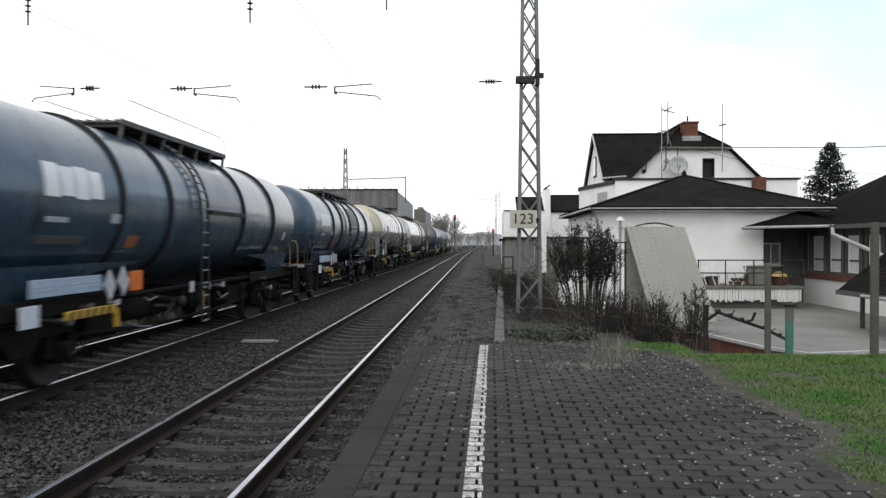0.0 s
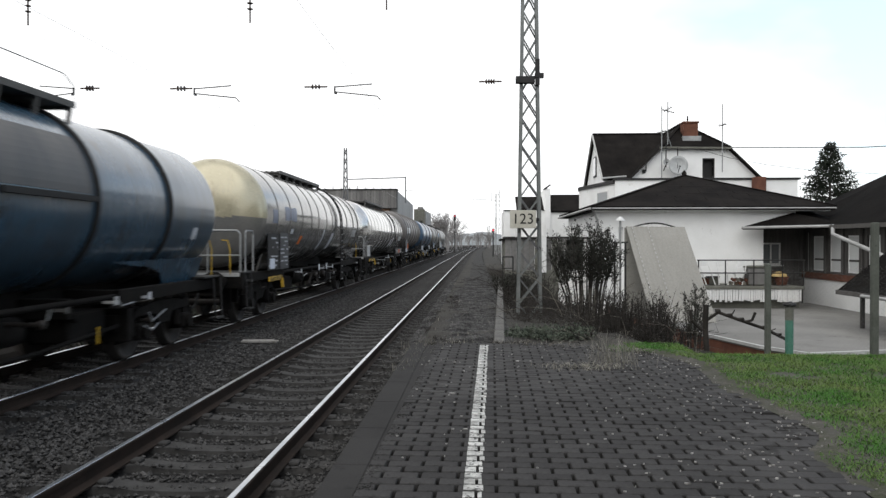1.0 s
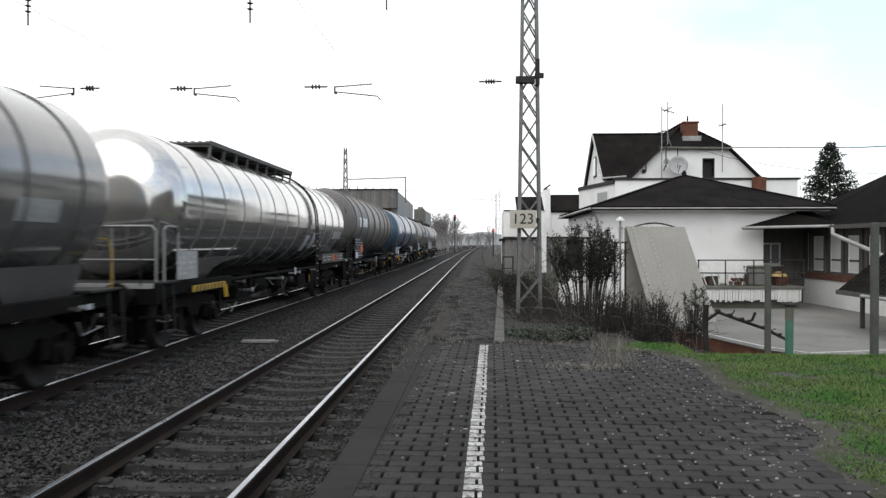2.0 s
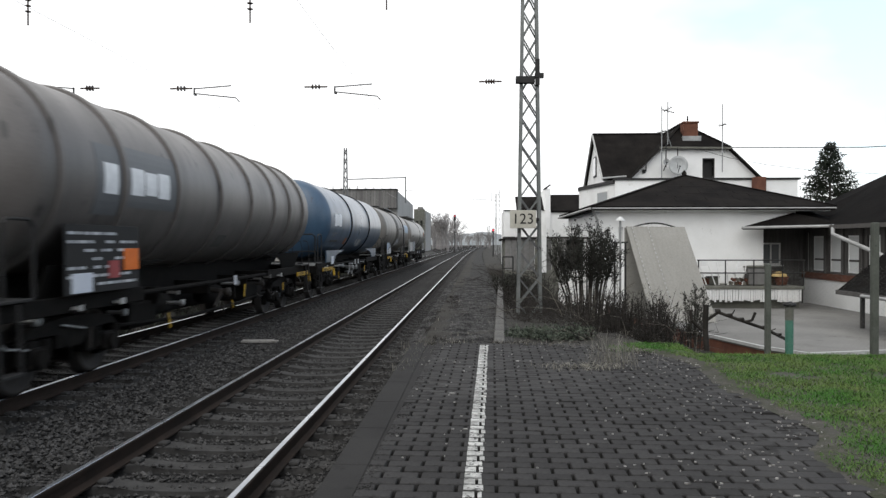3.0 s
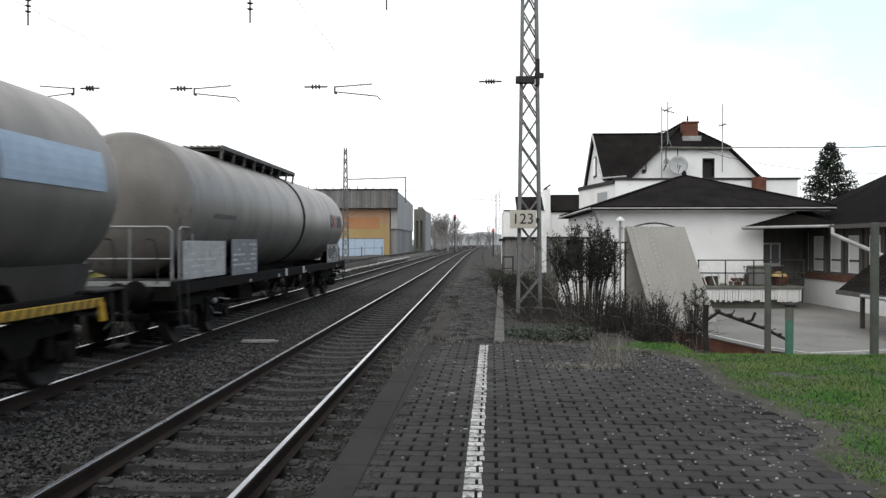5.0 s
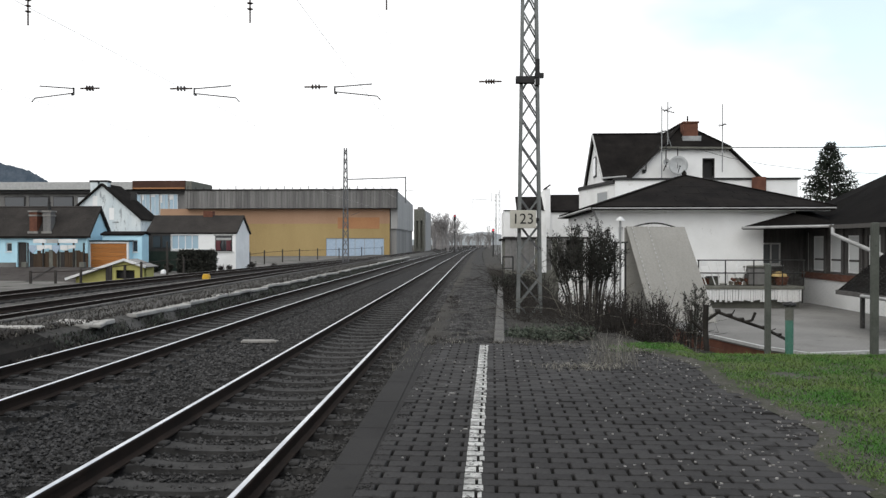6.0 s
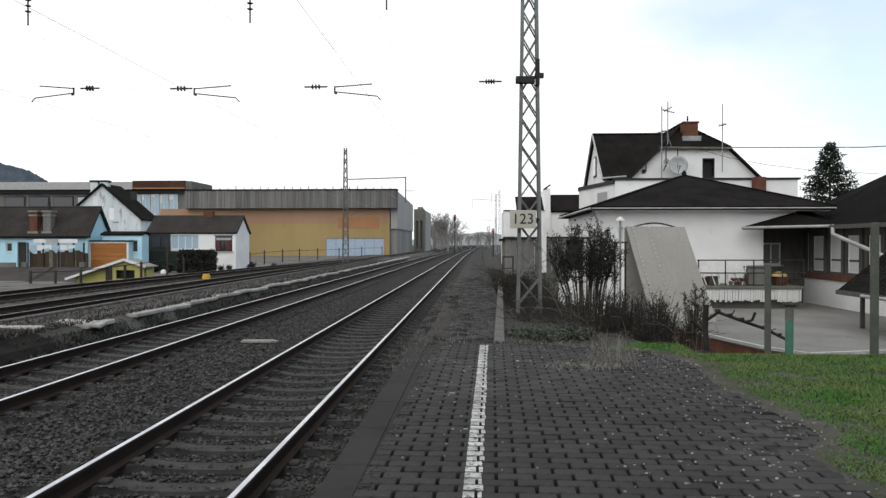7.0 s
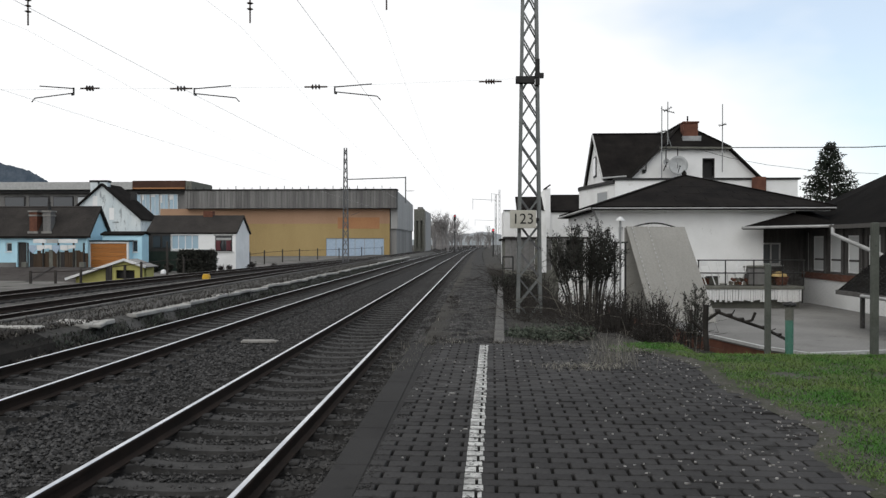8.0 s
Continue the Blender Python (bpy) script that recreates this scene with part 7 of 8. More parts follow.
    s.pipe([(3.42, 11.2, 0.72), (3.62, 11.2, 0.86), (3.95, 11.2, 0.74), (4.3, 11.2, 0.62), (4.75, 11.3, 0.4)], 0.024, 7)
    s.pipe([(4.0, 11.2, 0.72), (4.12, 11.2, 0.74), (4.17, 11.2, 0.86)], 0.02, 6)
    s.pipe([(3.35, 11.1, 0.6), (3.2, 11.1, 0.75), (3.18, 11.1, 0.9)], 0.025, 6)
    part("wood", s, TWIG, b)


def build_fence():
    f = thing("wire_fence", (0, 0, 0), "chain-link fence on weathered posts along the bank", "fence")
    for x, y, h, w in ((4.08, 10.5, 1.25, 0.037), (5.38, 10.2, 1.82, 0.044), (6.9, 9.8, 1.8, 0.044)):
        part("post", box(-w, w, -w, w, -0.5, h, 0.012), FENCE_POST, f).location = (x, y, 0.36)
    s = Shape()
    pts = [(4.08, 10.5), (5.38, 10.2), (6.9, 9.8)]
    for (x0, y0), (x1, y1) in zip(pts, pts[1:]):
        n = int((x1 - x0) / 0.06)
        for k in range(-20, n):
            for sgn in (0, 1):
                a = max(0, k) / n
                h0 = (max(0, k) - k) * 0.06
                t0, t1 = max(0, k) / n, min(n, k + 20) / n
                z0, z1 = (max(0, k) - k) * 0.06, (min(n, k + 20) - k) * 0.06
                if sgn:
                    z0, z1 = 1.2 - z0, 1.2 - z1
                s.tube((x0 + (x1 - x0) * t0, y0 + (y1 - y0) * t0, 0.38 + z0), (x0 + (x1 - x0) * t1, y0 + (y1 - y0) * t1, 0.38 + z1), 0.0004, seg=3, cap=False)
    part("mesh", s, GALV, f, "thin grey chain-link mesh")
    g = thing("green_pipe", (4.46, 10.7, 0.0), "green standpipe with a dark cap", "pipe")
    part("pipe", Shape().tube((0, 0, 0), (0, 0, 0.98), 0.055, seg=16), GREEN_PIPE, g)
    part("upper", Shape().tube((0, 0, 0.8), (0, 0, 1.0), 0.058, seg=16), POST_GREY, g, "grey upper sleeve")
    part("cap", Shape().revolve([(1.0, 0.02), (1.0, 0.085), (1.03, 0.09), (1.05, 0.05), (1.06, 0.01)], (0, 0, 0), "z", 18), BLACK, g)


def build_panel():
    """A big sheet of trapezoid metal leaning beside the yard."""
    p = thing("leaning_sheet", (0, 0, 0), "big beige corrugated metal sheet leaning beside the yard", "metal sheet")
    top0, top1 = Vector((4.13, 20.6, 2.36)), Vector((5.74, 20.6, 2.34))
    bot0, bot1 = Vector((4.55, 19.2, -0.15)), Vector((6.18, 19.2, -0.15))
    s, n = Shape(), 48
    v = []
    for k in range(n + 1):
        t = k / n
        lift = 0.008 if (k % 4) in (1, 2) else 0.0
        a, b = top0.lerp(top1, t), bot0.lerp(bot1, t)
        for d in (0, 0.012):
            o = Vector((0, -lift + d, -0.4 * (-lift + d)))
            v += [a + o, b + o]
    f = []
    for k in range(n):
        q = 4 * k
        f += [(q, q + 4, q + 5, q + 1), (q + 3, q + 7, q + 6, q + 2), (q, q + 2, q + 6, q + 4), (q + 1, q + 5, q + 7, q + 3)]
    f += [(0, 1, 3, 2), (4 * n, 4 * n + 2, 4 * n + 3, 4 * n + 1)]
    part("sheet", s.add(v, f), METAL_SHEET, p)
    for t in (0.1, 0.37):
        a, b = top0.lerp(top1, t), bot0.lerp(bot1, t)
        for k in range(22):
            u, w = a.lerp(b, k / 22 + 0.006), a.lerp(b, k / 22 + 0.028)
            part("rivet_strip", Shape().bar(u + Vector((0, -0.03, 0)), w + Vector((0, -0.03, 0)), 0.022, 0.012, (0, 1, 0)), PALE_RIM, p, "" if k else "pale stud of an overlap seam")
    bow = [(4.3 + 1.2 * k / 10, 20.62, 2.33 + 0.12 * math.sin(math.pi * k / 10)) for k in range(11)]
    part("top_hoop", Shape().pipe(bow, 0.022, 6), DARK_STEEL, p, "bowed dark tube behind the top edge")
    side = Shape().prism([(4.10, 2.33), (4.42, 2.33), (4.95, -0.2), (4.10, -0.2)], "y", 20.62, 20.66)
    part("side_sheet", side, METAL_SHEET, p, "shaded side sheet")
    for x in (4.2, 5.5):
        part("prop", Shape().bar((x, 20.7, -0.6), (x, 20.7, 2.3), 0.06, 0.06, (0, 1, 0)), POST_GREY, p)
    q = thing("vent_pole", (3.92, 20.3, 0), "white vent pole with a small conical cap", "pole")
    part("pole", Shape().tube((0, 0, -0.6), (0, 0, 2.5), 0.03, seg=10), GALV, q)
    part("cap", Shape().revolve([(2.5, 0.12), (2.53, 0.12), (2.62, 0.02)], (0, 0, 0), "z", 14), FRAME_WHITE, q)
    part("brace", Shape().pipe([(-0.2, 0, 1.9), (0.2, 0, 1.92)], 0.02, 6).pipe([(-0.15, 0, 1.9), (-0.15, 0, -0.2)], 0.025, 6).pipe([(0.14, 0, 1.9), (0.14, 0, -0.2)], 0.025, 6), DARK_STEEL, q)


def build_distance():
    s = Shape()
    v, n = [], 330
    for k in range(n + 1):
        x = -1150 + 720 * k / n
        h = 122 * math.exp(-((x + 690) / 205) ** 2) + 6 * noise.noise((x * 0.02, 0, 0)) + 6 * abs(noise.noise((x * 0.07, 0, 0))) + 1.6 * noise.noise((x * 0.3, 0, 0))
        v += [(x, 900, -5), (x, 930, max(-4, h)), (x, 1100, -5)]
    f = []
    for k in range(n):
        f += [(3 * k, 3 * k + 3, 3 * k + 4, 3 * k + 1), (3 * k + 1, 3 * k + 4, 3 * k + 5, 3 * k + 2)]
    solid("hill", s.add(v, f, True), HILL, "distant wooded hill with haze tinted into its colour", "hill", kind="structure")
    s, v, n = Shape(), [], 80
    for k in range(n + 1):
        x = -70 + 190 * k / n
        h = 5 + 7 * math.exp(-((x - 5) / 30) ** 2) + 1.0 * noise.noise((x * 0.1, 5, 0))
        v += [(x, 700, -1), (x, 705, h), (x, 760, -1)]
    f = []
    for k in range(n):
        f += [(3 * k, 3 * k + 3, 3 * k + 4, 3 * k + 1), (3 * k + 1, 3 * k + 4, 3 * k + 5, 3 * k + 2)]
    solid("far_woods", s.add(v, f, True), HAZE_PAINTED_WOODS, "distant woods behind the line with haze painted into their colour", "woods", kind="structure")


POST_DARK = mat("dark_weathered_post", (0.035, 0.031, 0.028), (0.055, 0.05, 0.045), 3, 40, 0.9, bump=0.2)
# far woods: distance haze is painted in as this pale blue-grey
HAZE_PAINTED_WOODS = mat("haze_painted_woods", (0.22, 0.24, 0.25), (0.34, 0.36, 0.37), 0.08, 0.5, 1.0, 0, 0.3)
# the hill's blue tint is distance haze put into the colour
HILL = mat("haze_tinted_hill", (0.045, 0.062, 0.082), (0.08, 0.098, 0.12), 0.08, 0.4, 1.0, 0, 0.3)
DARK_AND_SHADE_GALV = mat("dark_steel_and_brace_shade", (0.09, 0.092, 0.095), (0.12, 0.122, 0.125), 2, 40, 0.6, 0.3, 0.05)
build_catenary()
build_panel()
build_fence()
build_plants()
build_trackside()
build_distance()
# power cable to the big house
for pts, r, lb in ((((15.4, 45.7, 7.72), (22, 43, 7.35), (30, 40, 7.4)), 0.028, "dark service cable to the house"),
                   (((13.6, 45.6, 7.6), (15.2, 45.2, 7.05), (17.2, 44.6, 6.55), (19.6, 44.0, 6.15), (23.0, 43.2, 5.85)), 0.012, "thin slack cable below the service cable")):
    solid("service_cable", Shape().pipe([Vector(p) for p in pts], r, 5), DARK_STEEL, lb, "cable")


# ---- the train ----
SPEED = 22.24
LEVER_YELLOW = mat("dirty_yellow_lever", (0.58, 0.36, 0.03), (0.42, 0.26, 0.03), 5, 40, 0.6, 0, 0.05, spot=(0.10, 0.07, 0.025), spots=0.6)
TANK_DIRTY_DARK = mat("grimy_tank_section", (0.085, 0.08, 0.074), (0.06, 0.056, 0.052), 1.2, 30, 0.4, 0, 0.04, spot=(0.15, 0.145, 0.14), spots=0.68, streak=(1, 1.6, 0.35))
MARK_DIM = mat("dim_marking", (0.075, 0.072, 0.068), (0.10, 0.096, 0.09), 6, 50, 0.7, 0, 0.02)
MARK_DARK = mat("dark_board", (0.035, 0.036, 0.038), (0.05, 0.05, 0.052), 6, 50, 0.6, 0, 0.02)
MARK_SLATE = mat("slate_panel", (0.085, 0.09, 0.095), (0.11, 0.115, 0.12), 3, 50, 0.5, 0, 0.02)
MARK_PALE = mat("pale_blue_white_plate", (0.55, 0.58, 0.66), (0.62, 0.65, 0.70), 6, 50, 0.6, 0, 0.02)
MARK_PALE_GREY = mat("pale_grey_panel", (0.32, 0.32, 0.31), (0.40, 0.40, 0.39), 3, 50, 0.6, 0, 0.02, spot=(0.13, 0.13, 0.13), spots=0.58)
MARK_BLUE_PALE = mat("faded_blue_panel", (0.16, 0.20, 0.26), (0.2, 0.24, 0.3), 3, 50, 0.6, 0, 0.02)
ORANGE_DULL = mat("dull_orange_plate", (0.36, 0.12, 0.04), (0.28, 0.10, 0.04), 4, 50, 0.6, 0, 0.02)
RED_DULL = mat("dull_red_plate", (0.32, 0.06, 0.06), (0.26, 0.05, 0.05), 4, 50, 0.6, 0, 0.02)
TANK_VIOLET = mat("violet_blue_panel_paint", (0.050, 0.066, 0.115), (0.036, 0.048, 0.082), 1.4, 30, 0.34, 0, 0.02, streak=(1, 1.6, 0.35), coat=0.2)
TANK_NAVY_WORN = mat("worn_navy_paint", (0.055, 0.052, 0.05), (0.04, 0.042, 0.046), 1.5, 30, 0.5, 0, 0.03, streak=(1, 1.6, 0.35))
TANK_DIRTY_SEAM = mat("dirty_seam_paint", (0.15, 0.14, 0.125), (0.11, 0.10, 0.09), 2, 30, 0.6, 0, 0.03)
TANK_SILVER_SEAM = mat("silver_seam", (0.24, 0.235, 0.225), (0.19, 0.185, 0.175), 2, 30, 0.5, 0, 0.03)
TANK_SEAM = mat("tank_seam_paint", (0.10, 0.095, 0.087), (0.08, 0.075, 0.068), 1.0, 30, 0.5, 0, 0.03)


MARK_WORN = mat("worn_grey_board", (0.19, 0.19, 0.185), (0.26, 0.26, 0.25), 3, 50, 0.6, 0, 0.02, spot=(0.09, 0.09, 0.09), spots=0.56)


def tank_ring(yc, ry, ac, ra, r, zc, lift=0.008, n=22, hollow=0.45):
    """A thin painted ring on the side of the tank."""
    v, f = [], []
    for k in range(n):
        u = 2 * math.pi * k / n
        for s, rr in ((1, r + lift), (hollow, r + lift), (1, r - 0.01), (hollow, r - 0.01)):
            a = radians(ac + s * ra * math.sin(u))
            v.append((rr * math.cos(a), yc + s * ry * math.cos(u), zc + rr * math.sin(a)))
        p, q = 4 * k, 4 * ((k + 1) % n)
        f += [(p, q, q + 1, p + 1), (p + 2, q + 2, q, p), (p + 1, q + 1, q + 3, p + 3)]
    return Shape().add(v, f)


def tank_patch(y0, y1, a0, a1, r, zc, lift=0.006):
    """A thin curved sheet on the camera's side of the tank between two angles above the axis."""
    s, n = Shape(), max(2, int(abs(a1 - a0) / 4))
    v = []
    for k in range(n + 1):
        a = radians(a0 + (a1 - a0) * k / n)
        for rr in (r + lift, r - 0.01):
            for y in (y0, y1):
                v.append((rr * math.cos(a), y, zc + rr * math.sin(a)))
    f = []
    for k in range(n):
        p = 4 * k
        f += [(p, p + 1, p + 5, p + 4), (p, p + 4, p + 6, p + 2), (p + 1, p + 3, p + 7, p + 5)]
    f += [(0, 2, 3, 1), (4 * n, 4 * n + 1, 4 * n + 3, 4 * n + 2)]
    return s.add(v, f)


def tank_body(y0, y1, r, zc, dome=0.62, seg=72):
    prof = [(y0 - dome * math.cos(math.pi / 2 * k / 12), r * max(0.004, math.sin(math.pi / 2 * k / 12)) ** 0.8) for k in range(13)]
    back = [(y1 + (y0 - p), q) for p, q in reversed(prof)]
    return Shape().revolve(prof + back, (0, 0, zc), "y", seg)


WHEEL_R = 0.475


def wheelset_mesh():
    """Two flanged wheels pressed on one axle."""
    prof = [(-0.07, 0.05), (-0.07, 0.14), (-0.02, 0.18), (-0.02, 0.395), (-0.065, 0.415), (-0.065, 0.468), (0.055, 0.475), (0.07, 0.503), (0.09, 0.503), (0.09, 0.415), (0.03, 0.395), (0.03, 0.18), (0.08, 0.14), (0.08, 0.05)]
    s = Shape()
    for sx in (-1, 1):
        s.revolve([(-sx * a, r) for a, r in prof], (sx * 0.7525, 0, 0), "x", 28)
    return s.tube((-0.95, 0, 0), (0.95, 0, 0), 0.08, seg=10).mesh("wheelset")


def bogie(parent, y, W):
    b = Shape()
    for sx in (-1, 1):
        x = sx * 0.99
        b.prism([(y - 1.25, 0.62), (y - 1.05, 0.72), (y - 0.35, 0.70), (y - 0.2, 0.52), (y + 0.2, 0.52), (y + 0.35, 0.70), (y + 1.05, 0.72), (y + 1.25, 0.62), (y + 1.0, 0.84), (y + 0.3, 0.92), (y - 0.3, 0.92), (y - 1.0, 0.84)], "x", x - 0.06, x + 0.06)
        for a in (-0.9, 0.9):
            b.box(x - 0.09, x + 0.11, y + a - 0.17, y + a + 0.17, 0.33, 0.60, 0.03)
            b.tube((x + sx * 0.06, y + a, 0.46), (x + sx * 0.17, y + a, 0.46), 0.12, seg=12)
            for o in (-0.28, 0.28):
                b.tube((x, y + a + o, 0.42), (x, y + a + o, 0.68), 0.085, seg=8)
        b.tube((x, y - 0.1, 0.5), (x, y - 0.1, 0.88), 0.07, seg=8)
        b.tube((x, y + 0.1, 0.5), (x, y + 0.1, 0.88), 0.07, seg=8)
    b.box(-1.0, 1.0, y - 0.25, y + 0.25, 0.55, 0.86, 0.03)
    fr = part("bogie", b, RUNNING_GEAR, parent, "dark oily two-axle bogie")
    for a in (-0.9, 0.9):
        ws = part("wheelset", W, WHEEL_STEEL, fr)
        ws.location = (0, y + a, WHEEL_R)
        WHEELSETS.append((ws, y + a))
    return fr


def text_bars(parent, x, y0, y1, z0, z1, rows, material, rng, cols=1):
    s = Shape()
    h, w = (z1 - z0) / rows, (y1 - y0) / cols
    for i in range(rows):
        for c in range(cols):
            y = y0 + c * w
            while y < y0 + (c + 1) * w - 0.06:
                e = min(y + rng.uniform(0.07, 0.3), y0 + (c + 1) * w - 0.04)
                if rng.random() < 0.62:
                    s.box(x - 0.004, x, y, e, z0 + h * (i + 0.34), z0 + h * (i + 0.68))
                y = e + 0.05
    if s.v:
        tagged(part("lettering", s, material, parent, "unreadable lettering lines"), kind="stuff")


def tank_wagon(spec, rear, rng):
    """A four-axle tank wagon. rear: where the rear end of its tank stands at the start; lengths in spec count from there."""
    L, half = spec["length"], spec["length"] / 2
    R, Z = spec["r"], spec["zc"]
    t1 = half - spec.get("rear_gap", 1.0)
    top = Z + R
    paint = spec["paint"]
    w = thing("tank_wagon", pose(TRACKS[2](0), rear - t1, 0), spec["label"], "tank wagon", "wagons of the goods train")
    c0, c1 = t1 - spec["cyl"], t1 - 0.02
    part("tank", tank_body(c0, c1, R, Z, spec.get("dome", 0.62)), paint, w)
    if spec.get("end_paint"):
        # cream stops at mid height, so the dome's dark reflection is in the colour
        cap = tank_body(c0, c0 + 3.0, R + 0.006, Z, spec.get("dome", 0.62))
        cap.f = [f for f in cap.f if all(cap.v[i][1] < c0 + 0.02 and cap.v[i][2] > Z - 0.12 for i in f)]
        cap.smooth = [True] * len(cap.f)
        part("tank_end", cap, spec["end_paint"], w, spec["end_label"])
    for y in spec["rings"]:
        y, q = t1 + y, spec["ring_w"]
        part("ring", Shape().revolve([(y - q, R - 0.02), (y - q, R + spec["ring_h"] * 0.7), (y - q * 0.5, R + spec["ring_h"]), (y + q * 0.5, R + spec["ring_h"]), (y + q, R + spec["ring_h"] * 0.7), (y + q, R - 0.02)], (0, 0, Z), "y", 60, smooth=False), spec["ring_paint"], w)
    if "section" in spec:
        a, b_ = t1 + spec["section"][0], t1 + spec["section"][1]
        part("tank_section", Shape().revolve([(a, R - 0.01), (a, R + 0.012), (b_, R + 0.012), (b_, R - 0.01)], (0, 0, Z), "y", 64), spec["section"][2], w, "grimy darker tank section")
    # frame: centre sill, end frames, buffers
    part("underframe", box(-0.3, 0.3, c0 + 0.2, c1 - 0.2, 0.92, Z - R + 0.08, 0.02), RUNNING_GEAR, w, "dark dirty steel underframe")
    if spec.get("sill"):
        for sx in (-1, 1):
            part("side_sill", box(sx * 1.22 - 0.05, sx * 1.22 + 0.05, -half + 0.6, half - 0.6, 0.98, 1.2, 0.012), spec.get("sill_paint", RUNNING_GEAR), w, "long side sill")
    for sgn in (-1, 1):
        yb, ye = sgn * (half - 4.6), sgn * (half - 0.62)
        for sx in (-1, 1):
            part("end_sill", box(sx * 1.12 - 0.05, sx * 1.12 + 0.05, yb, ye, 0.98, 1.2, 0.012), RUNNING_GEAR, w)
        part("headstock", box(-1.3, 1.3, ye - 0.08, ye + 0.08, 0.88, 1.24, 0.015), RUNNING_GEAR, w)
        part("bolster", box(-1.15, 1.15, min(yb, yb + sgn * 0.2), max(yb, yb + sgn * 0.2), 0.97, 1.19, 0.012), RUNNING_GEAR, w)
        deck = box(-1.28, 1.28, min(ye, ye - sgn * 0.85), max(ye, ye - sgn * 0.85), 1.21, 1.25, 0.008)
        part("deck", deck, DARK_STEEL, w, "steel grating deck at the wagon end")
        part("deck_edge", box(-1.24, 1.24, ye + sgn * 0.082, ye + sgn * 0.1, 1.15, 1.24, 0.004), MARK_PALE_GREY, w, "pale worn edge of the deck")
        part("uncoupling_handle", Shape().pipe([(1.05, ye + sgn * 0.14, 1.2), (1.05, ye + sgn * 0.16, 1.75), (1.0, ye + sgn * 0.16, 1.95), (0.86, ye + sgn * 0.16, 1.97)], 0.013, 6), spec.get("handle_paint", DARK_STEEL), w)
        for sx in (-1, 1):
            bf = Shape().tube((sx * 0.875, ye, 1.05), (sx * 0.875, ye + sgn * 0.42, 1.05), 0.1, seg=12)
            bf.tube((sx * 0.875, ye + sgn * 0.42, 1.05), (sx * 0.875, ye + sgn * 0.6, 1.05), 0.075, seg=12)
            bf.revolve([(ye + sgn * 0.57, 0.05), (ye + sgn * 0.57, 0.22), (ye + sgn * 0.60, 0.225), (ye + sgn * 0.61, 0.02)], (sx * 0.875, 0, 1.05), "y", 18)
            part("buffer", bf, RUNNING_GEAR, w, "round steel buffer")
            st = Shape().pipe([(sx * 1.32, ye - sgn * 0.1, 1.2), (sx * 1.36, ye - sgn * 0.1, 0.42), (sx * 1.36, ye - sgn * 0.48, 0.42), (sx * 1.32, ye - sgn * 0.48, 1.2)], 0.018)
            st.box(sx * 1.36 - 0.12, sx * 1.36 + 0.04, min(ye - sgn * 0.1, ye - sgn * 0.48), max(ye - sgn * 0.1, ye - sgn * 0.48), 0.40, 0.43)
            part("step", st, DARK_STEEL, w)
        cp = Shape().pipe([(0, ye, 1.0), (0, ye + sgn * 0.3, 0.98), (0, ye + sgn * 0.5, 0.78), (0.05, ye + sgn * 0.58, 0.72)], 0.045, 8)
        part("coupling_hook", cp, RUNNING_GEAR, w)
        hose = Shape().pipe([(0.35, ye, 0.95), (0.35, ye + sgn * 0.2, 0.8), (0.33, ye + sgn * 0.32, 0.55), (0.3, ye + sgn * 0.5, 0.45)], 0.025, 8)
        part("brake_hose", hose, BLACK, w)
        # saddle that carries the tank end, with a slanting inner edge
        o = (c1 if sgn > 0 else c0) - sgn * 0.15
        if spec.get("skirt", True):
            poly = [(o - sgn * 3.7, 1.62), (o - sgn * 0.1, 1.62), (o - sgn * 0.1, 1.08), (o - sgn * 1.5, 1.02), (o - sgn * 1.6, 1.22), (o - sgn * 1.85, 1.4), (o - sgn * 2.3, 1.5), (o - sgn * 3.0, 1.55)]
        else:
            poly = [(o - sgn * 2.4, 1.2), (o - sgn * 2.2, 1.6), (o - sgn * 1.5, 1.6), (o - sgn * 1.2, 1.2)]
        for sx in (-1, 1):
            n, lean = len(poly), spec.get("lean", 0.35)
            sad = Shape()
            v = [(sx * (1.16 - lean * (1.62 - z)), y, z) for y, z in poly] + [(sx * (1.12 - lean * (1.62 - z)), y, z) for y, z in poly]
            sad.add(v, [tuple(range(n)), tuple(reversed(range(n, 2 * n)))] + [(k, n + k, n + (k + 1) % n, (k + 1) % n) for k in range(n)])
            part("saddle", sad, spec.get("saddle_tone", paint) if spec.get("skirt", True) else RUNNING_GEAR, w, "sloping steel saddle plate under the tank")
        bogie(w, sgn * (half - 2.75), WHEEL)
        # brake rigging and guards between frame and bogie
        rg = Shape()
        for k in range(9):
            y = sgn * (half - 2.75) + rng.uniform(-1.6, 1.6)
            rg.box(0.55, rng.uniform(0.7, 1.1), y, y + rng.uniform(0.05, 0.3), rng.uniform(0.25, 0.6), rng.uniform(0.65, 1.0), 0.01)
        tagged(part("brake_rigging", rg, RUNNING_GEAR, w, "dark brake levers and brackets"), kind="stuff")
    # air reservoirs, outlet pipes and rods beneath the tank
    for y in spec.get("tanks", (-0.9, 0.8)):
        res = Shape().revolve([(y - 0.55, 0.02), (y - 0.52, 0.12), (y - 0.42, 0.19), (y + 0.42, 0.19), (y + 0.52, 0.12), (y + 0.55, 0.02)], (0.62, 0, 0.78), "y", 16)
        part("air_reservoir", res, RUNNING_GEAR, w, "dark cylindrical brake air reservoir")
    for y in (-2.6, -0.2, 2.3):
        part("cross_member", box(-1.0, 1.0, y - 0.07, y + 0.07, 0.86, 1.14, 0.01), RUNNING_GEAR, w)
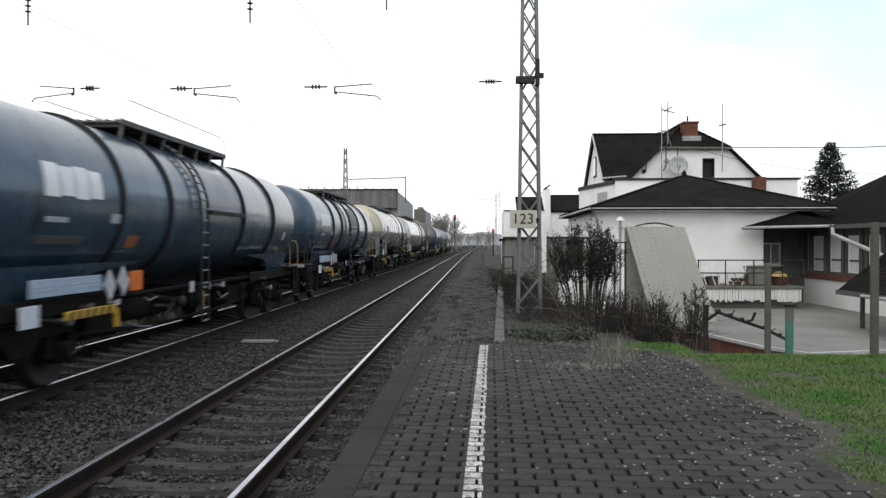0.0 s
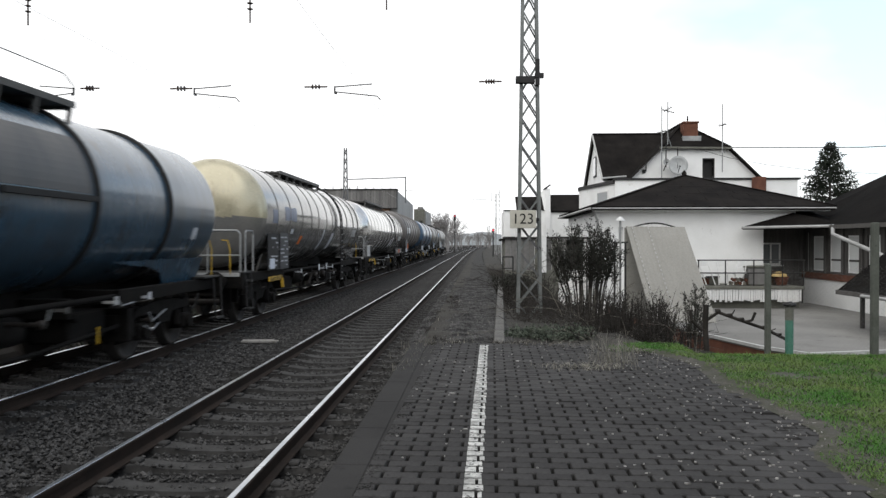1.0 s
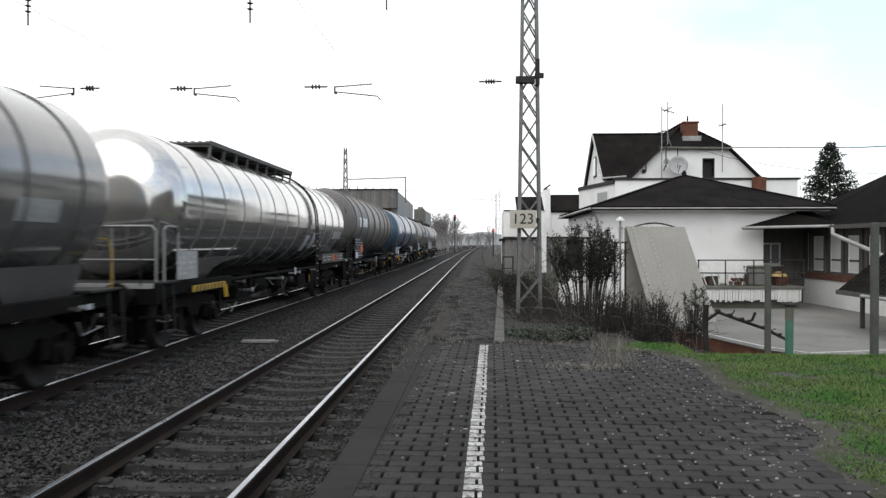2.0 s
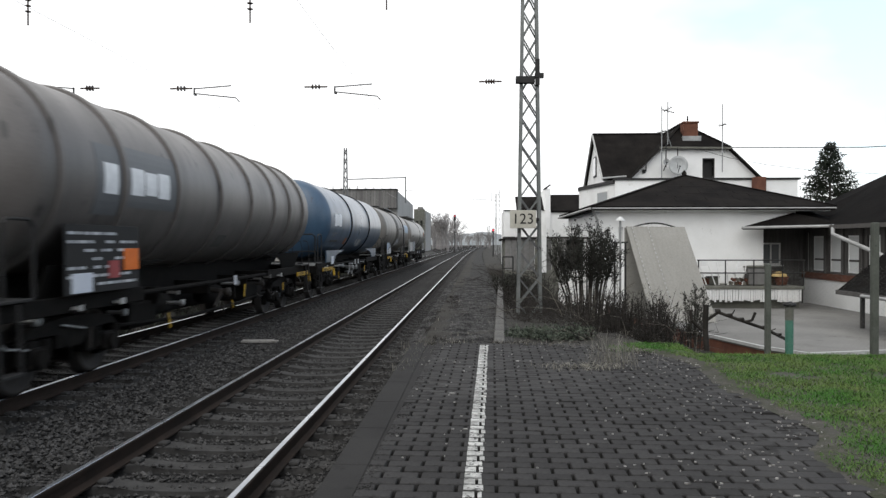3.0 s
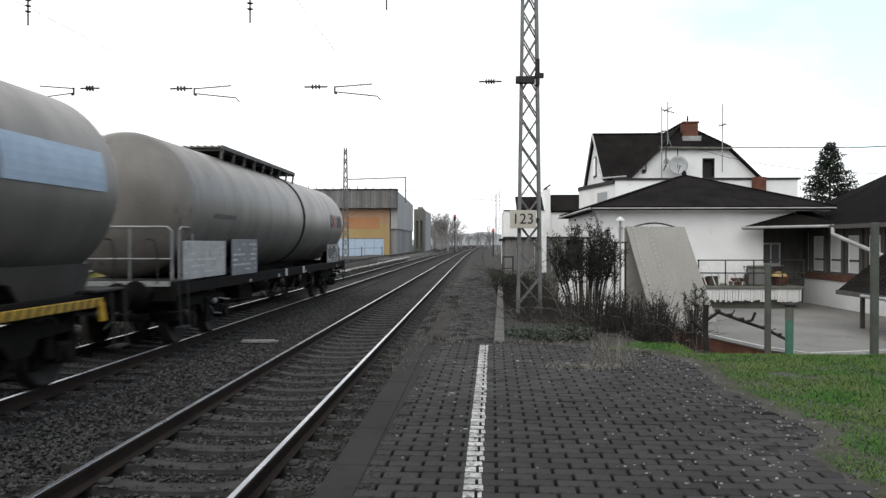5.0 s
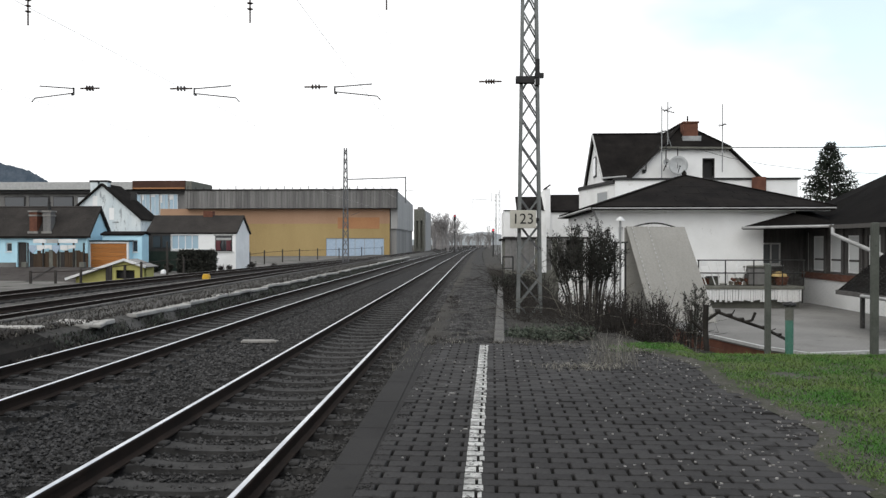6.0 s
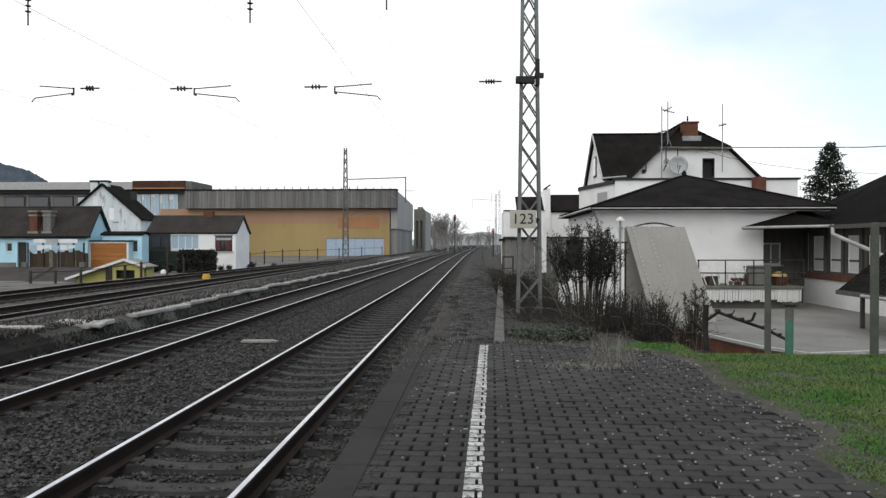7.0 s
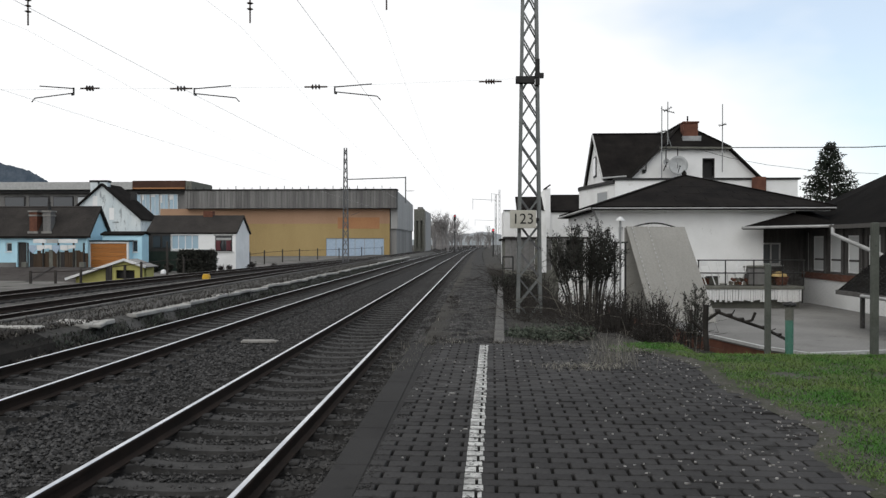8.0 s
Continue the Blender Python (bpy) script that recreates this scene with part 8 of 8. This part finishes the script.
    # long block and two boxes, added only to darken the gap under the tank
    part("centre_trough", box(-0.55, 0.2, -half + 4.4, half - 4.4, 0.5, 0.95, 0.04), RUNNING_GEAR, w, "dark block added to darken the space beneath the tank")
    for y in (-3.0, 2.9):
        part("gear_box", box(0.3, 0.92, y - 0.5, y + 0.5, 0.5, 0.92, 0.03), RUNNING_GEAR, w, "dark box added to darken the space beneath the tank")
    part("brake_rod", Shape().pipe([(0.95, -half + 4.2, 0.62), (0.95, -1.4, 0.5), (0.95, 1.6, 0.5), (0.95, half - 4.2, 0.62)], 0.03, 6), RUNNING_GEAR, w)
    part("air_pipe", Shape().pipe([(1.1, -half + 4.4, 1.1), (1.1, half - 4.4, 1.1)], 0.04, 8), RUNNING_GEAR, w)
    for y in spec.get("valves", (0.2,)):
        v = Shape().tube((0.3, y, 0.98), (1.28, y, 0.86), 0.06, seg=10)
        v.revolve([(1.2, 0.02), (1.2, 0.10), (1.3, 0.10), (1.32, 0.02)], (0, y, 0.86), "x", 14)
        v.bar((1.14, y - 0.47, 0.6), (1.14, y, 0.9), 0.05, 0.05, (1, 0, 0))
        part("outlet_valve", v, spec.get("valve_paint", WHEEL_STEEL), w, "steel outlet pipe with a cap")
        part("valve_tag", box(1.28, 1.30, y + 0.3, y + 0.48, 1.0, 1.2, 0.004), MARK_WHITE, w, "small white tag")
        part("valve_tag_post", box(1.25, 1.279, y + 0.37, y + 0.41, 0.7, 1.2), RUNNING_GEAR, w)
    # valves, hoses, handles and labels under the tank
    for k in range(26):
        y = rng.uniform(-half + 0.9, half - 0.9)
        kind, x = k % 4, rng.uniform(0.95, 1.26)
        z = rng.uniform(0.55, 1.1)
        s = Shape()
        if kind == 0:
            s.pipe([(x, y, z), (x, y + rng.uniform(0.1, 0.35), z - rng.uniform(0.05, 0.2)), (x, y + rng.uniform(0.4, 0.7), z - rng.uniform(0.0, 0.2))], 0.014, 6)
            part("brake_hose", s, rng.choice((GALV, WHEEL_STEEL, MARK_GREY)), w)
        elif kind == 1:
            s.revolve([(-0.03, 0.01), (-0.03, 0.06), (0.03, 0.06), (0.03, 0.01)], (x, y, z), "x", 12)
            s.tube((0.7, y, z), (x, y, z), 0.03, seg=8)
            part("valve", s, rng.choice((WHEEL_STEEL, GALV, RUNNING_GEAR)), w)
        elif kind == 2:
            s.bar((x, y, z), (x, y + rng.uniform(-0.12, 0.12), z - rng.uniform(0.15, 0.32)), 0.03, 0.02, (1, 0, 0))
            part("handle", s, rng.choice((LEVER_YELLOW, GALV, RUNNING_GEAR, WHEEL_STEEL, WHEEL_STEEL)), w)
        else:
            s.box(1.275, 1.283, y, y + rng.uniform(0.05, 0.16), 1.0, 1.0 + rng.uniform(0.05, 0.13))
            s.box(1.1, 1.275, y, y + 0.03, 1.02, 1.06)
            part("label_plate", s, rng.choice((MARK_PALE_GREY, MARK_DIM, MARK_WHITE)), w, "small pale label plate")
    # walkway, rail and ladder
    if "walkway" in spec:
        a, b_, up = spec["walkway"]
        a, b_, wz = t1 + a, t1 + b_, top + up
        wy = part("walkway", Shape().box(-0.70, 0.70, a, b_, wz, wz + 0.04, 0.008), WALKWAY_STEEL, w, "dark grated walkway on top of the tank")
        for k in range(9):
            x = -0.64 + 0.16 * k
            part("grating_bar", box(x - 0.02, x + 0.02, a, b_, wz + 0.04, wz + 0.06), WALKWAY_STEEL, wy)
        for sx in (-1, 1):
            part("edge_strip", box(sx * 0.715 - 0.012, sx * 0.715 + 0.012, a, b_, wz - 0.02, wz + 0.07), WALKWAY_STEEL, wy)
        n = max(3, int((b_ - a) / 0.8))
        for k in range(n + 1):
            y = a + 0.1 + (b_ - a - 0.2) * k / n
            br = Shape().bar((-0.72, y, wz - 0.03), (0.72, y, wz - 0.03), 0.05, 0.05)
            for sx in (-1, 1):
                br.bar((sx * 0.7, y, wz), (sx * 0.66, y, Z + math.sqrt(R * R - 0.4356) - 0.02), 0.05, 0.05, (0, 1, 0))
            part("support", br, WALKWAY_STEEL, wy)
        if spec.get("rail"):
            h = wz + 0.42
            for sx in (-1, 1):
                part("handrail", Shape().pipe([(sx * 0.72, a, wz), (sx * 0.72, a + 0.05, h - 0.12), (sx * 0.72, a + 0.3, h), (sx * 0.72, b_ - 0.3, h), (sx * 0.72, b_ - 0.05, h - 0.12), (sx * 0.72, b_, wz)], 0.009), GALV, wy, "thin bent steel handrail")
        mh = Shape().revolve([(-0.02, 0.32), (0.16, 0.32), (0.18, 0.36), (0.24, 0.36), (0.26, 0.02)], (-0.2, (a + b_) / 2, top), "z", 20)
        part("manhole", mh, DARK_STEEL, w, "round bolted manhole cover")
    if "ladder" in spec:
        y = t1 + spec["ladder"]
        pts = []
        for k in range(22):
            ang = radians(82 - 80 * min(1, k / 12))
            if k <= 12:
                pts.append(((R + 0.09) * math.cos(ang), Z + (R + 0.09) * math.sin(ang)))
            else:
                pts.append((R + 0.10, Z + 0.06 - (k - 12) * 0.235))
        lw = spec.get("ladder_w", 0.17)
        for o in (-lw, lw):
            part("ladder_rail", Shape().pipe([(p[0], y + o, p[1]) for p in pts], 0.026, 6), spec.get("ladder_paint", DARK_STEEL), w)
        for p in pts[2:]:
            part("rung", Shape().tube((p[0], y - lw, p[1]), (p[0], y + lw, p[1]), 0.018, seg=6), spec.get("rung_paint", GALV), w)
    for y0, y1, ang in spec.get("catwalk", ()):
        part("side_rail", tank_patch(t1 + y0, t1 + y1, ang - 1.6, ang + 1.6, R, Z, 0.07), spec.get("rail_paint", BLACK), w, "narrow ledge along the tank")
    # end handrails on the front deck
    ye = -half + 0.72
    if spec.get("rail_across", True):
        hr = Shape().pipe([(-0.35, ye, 1.25), (-0.35, ye, 2.1), (-0.27, ye, 2.18), (1.12, ye, 2.18), (1.2, ye, 2.1), (1.2, ye, 1.25)], 0.024)
        hr.pipe([(-0.35, ye, 1.62), (1.2, ye, 1.62)], 0.018).pipe([(0.45, ye, 1.25), (0.45, ye, 2.18)], 0.018)
        hr.pipe([(1.24, ye + 0.22, 1.25), (1.24, ye + 0.22, 2.12), (1.24, ye + 0.3, 2.18), (1.24, ye + 0.72, 2.18), (1.24, ye + 0.8, 2.1), (1.24, ye + 0.8, 1.25)], 0.022)
        part("end_rail", hr, GALV if spec.get("pale_rail") else DARK_STEEL, w, "tubular handrail at the wagon end")
    if spec.get("end_fittings"):
        yf = c0 - 0.36
        fit = Shape().bar((-1.0, yf + 0.12, Z - 0.05), (1.05, yf + 0.12, Z - 0.05), 0.03, 0.03).bar((0.55, yf + 0.04, Z - 0.6), (0.55, yf + 0.04, Z + 0.1), 0.02, 0.03, (0, 1, 0))
        fit.bar((-0.2, yf + 0.03, Z - 0.3), (0.9, yf + 0.1, Z - 0.3), 0.03, 0.03)
        part("end_bracket", fit, DARK_STEEL, w, "thin dark brackets on the tank end")
        for k in range(4):
            part("marking", box(-0.2 + 0.2 * k, -0.06 + 0.2 * k, yf - 0.006, yf + 0.1, Z + 0.42, Z + 0.5), MARK_DARK, w, "" if k else "dark lettering bar on the tank end")
    wheel = Shape().revolve([(-0.02, 0.2), (0.0, 0.23), (0.02, 0.2), (0.0, 0.18), (-0.02, 0.2)], (1.33, ye + 0.35, 1.75), "x", 18)
    wheel.tube((1.33, ye + 0.35, 1.55), (1.33, ye + 0.35, 1.95), 0.014, seg=6).tube((1.33, ye + 0.15, 1.75), (1.33, ye + 0.55, 1.75), 0.014, seg=6)
    if spec.get("brake_wheel"):
        part("brake_wheel", wheel, DARK_STEEL, w, "hand brake wheel")
    # markings
    for y0, y1, a0, a1, m, lb in spec.get("patches", ()):
        part("marking", tank_patch(t1 + y0, t1 + y1, a0, a1, R, Z, 0.018 if "section" in spec else 0.006), m, w, lb)
    for y0, y1, a0, a1, m, n in spec.get("emblems", ()):
        s = Shape()
        gap = 0.09 * (y1 - y0) / n if n > 1 else 0
        for k in range(n):
            p = y0 + (y1 - y0) * k / n
            q = y0 + (y1 - y0) * (k + 1) / n - gap
            da = 0.06 * (a1 - a0) * (k % 2)
            t = tank_patch(t1 + p, t1 + q, a0 + da, a1 - da, R, Z, 0.009)
            s.add(t.v, t.f)
        part("emblem", s, m, w, "plain block-shaped company emblem")
    for yc, ry, ac, ra, m in spec.get("rings_painted", ()):
        part("emblem", tank_ring(t1 + yc, ry, ac, ra, R, Z), m, w, "plain ring-shaped company emblem")
    for y0, y1, z0, z1 in spec.get("scrawls", ()):
        yc, zc, n = t1 + (y0 + y1) / 2, (z0 + z1) / 2, 12
        blob = [(yc + (y1 - y0) / 2 * rng.uniform(0.8, 1.05) * math.cos(2 * math.pi * k / n), zc + (z1 - z0) / 2 * rng.uniform(0.8, 1.0) * math.sin(2 * math.pi * k / n)) for k in range(n)]
        part("scrawl", Shape().prism(blob, "x", 1.288, 1.2985), MARK_DIM, w, "dark sprayed blot on the board")
    for y0, y1, z0, z1, m in spec.get("boards", ()):
        y0, y1 = t1 + y0, t1 + y1
        bd = part("data_board", box(1.27, 1.29, y0, y1, z0, z1, 0.006), m, w, "data board with unreadable markings")
        text_bars(bd, 1.295, y0 + 0.06, y1 - 0.06, z0 + 0.06, z1 - 0.06, max(2, int((z1 - z0) / 0.12)), BLACK if m in (MARK_WHITE, GALV) else MARK_WHITE, rng, 2 if y1 - y0 > 0.8 else 1)
    for y0, y1, z0, z1, m in spec.get("plates", ()):
        part("plate", box(1.288, 1.31, t1 + y0, t1 + y1, z0, z1, 0.004), m, w, "small coloured plate")
    for y, z in spec.get("diamonds", ()):
        y += t1
        part("hazard_diamond", Shape().prism([(y - 0.17, z), (y, z - 0.22), (y + 0.17, z), (y, z + 0.22)], "x", 1.29, 1.31), MARK_WHITE, w, "white diamond-shaped hazard plate")
    for y0, y1, z in spec.get("levers", ()):
        y0, y1 = t1 + y0, t1 + y1
        lv = part("changeover_lever", box(1.26, 1.30, y0, y1, z - 0.06, z + 0.06, 0.01), LEVER_YELLOW, w, "yellow brake changeover plate with dark stripes")
        k = y0 + 0.06
        while k < y1 - 0.16:
            part("stripe", Shape().prism([(k, z - 0.056), (k + 0.08, z - 0.056), (k + 0.13, z + 0.056), (k + 0.05, z + 0.056)], "x", 1.298, 1.304), BLACK, lv)
            k += 0.19
        part("lever_arm", Shape().bar((1.3, y1 - 0.05, z), (1.33, y1 - 0.05, z - 0.26), 0.07, 0.05, (0, 1, 0)), LEVER_YELLOW, w)
    return w


WHEELSETS = []
WHEEL = wheelset_mesh()


def ribs(a, b, n):
    return [a + (b - a) * k / (n - 1) for k in range(n)]


NAVY = dict(handle_paint=LEVER_YELLOW, length=15.9, r=1.3, zc=2.5, cyl=12.9, paint=TANK_NAVY, rings=(-10.1, -8.4, -4.5, -2.1), ring_w=0.04, ring_h=0.055, ring_paint=BLACK, walkway=(-9.0, -4.0, 0.06), rail=True,
            ladder=-7.1, ladder_paint=DARK_STEEL, rung_paint=MARK_GREY, catwalk=((-6.6, -4.6, 0),), label="dark navy tank wagon with black rings, walkway and ladder",
            patches=((-12.0, -11.5, -15, -12, MARK_WHITE, "small white lettering bar"), (-12.1, -11.0, -28, -23, MARK_DIM, "dim lettering bar"), (-9.75, -9.4, -31, -22, ORANGE_DULL, "dull orange plate"), (-10.4, -10.1, -14, -8, MARK_WHITE, "small white mark"),
                     (-0.95, -0.75, -24, -14, MARK_WHITE, "small white mark"), (-6.6, -4.6, 3, 40, TANK_NAVY_WORN, "worn rust-brown tank panel")),
            emblems=((-12.05, -10.65, -1, 18, EMBLEM_WHITE, 4),), boards=((-12.35, -10.7, 1.24, 1.46, MARK_SKY),), plates=((-9.85, -9.5, 1.18, 1.48, MARK_PALE_GREY), (-12.56, -12.2, 0.9, 1.16, MARK_PALE)),
            diamonds=((-10.5, 1.30), (-10.1, 1.34)), levers=((-11.6, -10.3, 0.96),), tanks=(-1.6, 1.2), valves=(-0.9,), brake_wheel=True)
NAVY_FRONT = dict(NAVY, plates=((-9.9, -9.5, 1.18, 1.48, ORANGE), NAVY["plates"][1]), patches=NAVY["patches"][:-1] + ((-6.6, -4.6, 3, 40, TANK_VIOLET, "repainted violet-blue tank panel"),))
WAGONS = [
    (139.25, dict(length=17.4, r=1.36, zc=2.6, cyl=14.7, dome=0.5, paint=TANK_DIRTY, rings=(-6.3,), ring_w=0.09, ring_h=0.03, ring_paint=BLACK, walkway=(-11.6, -4.9, 0.1), rear_gap=1.2, skirt=False, sill=True, pale_rail=True,
                 label="dirty beige tank wagon with one dark band, last of the train", valves=(-1.0, 1.0),
                 patches=((-13.8, -12.5, -9, -5, MARK_DIM, "dark lettering bar"),), rings_painted=((-2.12, 0.26, 3.0, 10.0, MARK_DARK), (-1.56, 0.2, 3.5, 10.0, ORANGE_DULL), (-1.02, 0.21, 3.0, 9.5, MARK_DARK), (-0.55, 0.2, 3.5, 9.5, MARK_DARK)),
                 boards=((-15.2, -13.0, 1.24, 1.94, MARK_PALE_GREY), (-12.6, -10.8, 1.2, 1.98, MARK_GREY), (-2.6, -0.56, 1.2, 1.84, MARK_WORN)), scrawls=((-2.5, -1.75, 1.32, 1.8), (-1.8, -1.1, 1.5, 1.83), (-1.75, -1.5, 1.24, 1.6), (-1.15, -0.95, 1.22, 1.66)), levers=())),
    (121.5, dict(length=15.9, r=1.37, zc=2.68, cyl=12.95, dome=0.34, saddle_tone=TANK_DIRTY_DARK, end_fittings=True, paint=TANK_DIRTY, rings=(-8.05,), ring_w=0.05, ring_h=0.02, ring_paint=TANK_DIRTY, section=(-7.95, -4.55, TANK_DIRTY_DARK), walkway=(-9.3, -4.9, 0.0), ladder=-4.35, ladder_paint=BLACK, rung_paint=BLACK, ladder_w=0.12,
                 catwalk=((-7.9, -5.0, 6),), rail_paint=TANK_DIRTY_SEAM, label="dirty beige tank wagon with black ladder band and striped yellow plates",
                 patches=((-2.6, -0.35, -3, 20, MARK_SKY, "pale blue square marking"), (-6.9, -6.1, -42, -22, MARK_WHITE, "white marking"), (-5.7, -5.3, -40, -28, MARK_WHITE, "small white marking"), (-4.1, -3.9, 2, 16, MARK_WHITE, "white marking"),
                          (-13.0, -12.4, -16, -14, MARK_DIM, "dark lettering bar")),
                 boards=((-12.3, -10.3, 1.22, 1.92, MARK_DARK),), plates=((-12.2, -11.75, 1.5, 1.88, MARK_SKY), (-12.2, -11.8, 1.26, 1.46, MARK_WHITE), (-11.2, -10.6, 1.28, 1.56, MARK_WHITE), (-11.6, -11.0, 1.62, 1.88, MARK_BLUE_PALE)),
                 levers=((-11.8, -10.5, 1.03), (-2.5, -0.3, 1.08)))),
    (105.6, dict(length=16.7, r=1.41, zc=2.73, cyl=13.2, paint=TANK_BLUE, rings=(-9.1, -4.25), ring_w=0.045, ring_h=0.045, ring_paint=BLACK,
                 label="clean blue tank wagon with two dark rings", emblems=((-12.6, -11.25, -9, 10, EMBLEM_WHITE, 3),),
                 patches=((-12.6, -11.8, -21, -19, MARK_GREY, "grey lettering bar"), (-12.5, -12.0, -25, -23, MARK_GREY, "grey lettering bar"), (-12.5, -11.2, -34, -31, MARK_DIM, "dim lettering bar"), (-9.75, -9.35, -38, -27, ORANGE_DULL, "orange warning plate"), (-6.95, -6.7, -38, -29, MARK_PALE_GREY, "white marking"), (-6.35, -5.6, -43, -29, MARK_PALE_GREY, "white marking")),
                 lean=0.0, plates=((-12.75, -12.35, 1.14, 1.42, MARK_PALE),), levers=((-14.1, -12.35, 0.98),), tanks=(-1.5, 1.0), valve_paint=GALV, valves=(-0.6, 0.2))),
    # brown wagon: near-black saddles paint in the shade on tank-coloured plates
    (88.9, dict(length=16.2, r=1.37, zc=2.81, cyl=13.5, saddle_tone=RUNNING_GEAR, paint=TANK_BROWN, rings=(-13.3, -11.65, -9.7, -7.6, -5.6, -3.7, -2.2, -0.7), ring_w=0.06, ring_h=0.055, ring_paint=TANK_BROWN,
                label="dark brown tank wagon with many raised rings", patches=((-12.45, -11.75, -22, 20, MARK_SLATE, "grey emblem panel"), (-11.55, -9.8, -16, 22, MARK_SLATE, "grey emblem panel"), (-7.15, -6.65, -46, -33, MARK_DIM, "faded lettering panel")),
                emblems=((-12.25, -11.85, -9, 9, EMBLEM_WHITE, 1), (-11.45, -10.05, -8, 9, EMBLEM_WHITE, 3)),
                boards=((-13.1, -11.05, 1.22, 2.15, BLACK),), plates=((-11.55, -11.1, 1.5, 1.82, ORANGE), (-12.0, -11.7, 1.4, 1.65, RED_DULL), (-12.95, -12.45, 1.24, 1.5, MARK_PALE)), levers=((-1.0, 0.4, 0.98),), tanks=(-2.0, 0.8))),
    (72.7, dict(length=18.2, r=1.36, zc=2.6, cyl=15.3, paint=TANK_SILVER, rings=ribs(-14.6, -0.9, 12), ring_w=0.03, ring_h=0.012, ring_paint=TANK_SILVER_SEAM, walkway=(-12.5, -5.4, 0.1), ladder=-5.2, ladder_w=0.14,
                label="silver glossy tank wagon with thin seams", pale_rail=True, boards=((-15.6, -14.7, 1.25, 1.75, MARK_PALE_GREY), (-3.6, 0.2, 1.2, 1.52, MARK_DIM)),
                patches=((-1.8, -0.35, -24, -12, MARK_PALE_GREY, "pale marking panel"), (-4.9, -4.5, -40, -16, MARK_WHITE, "white marking"), (-5.8, -5.4, -44, -20, MARK_WHITE, "white marking")),
                plates=((-2.1, -1.5, 1.24, 1.48, ORANGE_DULL), (-1.4, -1.0, 1.26, 1.46, RED_DULL)), levers=((-14.9, -13.2, 1.05),), rear_gap=1.2)),
    (54.5, dict(length=17.9, r=1.36, zc=2.62, cyl=14.4, dome=0.5, handle_paint=LEVER_YELLOW, paint=TANK_GREY, rings=(-13.4, -12.1, -10.7, -9.5, -8.45, -7.2, -6.2, -3.3, -1.8, -0.6), ring_w=0.035, ring_h=0.014, ring_paint=TANK_SEAM, walkway=(-10.9, -5.5, -0.02), ladder=-5.0, ladder_w=0.15, rung_paint=GALV, pale_rail=True,
                end_paint=TANK_CREAM_LIT, end_label="cream upper tank end, its darkly reflecting lower half left grey",
                label="glossy grey tank wagon with thin seams and a cream end", boards=((-14.1, -13.1, 1.2, 2.14, BLACK), (-12.95, -12.1, 1.2, 2.16, MARK_DARK)),
                emblems=((-13.85, -13.4, -9, 6, MARK_BLUE, 1), (-12.65, -11.4, -5, 11, MARK_BLUE, 3)),
                patches=((-10.65, -10.35, -34, -22, ORANGE, "orange warning plate"), (-7.55, -7.4, -44, -12, MARK_WHITE, "white marking"), (-6.1, -5.75, -43, -16, MARK_WHITE, "white marking"), (-1.95, -1.1, -20, -8, MARK_PALE_GREY, "white marking"), (-11.9, -11.6, -20, -14, MARK_WHITE, "small white mark")),
                plates=((-13.95, -13.55, 1.24, 1.5, MARK_PALE),), levers=((-14.0, -12.8, 0.98),), rear_gap=1.2, valves=(-0.8, 0.4))),
    (36.6, NAVY),
    (20.7, NAVY_FRONT),
]
TRAIN = []


def build_train():
    for i, (rear, spec) in enumerate(WAGONS):
        ob = tank_wagon(spec, rear, random.Random(40 + i))
        TRAIN.append((ob, ob.location.y))


def motions():
    turn = math.degrees(SPEED / FPS / WHEEL_R)
    for ws, y in WHEELSETS:
        walk(ws, [(k / FPS, pose(0, y, WHEEL_R, turn * k)) for k in range(241)])
    for ob, y in TRAIN:
        walk(ob, [(0.5 * k, pose(TRACKS[2](y - SPEED * 0.5 * k), y - SPEED * 0.5 * k, 0)) for k in range(17)])



build_train()

motions()
